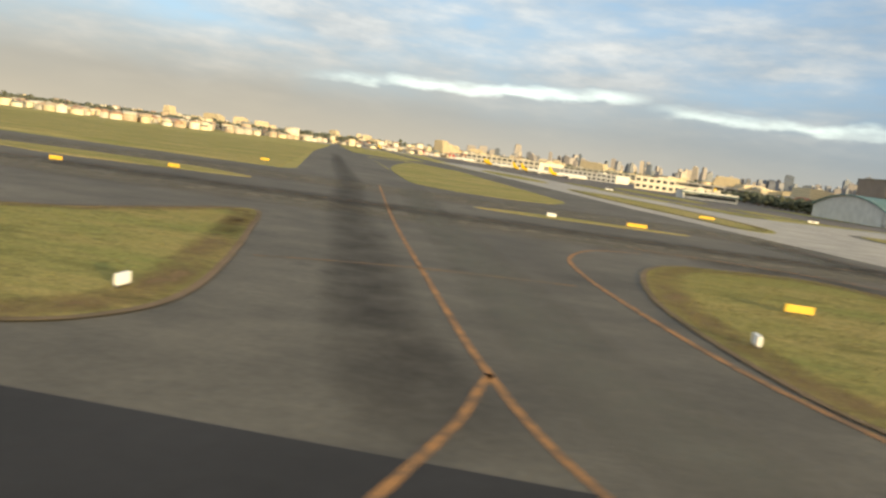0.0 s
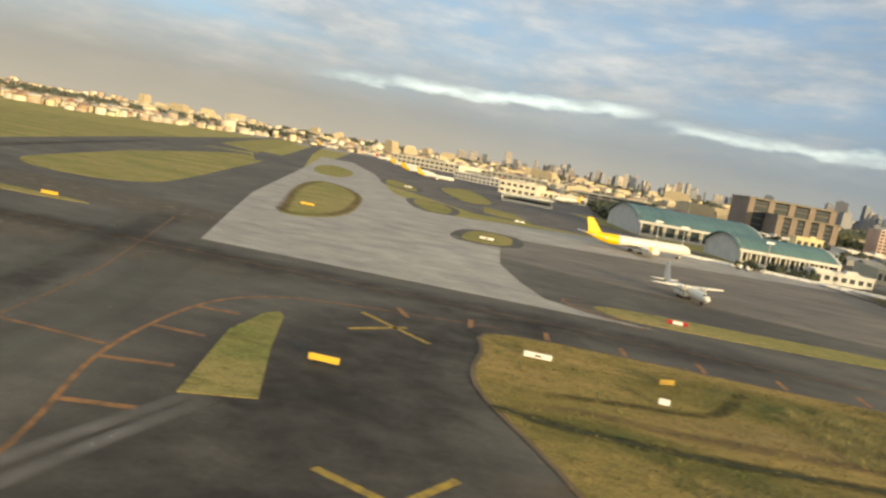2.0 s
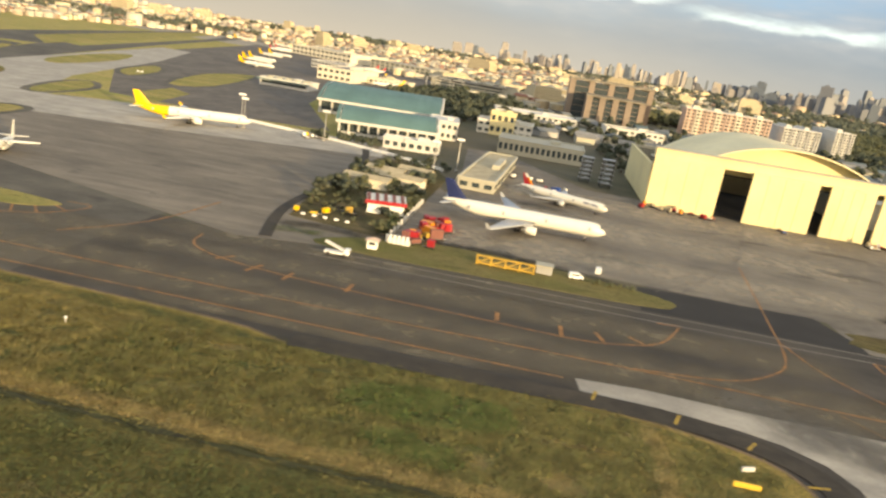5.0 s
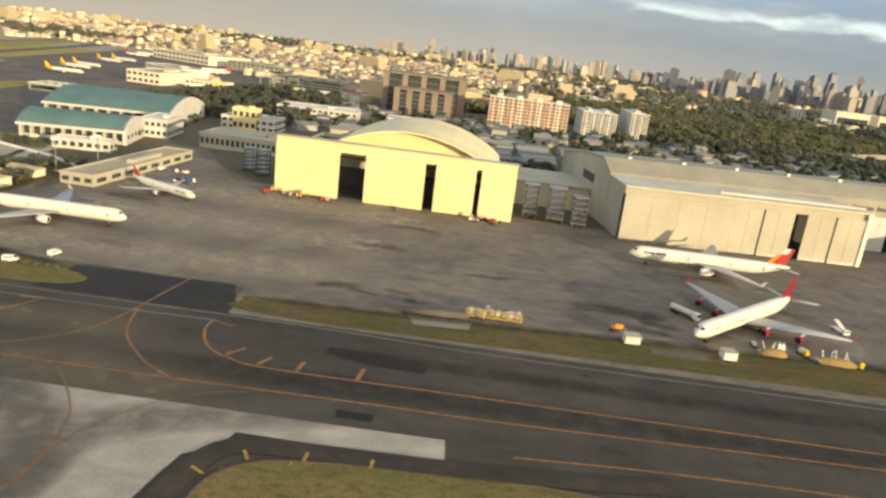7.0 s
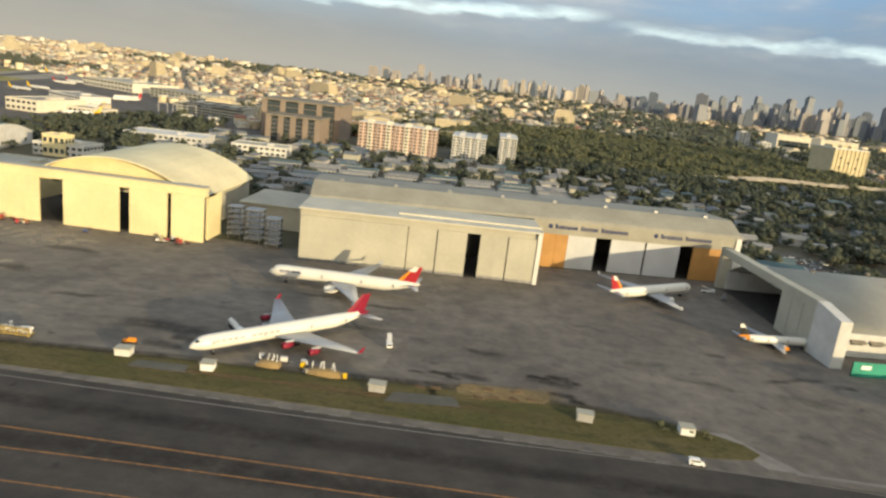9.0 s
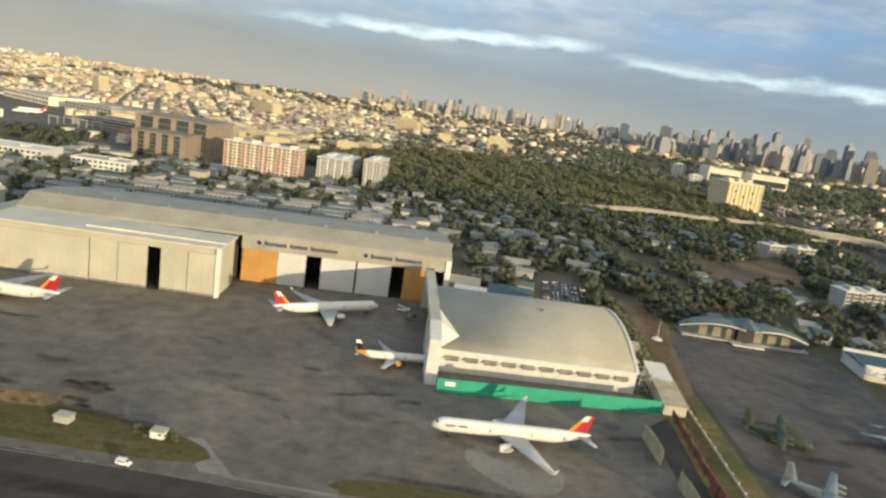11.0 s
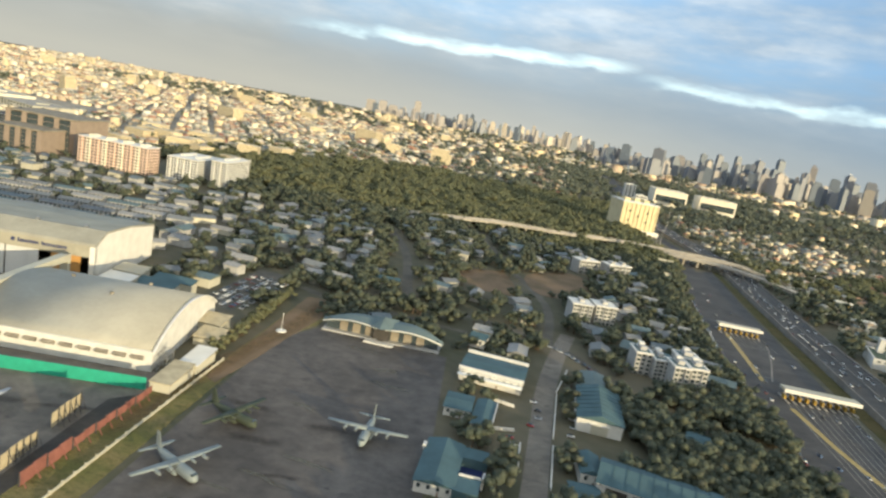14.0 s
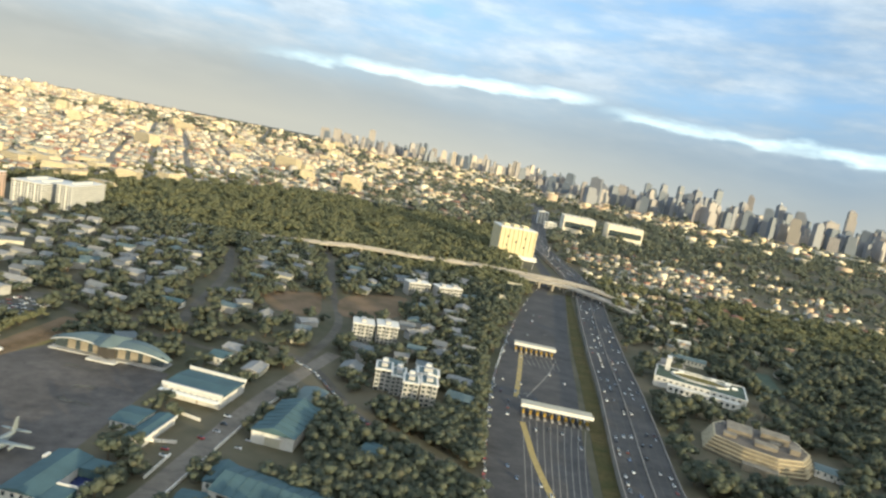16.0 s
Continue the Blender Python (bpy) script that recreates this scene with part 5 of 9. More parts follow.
            part("pylon", MB().box(ex - el * 0.5, ex + el * 0.25, ey - 0.06, ey + 0.06, ez + er * 0.8, ez + er * 1.5), wing_paint, en)
    fin = MB()
    cols = [fin_paint, fin_top or fin_paint, belly or fin_paint, fin_rear or fin_paint]
    rows = []
    for k, f in enumerate((0, 0.34, 0.67, 1)):
        z = zc + 0.75 * r + f * dia * K * 1.33
        lead, c = (-0.345 - 0.105 * f) * L, (0.125 - 0.070 * f) * L
        th = 0.10 * r * (1.1 - 0.6 * f)
        rows.append([(lead, 0, z), (lead - 0.25 * c, th, z), (lead - 0.6 * c, th * 0.7, z), (lead - c, 0, z), (lead - 0.6 * c, -th * 0.7, z), (lead - 0.25 * c, -th, z)])
    fin.loft(rows, mis=[2, 0, 1])
    if fin_rear:
        for k in range(3):
            for i in range(6):
                fin.m[k * 6 + i] = (2 if i in (0, 5) else 0) if k < 2 else (0 if i in (2, 3) else 3)
    part("fin", fin, cols, t)
    for x, y in ((0.385 * L, 0), (-0.02 * L, span * 0.085), (-0.02 * L, -span * 0.085)):
        leg = part("landing_gear", MB().tube((x, y, zc - 0.7 * r), (x, y, 0.24), 0.09, n=8), "steel", t)
        for dx in ((-0.28, 0.28) if y and not far else (0,)):
            for dy in (-0.2, 0.2):
                part("wheel", MB().tube((x + dx, y + dy - 0.09, 0.24), (x + dx, y + dy + 0.09, 0.24), 0.24, n=12), "rubber", leg)
    return t


def put(t, x, y, head):
    """Stands a thing at x, y with its nose at that heading (degrees from +x)."""
    t.matrix_basis = pose(x, y, 0.017, 0, 0, head)
    return t


def between(nose, tail):
    return ((nose[0] + tail[0]) / 2, (nose[1] + tail[1]) / 2, math.degrees(math.atan2(nose[1] - tail[1], nose[0] - tail[0])))


put(airliner(63.7, 60.3, 5.64, 2, "white_paint", "yellow", "yellow", "white_paint", "white airliner with a yellow tail parked on the apron", tail_from=0.70, wing_paint="white_paint"), *between((114.3, 168), (88.2, 157.6)))
put(airliner(64, 60.3, 5.64, 2, "white_paint", "white_paint", "navy", "white_paint", "plain white wide-body airliner with a dark blue fin"), *between((200.2, 116.2), (172.4, 116.4)))
pal = dict(fuselage="white_paint", tail_paint="white_paint", fin_paint="red", engine_paint="white_paint", fin_top="red", belly="orange", fin_rear="white_paint")
put(airliner(46, 35.8, 4.0, 2, label="white narrow-body airliner with a red and orange fin", lettering=(0.25, 0.40, "navy"), **pal), *between((202.4, 139.6), (184.5, 148.6)))
put(airliner(75.3, 63.4, 5.64, 4, "white_paint", "crimson", "crimson", "crimson", "white four-engined airliner with a crimson fin and crimson engines", tail_from=0.915, tip_paint="crimson", lettering=(0.06, 0.40, "logo_grey")), *between((295.2, 97.2), (318.2, 120.2)))
put(airliner(73.9, 64.8, 6.2, 2, label="long white twin-engined airliner beside the grey hangar", lettering=(0.28, 0.42, "navy"), **pal), *between((293.4, 139.4), (325.8, 139.6)))
put(airliner(63.7, 60.3, 5.64, 2, label="white wide-body airliner parked before the green fence", lettering=(0.28, 0.42, "navy"), **pal), *between((410.0, 110.4), (437.6, 114.0)))
put(airliner(63.7, 60.3, 5.64, 2, label="white wide-body airliner nosed into the hangar doors", **pal), *between((390.4, 170.6), (368.4, 155.4)))
put(airliner(38, 34, 4.0, 2, "white_paint", "orange", "black", "orange", "small white airliner with a black and white fin and orange belly", tail_from=0.86, fin_top="white_paint"), *between((407.4, 140.8), (391.6, 137.6)))
put(airliner(38, 34, 4.0, 2, "white_paint", "orange", "orange", "white_paint", "small white airliner inside the arched hangar"), 424, 160, 30)
FAR_JETS = [(18.6, 386, 4, 0), (2, 424, -8, 0), (-4, 446, -10, 0), (-26, 512, -12, 0), (-30, 540, -8, 0), (-66, 630, 5, 1), (-74, 662, 2, 1), (-117, 760, -10, 1), (-128, 800, -6, 0), (-172, 777, 0, 0), (-150, 930, 0, 0), (-175, 965, 0, 1), (-262, 1210, 0, 0),
            (95, 396, 222, 0), (74, 436, 222, 0), (51, 527, 222, 1), (40, 548, 222, 1), (-330, 520, 5, 1), (-400, 640, 5, 1)]
far_proto = [airliner(50, 40, 4.8, 2, "white_paint", "yellow", "yellow", "white_paint", "distant white airliner with a yellow tail at the terminal", tail_from=0.74, far=True),
             airliner(50, 40, 4.8, 2, "white_paint", "white_paint", "red", "white_paint", "distant white airliner with a red tail at the terminal", far=True)]
used = [False, False]
for x, y, h, k in FAR_JETS:
    m = pose(x, y, 0.015, 0, 0, h)
    if used[k]:
        copy_thing(far_proto[k], m)
    else:
        far_proto[k].matrix_basis, used[k] = m, True


def prop_plane(L, span, dia, paint, label, engines=4, props=4):
    """A high-winged propeller aeroplane, nose at +x."""
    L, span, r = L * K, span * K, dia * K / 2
    t = thing("transport_plane", label, "aeroplane", "aeroplanes on the ground")
    zc = r + 0.42
    prof = [(0.5, 0.10, -0.25), (0.485, 0.42, -0.2), (0.455, 0.74, -0.1), (0.40, 0.97, 0), (0.3, 1, 0), (0.0, 1, 0), (-0.14, 0.98, 0.02), (-0.28, 0.74, 0.24), (-0.42, 0.38, 0.52), (-0.5, 0.1, 0.66)]
    body = part("fuselage", MB().loft([ring_x(x * L, 0, zc + dz * r, r * s, r * s) for x, s, dz in prof]), paint, t, smooth=True)
    part("cockpit_window", MB().box(0.425 * L, 0.458 * L, -0.6 * r, 0.6 * r, zc + 0.5 * r, zc + 0.8 * r), "glass", body)
    zw = zc + 0.92 * r
    for s in (1, -1):
        part("wing", wing_mesh((0.13 * L, s * 0.1 * r, zw), (0.075 * L, s * span / 2, zw + 0.12), 0.16 * L, 0.085 * L, 0.42), paint, t, smooth=True)
        part("tailplane", wing_mesh((-0.40 * L, s * 0.1 * r, zc + 0.7 * r), (-0.44 * L, s * span * 0.2, zc + 0.72 * r), 0.11 * L, 0.055 * L, 0.2), paint, t, smooth=True)
        part("sponson", MB().loft([ring_x(x * L, s * r * 1.0, 0.62, q * r * 0.4, q * r * 0.42, 8) for x, q in ((0.17, 0.2), (0.12, 1), (-0.08, 1), (-0.13, 0.2))]), paint, t, smooth=True)
        for i in range(engines // 2):
            ey = s * span / 2 * ((0.25, 0.52)[i] if engines == 4 else 0.3)
            en = part("engine", MB().loft([ring_x(x * L, ey, zw - 0.12, q, q * 1.1, 10) for x, q in ((0.215, 0.1), (0.205, 0.24), (0.15, 0.32), (0.06, 0.3), (-0.02, 0.12))]), paint, t, smooth=True)
            for k in range(props):
                a = 2 * math.pi * k / props + 0.5
                mb = MB().beam((0.21 * L, ey, zw - 0.12), (0.21 * L, ey + 0.86 * math.cos(a), zw - 0.12 + 0.86 * math.sin(a)), 0.14, 0.04)
                part("propeller_blade", mb, "dark_steel", en)
    rows = []
    for f in (0, 0.5, 1):
        z, lead, c, th = zc + 0.6 * r + f * 0.24 * L, (-0.32 - 0.10 * f) * L, (0.17 - 0.09 * f) * L, 0.12 * (1.2 - 0.6 * f)
        rows.append([(lead, 0, z), (lead - 0.3 * c, th, z), (lead - c, 0, z), (lead - 0.3 * c, -th, z)])
    part("fin", MB().loft(rows), paint, t)
    for x, y in ((0.38 * L, 0), (0.05 * L, r * 0.95), (-0.02 * L, r * 0.95), (0.05 * L, -r * 0.95), (-0.02 * L, -r * 0.95)):
        part("wheel", MB().tube((x, y - 0.1, 0.24), (x, y + 0.1, 0.24), 0.24, n=12), "rubber", t)
    return t


put(prop_plane(29.8, 40.4, 4.6, "air_grey", "light grey four-propeller transport plane on the base apron"), *between((504.8, 130.4), (505.1, 143.8)))
put(prop_plane(29.8, 40.4, 4.6, "air_grey", "pale grey four-propeller transport plane beside the fence"), *between((481.8, 105.6), (470.2, 112.4)))
put(prop_plane(29.8, 40.4, 4.6, "camo", "dark green four-propeller transport plane on the base apron"), *between((483.2, 128.6), (471.2, 133.4)))
put(prop_plane(27.2, 27, 3.2, "white_paint", "white twin-propeller plane parked on the west apron", engines=2, props=6), *between((101.6, 98.6), (97.6, 108.6)))

# ---- hangars ----
def arc(x0, x1, z0, z1, n=14):
    """Points of a shallow arch from x0 to x1, springing at z0, crown at z1."""
    half, rise = (x1 - x0) / 2, z1 - z0
    rad = (half * half + rise * rise) / (2 * rise)
    a = math.asin(min(1, half / rad))
    return [((x0 + x1) / 2 + rad * math.sin(-a + 2 * a * i / n), z1 - rad + rad * math.cos(-a + 2 * a * i / n)) for i in range(n + 1)]


def vault(points, lo, hi, thick, axis):
    """A curved roof shell along x or y."""
    mb = MB()
    ring = points + [(p, z - thick) for p, z in points[::-1]]
    at = (lambda p, s, z: (s, p, z)) if axis == "x" else (lambda p, s, z: (p, s, z))
    return mb.loft([[at(p, s, z) for p, z in ring] for s in ((lo, hi) if axis == "y" else (hi, lo))])


def gable_wall(points, base, at, thick, axis):
    """The end wall under a vault."""
    mb = MB()
    ring = [(points[0][0], base)] + points + [(points[-1][0], base)]
    put3 = (lambda p, s, z: (s, p, z)) if axis == "x" else (lambda p, s, z: (p, s, z))
    return mb.loft([[put3(p, s, z) for p, z in ring] for s in ((at, at + thick) if axis == "y" else (at + thick, at))])


# ivory hangar with a shell roof
h = thing("hangar", "ivory hangar with tall sliding doors and an arched shell roof", "hangar")
part("lintel", MB().box(212.6, 269.8, 161.6, 163.6, 11.2, 13.4), "ivory_wall", h)
part("parapet_cap", MB().box(212.4, 270.0, 161.3, 164.0, 13.4, 13.62), "grey_roof", h)
for x0, x1, y in ((212.6, 227.9, 161.2), (234.2, 248.4, 161.0), (250.9, 260.4, 161.2), (261.7, 269.8, 160.7)):
    d = part("door_leaf", MB().box(x0, x1, y, y + 0.5, 0.07, 11.5), "ivory_wall", h)
    for k in range(1, 4):
        xs = x0 + (x1 - x0) * k / 4
        part("door_rib", MB().box(xs - 0.04, xs + 0.04, y - 0.06, y, 0.1, 11.3), "ivory_wall", d)
part("side_wall", MB().box(212.6, 213.2, 163.6, 206, 0.05, 9.4), "ivory_wall", h)
part("side_wall", MB().box(269.2, 269.8, 163.6, 172, 0.05, 11.2), "ivory_wall", h)
part("side_wall", MB().box(264.0, 264.6, 172, 206, 0.05, 9.4), "grey_wall", h)
part("rear_wall", MB().box(212.6, 264.6, 206, 206.6, 0.05, 9.4), "grey_wall", h)
AR = arc(220.5, 266.0, 9.6, 17.5)
part("shell_roof", vault(AR, 165.5, 205.5, 0.35, "y"), "ivory_roof", h, smooth=False)
part("tympanum", gable_wall(AR, 9.4, 168.5, 0.3, "y"), "ivory_wall", h)
part("flat_roof", MB().box(212.6, 269.8, 163.6, 168.5, 10.9, 11.2), "grey_roof", h)
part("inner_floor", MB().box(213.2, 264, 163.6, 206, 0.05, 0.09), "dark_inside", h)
for k in range(6):
    part("truss", MB().beam((213.4, 170 + 6 * k, 9.0), (264, 170 + 6 * k, 9.0), 0.3), "dark_steel", h)

# annex and docking towers between the hangars
a = thing("shed", "grey flat-roofed shed behind docking towers", "shed")
part("wall", MB().box(270.4, 290.6, 184, 205, 0.05, 6.4), "grey_wall", a)
part("roof", MB().box(270, 291, 183.4, 205.6, 6.4, 6.8), "grey_roof", a)


def docking_tower(x, y, w, hgt):
    t = thing("docking_tower", "dark steel scaffold docking tower with platforms", "scaffold", "docking towers")
    for sx in (-1, 1):
        for sy in (-1, 1):
            part("post", MB().box(sx * w / 2 - 0.1, sx * w / 2 + 0.1, sy * w / 2 - 0.1, sy * w / 2 + 0.1, 0, hgt), "dark_steel", t)
    for k in range(6):
        z = hgt * (k + 1) / 6
        part("platform", MB().box(-w / 2 - 0.3, w / 2 + 0.3, -w / 2 - 0.3, w / 2 + 0.3, z - 0.12, z), "steel", t)
        part("brace", MB().beam((-w / 2, -w / 2, z - hgt / 6), (w / 2, -w / 2, z), 0.12), "dark_steel", t)
    t.matrix_basis = pose(x, y, 0.017)
    return t


for x, y, w, g in ((274.5, 170, 3.0, 8.4), (280.5, 167, 3.6, 8.8), (286.0, 165, 3.0, 7.6), (204.5, 177, 2.6, 7), (199.5, 181, 2.4, 6.4)):
    docking_tower(x, y, w, g)

# grey double hangar, turned a little from the runway
TURN = pose(294.4, 157.4, 0, 0, 0, 5.0)
g = thing("hangar", "long grey hangar with ribbed sliding doors", "hangar", m=TURN)
W = 57.1
part("lintel", MB().box(0, W, 0.5, 2.5, 10.8, 12.6), "grey_wall", g)
for k, (x0, x1, y) in enumerate(((0.2, 25.6, 0), (25.8, 32.6, 0.35), (32.8, 39.8, 0), (43.0, 49.6, 0.35), (49.8, 56.6, 0))):
    d = part("door_leaf", MB().box(x0, x1, y, y + 0.4, 0.1, 11.0), "grey_wall", g)
    n = max(2, round((x1 - x0) / 6.4))
    for i in range(1, n):
        xs = x0 + (x1 - x0) * i / n
        part("door_rib", MB().box(xs - 0.05, xs + 0.05, y - 0.05, y, 0.2, 10.9), "grey_wall", d)
    part("door_sill", MB().box(x0, x1, y - 0.08, y, 0.1, 0.75), "steel", d)
part("corner_post", MB().box(W - 0.5, W + 0.5, -0.3, 1.2, 0.05, 12.6), "pale_wall", g)
part("front_roof", MB().box(-0.3, W + 0.6, -0.4, 15, 12.6, 12.95), "pale_roof", g)
part("roof_gutter", MB().box(23, W + 0.8, 3.6, 4.2, 12.95, 13.4), "pale_roof", g)
part("side_wall", MB().box(0, 0.5, 2.5, 46, 0.05, 12.6), "grey_wall", g)
part("side_wall", MB().box(W - 0.5, W, 2.5, 14, 0.05, 12.6), "grey_wall", g)
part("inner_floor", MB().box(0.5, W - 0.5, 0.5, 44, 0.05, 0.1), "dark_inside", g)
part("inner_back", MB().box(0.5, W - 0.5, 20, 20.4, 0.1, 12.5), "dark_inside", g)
T2 = pose(292.9, 171.4, 0, 0, 0, 8.6)
g2 = thing("hangar", "long pitched grey hangar with orange and white doors", "hangar", m=T2)
R = 116.0
mb = MB()
prof = [(0, 12.7), (0.6, 13.4), (7.5, 16.2), (24, 15.2), (46, 12.0), (46, 11.4), (24, 14.6), (7.5, 15.6), (0.6, 12.7)]
mb.loft([[(x, y, z) for y, z in prof] for x in (R, 0)])
part("pitched_roof", mb, "beige_sheet", g2)
X0 = 58.4
part("sign_fascia", MB().box(X0, R, 0.0, 0.6, 9.2, 12.8), "beige_sheet", g2)
x = X0 + 0.3
for k, (w, colour) in enumerate(((9.6, "door_orange"), (7.6, "door_white"), (4.1, None), (9.4, "door_white"), (0.4, None), (9.4, "door_white"), (3.6, None), (8.6, "door_orange"))):
    if colour:
        d = part("door_leaf", MB().box(x, x + w, 0.2, 0.6, 0.1, 9.2), colour, g2)
        for i in range(1, 3):
            part("door_rib", MB().box(x + w * i / 3 - 0.03, x + w * i / 3 + 0.03, 0.14, 0.2, 0.2, 9.1), colour, d)
    x += w + 0.05
part("end_post", MB().box(R - 1.5, R, -0.4, 1.2, 0.05, 12.6), "pale_wall", g2)
part("end_wall", MB().add([(R, y, z) for y, z in ((0, 0.05), (46, 0.05), (46, 11.4), (24, 14.6), (7.5, 15.6), (0, 12.7))] + [(R - 0.5, y, z) for y, z in ((0, 0.05), (46, 0.05), (46, 11.4), (24, 14.6), (7.5, 15.6), (0, 12.7))],
     [(0, 1, 2, 3, 4, 5), (11, 10, 9, 8, 7, 6)] + [(i, i + 6, (i + 1) % 6 + 6, (i + 1) % 6) for i in range(6)]), "pale_wall", g2)
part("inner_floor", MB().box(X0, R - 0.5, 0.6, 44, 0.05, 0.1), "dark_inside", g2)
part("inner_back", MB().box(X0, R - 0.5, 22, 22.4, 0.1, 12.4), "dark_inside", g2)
part("rear_wall", MB().box(0, R, 45.5, 46, 0.05, 11.4), "grey_wall", g2)
side = [(0, 0.05), (46, 0.05), (46, 11.4), (24, 14.6), (7.5, 15.6), (0.6, 12.7), (0, 12.6)]
part("end_wall", MB().loft([[(x, y, z) for y, z in side] for x in (0.5, 0.02)]), "grey_wall", g2)
part("side_sign", MB().box(-0.12, 0.02, 12, 22, 8.4, 10.6), "dark_steel", g2, "dark board of unreadable writing")
for a0, words in ((X0 + 6, (9, 7, 11)), (X0 + 35, (9, 11))):
    part("emblem", MB().tube((a0 - 1.4, -0.08, 11.3), (a0 - 1.4, 0.0, 11.3), 0.6, n=16), "navy", g2)
    xa = a0
    for count in words:
        for i in range(count):
            part("name_bar", MB().box(xa, xa + 0.48, -0.07, 0.0, 10.7, 11.6 + (0.35 if i == 0 else 0)), "navy", g2, "plain bars of a painted name")
            xa += 0.68
        xa += 0.8
for i in range(8):
    part("roof_vent", MB().box(R * (i + 0.5) / 8 - 0.5, R * (i + 0.5) / 8 + 0.5, 8.4, 9.4, 15.9, 16.7), "steel", g2)

# arched hangar behind the green fence
q = thing("hangar", "pale arched hangar with a row of low windows", "hangar", m=pose(407.5, 138.6, 0, 0, 0, 6.5))
LQ = 44.5
AQ = arc(0.4, 44, 4.9, 11.2)
part("vault_roof", vault(AQ, 1.0, LQ, 0.3, "x"), "vault_sheet", q, smooth=True)
part("end_wall", gable_wall(AQ, 0.05, LQ - 0.6, 0.5, "x"), "plaster_white", q)
part("front_wall", MB().box(0.8, LQ, 0.2, 0.8, 0.05, 5.0), "plaster_white", q)
for i in range(10):
    part("window", MB().box(3 + i * 4.1, 5.6 + i * 4.1, 0.08, 0.2, 2.7, 3.5), "glass", q)
    hood = MB().add([(2.8 + i * 4.1, -0.75, 3.35), (5.8 + i * 4.1, -0.75, 3.35), (5.8 + i * 4.1, 0.2, 3.8), (2.8 + i * 4.1, 0.2, 3.8), (2.8 + i * 4.1, -0.75, 3.2), (5.8 + i * 4.1, -0.75, 3.2), (5.8 + i * 4.1, 0.2, 3.2), (2.8 + i * 4.1, 0.2, 3.2)],
                    [(0, 1, 2, 3), (7, 6, 5, 4), (0, 4, 5, 1), (1, 5, 6, 2), (3, 7, 4, 0)])
    part("window_hood", hood, "stone_dark", q)
part("arch_trim", vault([(p, z + .12) for p, z in AQ], LQ - .1, LQ + .5, 0.5, "x"), "plaster_white", q)
part("rear_wall", MB().box(0.8, LQ, 43.4, 44, 0.05, 5.0), "plaster_white", q)
part("portal_lintel", MB().box(-1.4, 1.0, 1.0, 45, 9.0, 11.0), "grey_wall", q)
mb = MB()
mb.add([(-1.4, -7.5, 0.05), (1.0, -7.5, 0.05), (1.0, 1.0, 0.05), (-1.4, 1.0, 0.05), (-1.4, -7.5, 9.6), (1.0, -7.5, 9.6), (1.0, 1.0, 11.0), (-1.4, 1.0, 11.0)],
       [(3, 2, 1, 0), (4, 5, 6, 7), (0, 1, 5, 4), (1, 2, 6, 5), (2, 3, 7, 6), (3, 0, 4, 7)])
part("door_pocket", mb, "plaster_white", q)
mb = MB()
mb.add([(1.0, 0.2, 4.9), (1.0, 14, 8.6), (1.0, 9, 11.0), (1.0, 0.2, 11.0), (5.6, 4.0, 7.0)], [(0, 1, 4), (1, 2, 4), (2, 3, 4), (3, 0, 4), (0, 3, 2, 1)])
part("corner_flare", mb, "plaster_white", q)
for i, yy in enumerate((1.2, 5.6, 10.0)):
    part("door_leaf", MB().box(-1.2, -0.7, yy, yy + 4.2, 0.05, 9.0), "grey_wall", q)
part("portal_post", MB().box(-1.4, 1.0, 44, 45.4, 0.05, 11.0), "grey_wall", q)
part("inner_floor", MB().box(0, LQ - 0.6, 0.8, 43, 0.05, 0.1), "dark_inside", q)
for px, py, pz in ((12, 26, 11.16), (26, 18, 11.06), (30, 32, 10.55)):
    part("roof_vent", MB().tube((px, py, pz - .2), (px, py, pz + .3), .55, .5, 12), "stone_dark", q)
lat = thing("scaffold", "pale steel lattice scaffold at the hangar's end", "scaffold", m=pose(453.6, 146.4, 0.02, 0, 0, 6.5))
for sx in (-1.1, 1.1):
    for sy in (-2, 2):
        part("post", MB().box(sx - .09, sx + .09, sy - .09, sy + .09, 0, 5.2), "steel", lat)
for k in range(4):
    for sy in (-2, 2):
        part("rail", MB().beam((-1.1, sy, 1.3 * k + .6), (1.1, sy, 1.3 * k + 1.4), .12), "steel", lat)
    for sx in (-1.1, 1.1):
        part("brace", MB().beam((sx, -2, 1.3 * k + .5), (sx, 2, 1.3 * k + 1.2), .12), "steel", lat)

# green sheet fence before it
f = thing("fence", "green corrugated sheet fence on the apron", "fence")
n = 15
for i in range(n):
    a = Vector((409.6, 128.2)).lerp(Vector((455.4, 135.2)), i / n)
    b = Vector((409.6, 128.2)).lerp(Vector((455.4, 135.2)), (i + 1) / n)
    part("panel", MB().beam((a.x, a.y, 1.5), (b.x, b.y, 1.5), 0.12, 2.9), "green_sheet", f)
    part("post", MB().box(a.x - 0.1, a.x + 0.1, a.y + 0.08, a.y + 0.28, 0.05, 3.0), "dark_steel", f)
part("notice", MB().beam((411.2, 128.35, 2.0), (413.2, 128.65, 2.0), 0.16, 0.8), "sign_white", f)

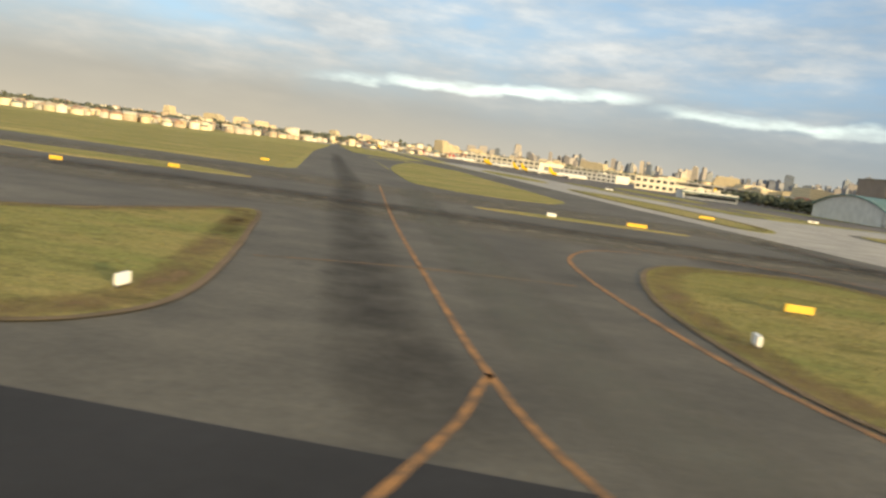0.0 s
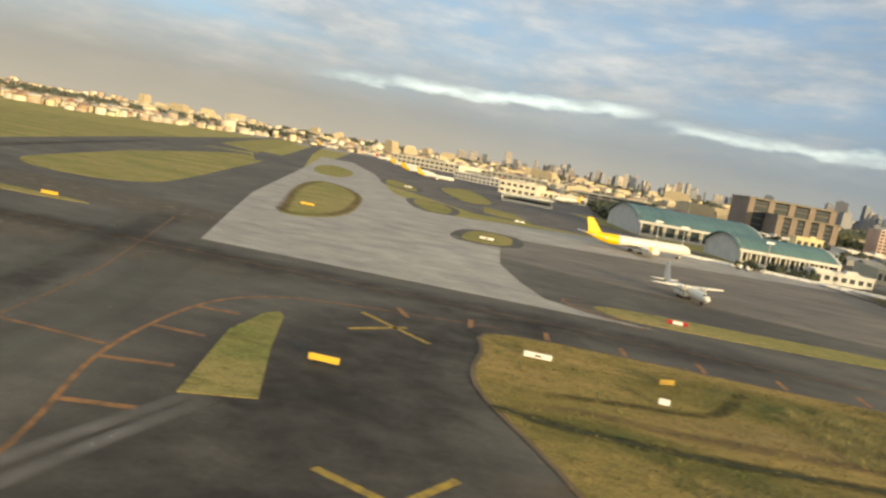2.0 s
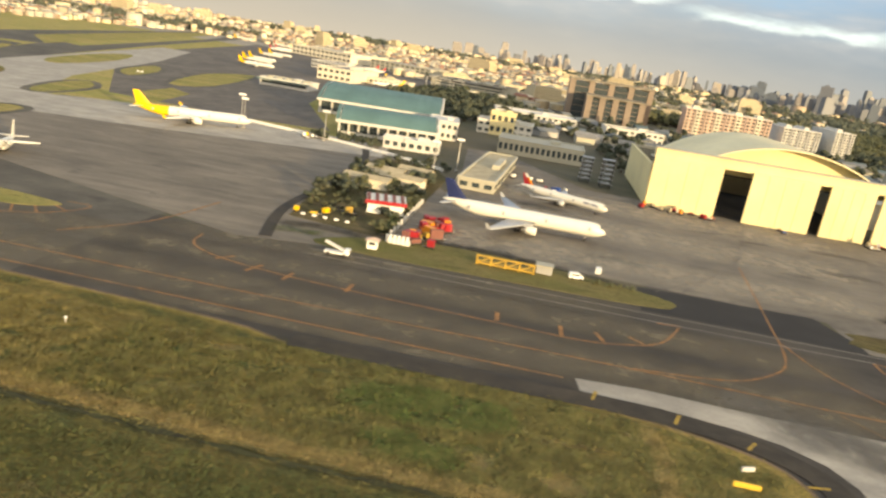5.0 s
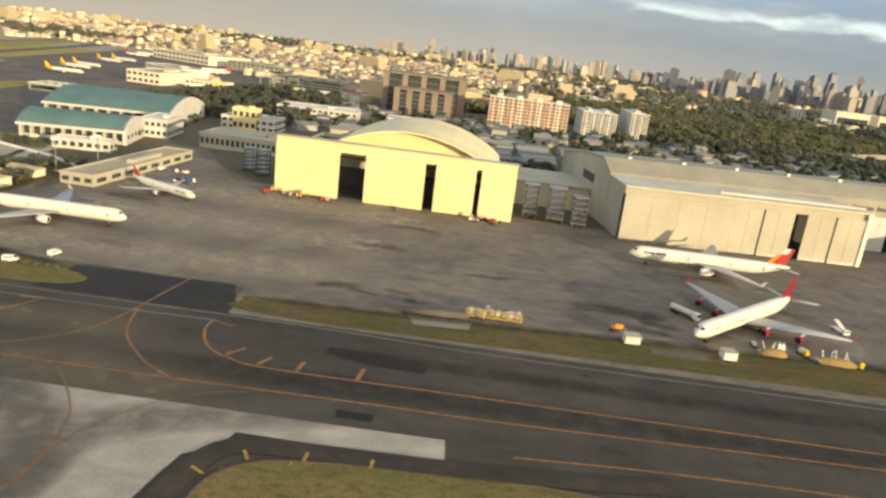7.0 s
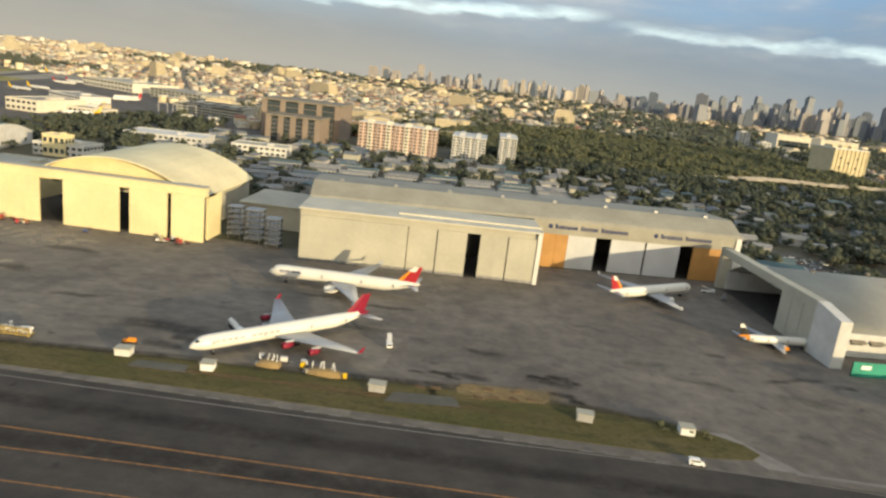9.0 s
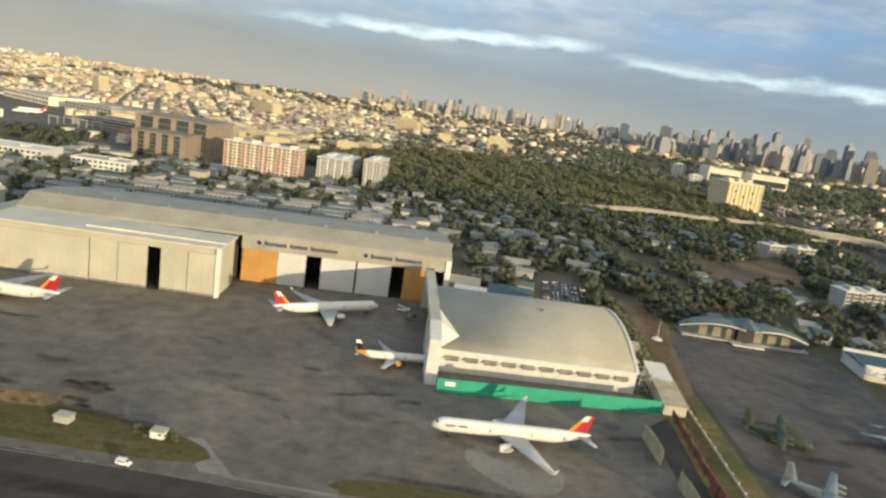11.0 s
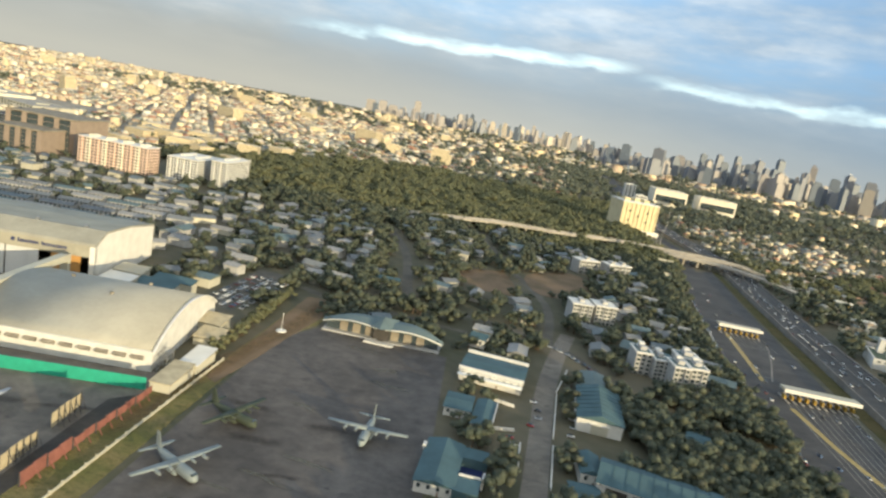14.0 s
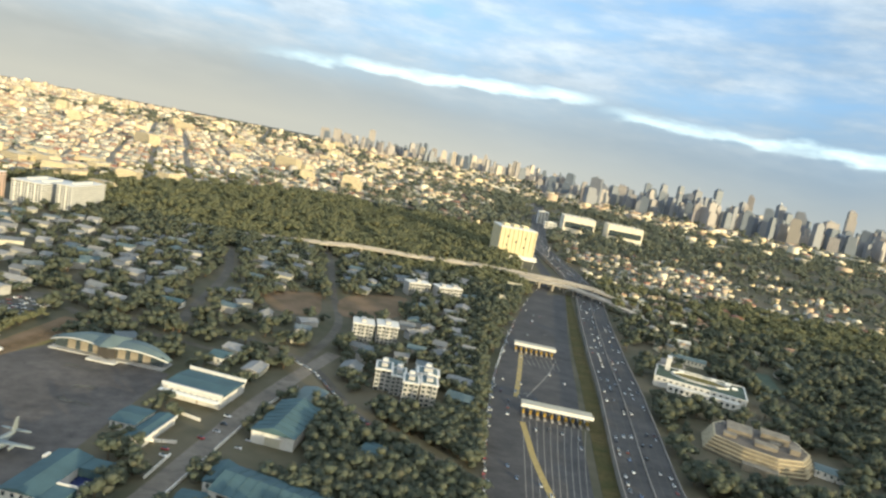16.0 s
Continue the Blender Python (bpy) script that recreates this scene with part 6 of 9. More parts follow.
# lean-to sheds and the huts at its end
for x, y, w, d, hh, c in ((458.4, 141, 4.6, 11, 2.2, "tarp"), (458.8, 152.4, 4.4, 10, 2.4, "pale_wall"), (454.6, 168, 6.4, 6.4, 2.4, "tarp"), (451.2, 177.6, 6.6, 7.2, 2.8, "tarp"), (414, 191, 9, 7, 4.0, "pale_wall"), (424, 196, 12, 5, 3.2, "blue_roof"), (426, 203, 13, 4, 3.2, "blue_roof"), (412, 202, 9, 6, 4, "grey_roof")):
    s = thing("shed", "low shed with a sheet-metal lean-to roof", "shed", "sheds round the hangars")
    part("wall", MB().box(x - w / 2, x + w / 2, y - d / 2, y + d / 2, 0.05, hh), "grey_wall", s)
    mb = MB()
    mb.add([(x - w / 2 - .3, y - d / 2 - .3, hh), (x + w / 2 + .3, y - d / 2 - .3, hh), (x + w / 2 + .3, y + d / 2 + .3, hh + .9), (x - w / 2 - .3, y + d / 2 + .3, hh + .9),
            (x - w / 2 - .3, y - d / 2 - .3, hh + .15), (x + w / 2 + .3, y - d / 2 - .3, hh + .15), (x + w / 2 + .3, y + d / 2 + .3, hh + 1.05), (x - w / 2 - .3, y + d / 2 + .3, hh + 1.05)],
           [(3, 2, 1, 0), (4, 5, 6, 7), (0, 1, 5, 4), (1, 2, 6, 5), (2, 3, 7, 6), (3, 0, 4, 7)])
    part("roof", mb, c, s)

# screens and the red railings by the apron's end
for x0, y0, x1, y1, z1 in ((449.0, 122, 449.9, 112.4, 3.6), (451.3, 106.4, 451.9, 97.2, 3.4)):
    s = thing("screen", "tan canvas blast screen on a steel frame", "screen")
    n = 5
    for q in range(n):
        ax, ay = x0 + (x1 - x0) * q / n, y0 + (y1 - y0) * q / n
        bx, by = x0 + (x1 - x0) * (q + 1) / n, y0 + (y1 - y0) * (q + 1) / n
        dip = .9 * abs(q / n - .5)
        part("sheet", MB().beam((ax, ay, .2 + (z1 - dip) / 2), (bx, by - .03, .2 + (z1 - dip) / 2), .08, z1 - dip - .3), "tarp", s)
        part("post", MB().box(ax + .1, ax + .26, ay - .08, ay + .08, 0.02, z1 + .1), "dark_steel", s)
        part("stay", MB().beam((ax + .2, ay, z1 * .8), (ax + 1.5, ay, 0.05), .1), "dark_steel", s)
s = thing("fence", "rust-red sheet wall along the drain", "fence")
for i in range(12):
    a = Vector((456.9, 95)).lerp(Vector((457.6, 134)), i / 12)
    b = Vector((456.9, 95)).lerp(Vector((457.6, 134)), (i + 0.99) / 12)
    side = 0.12 if i % 2 else -0.12
    part("panel", MB().beam((a.x - side, a.y, 1.35), (b.x - side, b.y, 1.35), 0.12, 2.5 if i < 4 else 1.6), "rust_red", s)
    part("stay", MB().beam((a.x + .1, a.y, 2.4), (a.x + 1.4, a.y, 0.1), .14), "rust_red", s)
    part("post", MB().box(a.x - side - .1, a.x - side + .1, a.y - .1, a.y + .1, 0.05, 2.5), "dark_steel", s)
s = thing("fence", "white concrete boundary wall of the air base", "fence")
for i in range(22):
    y = 92 + i * 3.05
    part("panel", MB().box(462.3, 462.5, y, y + 2.75, 0.05, .6), "grey_wall", s)
    part("post", MB().box(462.2, 462.6, y + 2.75, y + 3.05, 0.05, .85), "grey_wall", s)

# ---- teal-roofed halls and the low buildings to the west ----
def teal_hall(w, d, e, c, m):
    """A hall under one wide barrel roof: glazed bays behind slim columns, a deep eave, curved gables."""
    t = thing("hall", "white hall with a teal vaulted metal roof", "hall", m=m)
    A = arc(-0.6, d + 0.6, e, c)
    part("vault_roof", vault(A, -0.8, w + .3, 0.3, "x"), "teal_roof", t)
    for k in range(1, 14):
        part("roof_seam", vault([(p, z + .06) for p, z in A], w * k / 14, w * k / 14 + .12, .05, "x"), "teal_roof", t)
    part("gable", gable_wall(A, 0.05, w - 0.2, 1.0, "x"), "plaster_white", t)
    part("gable", gable_wall(A, 0.05, 0, 0.5, "x"), "plaster_white", t)
    part("front_wall", MB().box(0, w - .2, 1.4, 1.8, 0.05, e), "grey_wall", t)
    part("fascia", MB().box(-0.8, w + 0.6, -0.9, -0.3, e - 0.8, e - .05), "plaster_white", t)
    for i in range(10):
        xa = w * i / 10
        part("column", MB().box(xa, xa + .35, -.4, 0.0, 0.05, e - .8), "plaster_white", t)
        part("window", MB().box(xa + .5, xa + w / 10 - .15, 1.3, 1.4, .9, e - 1.0), "glass", t)
    part("plinth", MB().box(0, w - .2, .2, 1.3, 0.05, .9), "plaster_white", t)
    for i in range(5):
        part("window", MB().box(w + .78, w + .86, d * (i + .3) / 5, d * (i + .3) / 5 + 1.6, 1.6, 2.8), "glass", t)
    part("rear_wall", MB().box(0, w - .2, d - 0.5, d, 0.05, e), "pale_wall", t)
    return t


teal_hall(27.5, 19, 4.2, 7.4, pose(131, 187.4, 0, 0, 0, 13))
teal_hall(41, 42, 5.0, 9.4, pose(111, 229, 0, 0, 0, 8))


def slab_building(x0, x1, y0, y1, hgt, wall, roof, label, cols=0, rows=1, turn=0, name="building"):
    """A flat-roofed building with a parapet, set-out roof and window openings on the long faces."""
    cx, cy = (x0 + x1) / 2, (y0 + y1) / 2
    w, d = x1 - x0, y1 - y0
    t = thing(name, label, "building", m=pose(cx, cy, 0.03, 0, 0, turn))
    part("wall", MB().box(-w / 2, w / 2, -d / 2, d / 2, 0, hgt), wall, t)
    mb = MB()
    for a in ((-w / 2 - .2, w / 2 + .2, -d / 2 - .2, -d / 2 + .25), (-w / 2 - .2, w / 2 + .2, d / 2 - .25, d / 2 + .2), (-w / 2 - .2, -w / 2 + .25, -d / 2 + .25, d / 2 - .25), (w / 2 - .25, w / 2 + .2, -d / 2 + .25, d / 2 - .25)):
        mb.box(*a, hgt, hgt + 0.45)
    part("parapet", mb, wall, t)
    part("roof", MB().box(-w / 2 + .25, w / 2 - .25, -d / 2 + .25, d / 2 - .25, hgt, hgt + 0.12), roof, t)
    part("roof_box", MB().box(w * 0.1, w * 0.1 + min(3, w * 0.2), -d * 0.1, d * 0.2, hgt + 0.12, hgt + 1.1), wall, t)
    if not cols:
        for r in range(rows):
            part("window_band", MB().box(-w * .46, w * .46, -d / 2 - .08, -d / 2, hgt * (r + .35) / rows, hgt * (r + .7) / rows), "glass", t)
        part("eave", MB().box(-w / 2 - .9, w / 2 + .9, -d / 2 - 1.4, -d / 2 - .2, hgt - .5, hgt - .1), roof, t)
        for k in range(5):
            part("roof_unit", MB().box(-w * .42 + w * .19 * k, -w * .34 + w * .19 * k, -d * .2, d * .05, hgt + .12, hgt + 1.0), "grey_wall", t)
    if cols:
        fh = hgt / rows
        win = mesh_of("window", MB().box(-w / cols * 0.3, w / cols * 0.3, -0.06, 0.06, -fh * 0.22, fh * 0.22), ["glass"])
        for r in range(rows):
            for c in range(cols):
                part("window", win, None, t, m=pose(-w / 2 + w * (c + .5) / cols, -d / 2 - .03, fh * (r + .55)))
        n2 = 0 if cy > 300 else min(8, max(1, round(d / (w / cols))))
        if not n2:
            return t
        win2 = mesh_of("window", MB().box(-0.06, 0.06, -d / n2 * 0.3, d / n2 * 0.3, -fh * 0.22, fh * 0.22), ["glass"])
        for r in range(rows):
            for c in range(n2):
                for s in (-1, 1) if cy < 150 else (1,):
                    part("window", win2, None, t, m=pose(s * (w / 2 + .03), -d / 2 + d * (c + .5) / n2, fh * (r + .55)))
    return t


slab_building(174.5, 200, 207, 222, 4.2, "grey_wall", "grey_roof", "low grey columned building behind the apron", 16, 1)
slab_building(163, 183, 253, 267, 4.6, "pale_wall", "grey_roof", "low pale building with a flat roof", 8, 2)
slab_building(167.5, 176.5, 252, 258, 8.0, "ivory_wall", "cream_wall", "small yellow stair tower against the low building", 4, 2)
slab_building(151, 160, 213, 230, 5.4, "plaster_white", "pale_wall", "white two-storey office wing beside the teal halls", 5, 2, 8)
slab_building(146, 161, 179, 184, 2.6, "plaster_white", "pale_wall", "low white annexe in front of the teal hall", 7, 1, 8)
slab_building(163, 200, 318, 338, 4.6, "plaster_white", "pale_wall", "long white office building with a flat roof", 14, 2, 6)
slab_building(214, 240, 322, 336, 4.4, "pale_wall", "grey_roof", "long pale office building", 10, 2, 6)
slab_building(172.6, 180.4, 142, 186, 2.2, "grey_wall", "tarp", "long low depot with a wide sand-coloured flat roof", 3, 1, -3)
for x, y, w, d, hh, tn in ((156, 128, 9, 3.4, 1.7, -8), (161, 133.5, 10, 3.4, 1.8, -8), (157, 139, 8, 3.6, 1.8, -8), (162, 145, 7, 3.2, 1.6, -8)):
    t = thing("shed", "low shed with a sunlit tan sheet roof", "shed", "sheds in the yard", m=pose(x, y, 0.06, 0, 0, tn))
    part("wall", MB().box(-w / 2, w / 2, -d / 2, d / 2, 0, hh), "cream_wall", t)
    part("roof", MB().add([(-w / 2 - .2, -d / 2 - .3, hh), (w / 2 + .2, -d / 2 - .3, hh), (w / 2 + .2, d / 2 + .3, hh), (-w / 2 - .2, d / 2 + .3, hh), (-w / 2 - .2, 0, hh + .6), (w / 2 + .2, 0, hh + .6)],
                          [(0, 1, 5, 4), (2, 3, 4, 5), (3, 0, 4), (1, 2, 5), (3, 2, 1, 0)]), "tarp", t)
t = thing("workshop", "small white workshop with a red-edged ribbed roof", "workshop", m=pose(163.6, 111.4, 0.066, 0, 0, 14))
part("wall", MB().box(-3, 3, -2.6, 2.6, 0, 1.9), "sign_white", t)
part("roof", MB().box(-3.3, 3.3, -2.9, 2.9, 1.9, 2.1), "pale_wall", t)
for k in range(5):
    part("roof_rib", MB().box(-3.2 + 1.4 * k, -2.6 + 1.4 * k, -2.8, 2.8, 2.1, 2.2), "rust_red", t)
part("fascia", MB().box(-3.4, 3.4, -3.0, -2.9, 1.6, 2.2), "red", t)
part("door", MB().box(-.8, .6, -2.66, -2.6, 0, 1.3), "dark_inside", t)
t = thing("fence", "white concrete post fence along the yard", "fence")
for k in range(12):
    part("post", MB().box(167.95, 168.25, 94 + 2.4 * k, 94.35 + 2.4 * k, 0.05, 1.1), "pale_wall", t)
    part("panel", MB().box(168.05, 168.15, 94.35 + 2.4 * k, 96.4 + 2.4 * k, 0.05, .5), "aged_white", t)
for k in range(5):
    part("post", MB().box(168.5 + .62 * k, 168.9 + .62 * k, 93.5, 93.9, 0.05, 1.3), "sign_white", t)
part("panel", MB().box(168.3, 171.6, 93.6, 93.8, 0.05, .8), "pale_wall", t)
for k in range(5):
    t = thing("marker_block", "low white-painted concrete marker block on the dirt", "marker", "white marker blocks", m=pose(153.6 + 1.75 * k, 99.7 + .06 * (k % 2), 0.07, 0, 0, 4 * k))
    part("block", MB().prism([(-.32, -.16), (-.28, -.2), (.28, -.2), (.32, -.16), (.32, .16), (.28, .2), (-.28, .2), (-.32, .16)], 0, .26), "sign_white", t)
t = thing("guard_hut", "small white guard hut with a pink roof", "hut", m=pose(167.2, 89.6, 0.06, 0, 0, 6))
part("wall", MB().box(-.7, .7, -.6, .6, 0, 1.2), "sign_white", t)
part("roof", MB().add([(-.95, -.85, 1.2), (.95, -.85, 1.2), (.95, .85, 1.2), (-.95, .85, 1.2), (0, 0, 1.6)], [(0, 1, 4), (1, 2, 4), (2, 3, 4), (3, 0, 4), (3, 2, 1, 0)]), "pink_wall", t)
part("window", MB().box(-.4, .4, -.63, -.6, .6, 1.0), "glass", t)
t = thing("wall", "long low white barrier wall along the apron", "wall")
for (xa, ya), (xb, yb) in (((106.4, 181.6), (132.7, 174.5)), ((132.7, 174.5), (153.7, 165.8)), ((153.7, 165.8), (166, 158))):
    for k in range(8):
        u0, u1 = k / 8, (k + .96) / 8
        part("segment", MB().beam((xa + (xb - xa) * u0, ya + (yb - ya) * u0, .38), (xa + (xb - xa) * u1, ya + (yb - ya) * u1, .38), .3, .66), "sign_white", t)
slab_building(62, 84, 292, 306, 3, "pale_wall", "teal_roof", "white hall with a blue-green flat roof", 0, 1)
slab_building(58, 79, 384, 424, 6.6, "cream_wall", "concrete", "sunlit terminal pier with pale walls", 6, 2, -8)
slab_building(78, 106, 404, 416, 3.8, "cream_wall", "concrete", "low gate lounge with a pale roof", 9, 1, -8)
slab_building(20, 62, 470, 492, 5.0, "pale_wall", "concrete", "long terminal pier behind the parked airliners", 12, 2, -30)
slab_building(-60, 20, 640, 690, 8, "cream_wall", "grey_roof", "large cream terminal building with a grey roof", 14, 2, -28)
slab_building(30, 96, 600, 640, 7.5, "grey_wall", "concrete", "grey terminal block with a pale roof", 12, 3, -25)
slab_building(104, 160, 500, 545, 6, "grey_wall", "apron_dark", "dark multi-storey car park", 0, 3, -10)
for k in range(4):
    t = thing("roof_frame", "grey-white steel roof frame over the terminal forecourt", "frame", "terminal roof frames", m=pose(106 + 9 * k, 474 + 3 * k, .02, 0, 0, -10))
    part("beam", MB().box(-4, 4, -.4, .4, 6.4, 7.0), "aged_white", t)
    for sx in (-3.6, 3.6):
        part("post", MB().box(sx - .22, sx + .22, -.22, .22, 0, 6.4), "aged_white", t)
for x, y in ((132.5, 171.4), (107.4, 177), (112, 168.6), (164.6, 151.6), (168.6, 161.8)):
    t = thing("light_mast", "tall steel apron floodlight mast", "light mast", "apron light masts", m=pose(x, y, 0.05))
    part("pole", MB().tube((0, 0, 0), (0, 0, 7.4), 0.17, 0.10, 8), "steel", t)
    hd = part("lamp_head", MB().box(-0.9, 0.9, -0.2, 0.2, 7.2, 7.7), "sign_white", t)
    part("base", MB().box(-0.4, 0.4, -0.4, 0.4, 0, 0.3), "kerb", t)

# ---- loose things along the apron's edge ----
rnd_heap = random.Random(31)


def ground_box(x, y, w, d, hh, colour, label, turn=0, roof=True, name="container"):
    t = thing(name, label, "container", m=pose(x, y, 0.06, 0, 0, turn))
    part("body", MB().box(-w / 2, w / 2, -d / 2, d / 2, 0.1, hh), colour, t)
    for k in range(5):
        part("rib", MB().box(-w / 2 + w * (k + .5) / 5 - .05, -w / 2 + w * (k + .5) / 5 + .05, -d / 2 - .05, -d / 2, 0.15, hh - .1), colour, t)
    if roof:
        part("roof", MB().box(-w / 2 - .12, w / 2 + .12, -d / 2 - .12, d / 2 + .12, hh, hh + 0.14), "grey_roof", t)
    part("skid", MB().box(-w / 2, w / 2, -d / 4, d / 4, 0, 0.1), "dark_steel", t)
    return t


for x, y, w, c in ((299.2, 94.4, 2.2, "sign_white"), (285.8, 95.4, 2.6, "pale_wall"), (324.5, 95.2, 2.8, "aged_white"), (355.1, 95.0, 2.7, "aged_white"), (369.8, 95.2, 2.4, "sign_white"), (190.6, 93.4, 2.6, "aged_white")):
    ground_box(x, y, w * .85, 1.7, 1.15, c, "pale portable cabin on the grass verge", turn=random.uniform(-8, 8))
for x, y, w in ((307.2, 98.4, 3.6), (316.0, 98.0, 5.4)):
    t = thing("material_heap", "ochre tarpaulin heap with white poles on it", "heap", "heaps on the verge", m=pose(x, y, 0.06, 0, 0, -4))
    rings = [[(px * w / 2 * f + rnd_heap.uniform(-.15, .15), py * f + rnd_heap.uniform(-.1, .1), z) for px, py in ((-1, -.8), (-.4, -1), (.4, -.9), (1, -.7), (1, .6), (.3, .9), (-.5, .8), (-1, .7))] for f, z in ((1.0, 0), (.97, .45), (.72, .85), (.3, 1.0))]
    part("tarp", MB().loft(rings), "ochre", t)
    for k in range(5):
        px = -w * .35 + w * .17 * k
        part("pole", MB().beam((px, -.3, .2), (px + rnd_heap.uniform(-.7, .7), .2, 1.9 + rnd_heap.uniform(-.4, .3)), .1), "sign_white", t)
    part("pallet", MB().box(-w * .62, -w * .45, -.6, .4, 0, .35), "aged_white", t)
for x0, x1, y in ((181.4, 189.2, 91.6), (262, 270, 96.6)):
    dock = "dock_gold" if x0 < 200 else "dock_yellow"
    t = thing("yellow_frame", "yellow steel maintenance dock frame", "dock frame", "yellow frames on the verge")
    n = max(2, round((x1 - x0) / 2.2))
    for i in range(n + 1):
        xa = x0 + (x1 - x0) * i / n
        part("post", MB().box(xa - .1, xa + .1, y - .1, y + .1, 0.1, 1.5), dock, t)
        if i < n:
            xb = x0 + (x1 - x0) * (i + 1) / n
            part("rail", MB().beam((xa, y, 1.4), (xb, y, 1.4), .18), dock, t)
            part("rail", MB().beam((xa, y, 0.35), (xb, y, 0.35), .18), dock, t)
            part("brace", MB().beam((xa, y, 0.35), (xb, y, 1.4), .14), dock, t)
    part("deck", MB().box(x0, x1, y, y + 1.4, 0.3, 0.42), dock, t)
rnd = random.Random(5)
for x, y, n, cols in ((172.6, 98.5, 30, ("orange", "red", "orange", "rust_red", "red", "dock_gold")), (172.8, 106, 30, ("rust_red", "red", "red", "orange", "red")), (155, 102.6, 4, ("yellow", "yellow_line")), (172, 149, 8, ("sign_white", "red", "pale_wall")), (216, 158.9, 22, ("red", "orange", "rust_red", "tarp")), (223.5, 159.2, 18, ("red", "rust_red", "orange", "cream_wall")), (264, 158.4, 24, ("rust_red", "red", "pale_wall", "tarp")),
                    (244, 158.8, 3, ("rust_red", "blue")), (267, 98.5, 8, ("pale_wall", "sign_white", "tarp")), (309, 99, 6, ("pale_wall", "tarp", "sign_white")), (316.5, 99, 6, ("pale_wall", "tarp", "yellow")), (192, 158, 14, ("sign_white", "pale_wall", "red", "blue")), (186, 168, 10, ("sign_white", "pale_wall", "cream_wall")), (282, 100, 4, ("pale_wall", "orange")), (154, 101, 5, ("yellow", "orange")), (128, 172, 10, ("orange", "yellow", "sign_white")), (402, 171, 5, ("sign_white", "steel"))):
    for k in range(max(2, round(n * .5))):
        reach = 2.4 if 170 < x < 174 and y < 110 else 4.5
        px, py = x + rnd.uniform(-reach, reach), y + rnd.uniform(-1, 1) * (4 if reach < 3 else 2.2)
        t = thing("ground_cart", "small ground service cart and equipment", "service cart", "ground carts", m=pose(px, py, 0.02, 0, 0, rnd.uniform(0, 180)))
        w, d, hh = (rnd.uniform(.7, 1.6), rnd.uniform(.5, .9), rnd.uniform(.5, 1.3)) if reach > 3 else (rnd.uniform(1.2, 2.4), rnd.uniform(.7, 1.2), rnd.uniform(.7, 1.7))
        c = rnd.choice(cols)
        part("deck", MB().box(-w / 2, w / 2, -d / 2, d / 2, 0.2, 0.34), "dark_steel", t)
        part("load", MB().box(-w / 2 + .1, w / 2 - .25, -d / 2 + .06, d / 2 - .06, 0.34, hh), c, t)
        part("drawbar", MB().beam((w / 2, 0, .26), (w / 2 + .5, 0, .2), .08), "steel", t)
        for sx in (-1, 1):
            part("wheel", MB().tube((sx * w * .35, -d / 2 - .02, .13), (sx * w * .35, d / 2 + .02, .13), .13, n=8), "rubber", t)
for x, y, hd in ((323.6, 112.6, -80), (397, 176, 5), (164, 84.0, 5)):
    t = thing("stair_truck", "white passenger stair truck on the apron", "truck", m=pose(x, y, 0.018, 0, 0, hd))
    part("chassis", MB().box(-1.6, 1.6, -.5, .5, .25, .5), "sign_white", t)
    part("cab", MB().box(1.0, 1.7, -.5, .5, .5, 1.0), "sign_white", t)
    part("windscreen", MB().box(1.68, 1.74, -.42, .42, .66, .94), "glass", t)
    part("stair", MB().beam((1.0, 0, .7), (-1.6, 0, 1.7), .8, .16), "pale_wall", t)
    for sx in (-1, 1):
        part("wheel", MB().tube((sx * 1.05, -.54, .22), (sx * 1.05, .54, .22), .22, n=10), "rubber", t)
# airfield guidance signs
for x, y, w, c, hd in ((15.3, 36.7, 1.6, "sign_yellow", 0), (30.5, 29.4, 2.0, "sign_yellow", 0), (13.6, 83.0, 2.6, "sign_yellow", 0), (32.8, 129.2, 3.0, "sign_yellow", 0), (64.7, 41.9, 2.2, "sign_yellow", 0), (78.2, 53.2, 2.4, "sign_white", 0), (94, 79.6, 2.6, "red", 0),
                       (68.4, 128.8, 3.0, "sign_white", 0), (73.1, 186, 3, "sign_white", 0), (28.3, 256, 3.2, "sign_white", 0), (206.3, 49.6, 2.2, "sign_yellow", 0), (207.0, 52, 1.2, "pale_wall", 20), (-49.3, 66, 1.6, "sign_yellow", 0), (-42.7, 78, 1.6, "sign_yellow", 0), (-51.7, 128, 2, "sign_yellow", 0),
                       (-12.8, 21.4, 0.8, "sign_white", 90), (10.3, 27.4, 0.8, "sign_white", 90), (3.4, 81.4, 1.2, "sign_white", 0), (86.9, 48.2, 0.8, "sign_white", 0), (26.4, 20.7, 0.8, "rust_red", 0), (248, 44, 1.4, "sign_white", 0), (88, 53.4, 1.6, "yellow_line", 30)):
    t = thing("airfield_sign", "low %s airfield guidance sign in the grass" % {"sign_yellow": "yellow", "sign_white": "white", "red": "red", "rust_red": "faded red"}.get(c, "grey"), "sign", "airfield signs", m=pose(x, y, 0.07, 0, 0, hd))
    part("panel", MB().box(-w * .45, w * .45, -.08, .08, .10, .50), c, t)
    if c == "red":
        part("white_field", MB().box(-w * .2, w * .22, -.1, -.08, .12, .48), "sign_white", t)
    if c == "sign_white" and w > 1.5:
        part("legend", MB().box(-w * .09, w * .11, -.1, -.08, .22, .36), "black", t, "plain bar of unreadable writing")
    for sx in (-1, 1):
        part("leg", MB().box(sx * w * .35 - .05, sx * w * .35 + .05, -.05, .05, -.08, .10), "dark_steel", t)

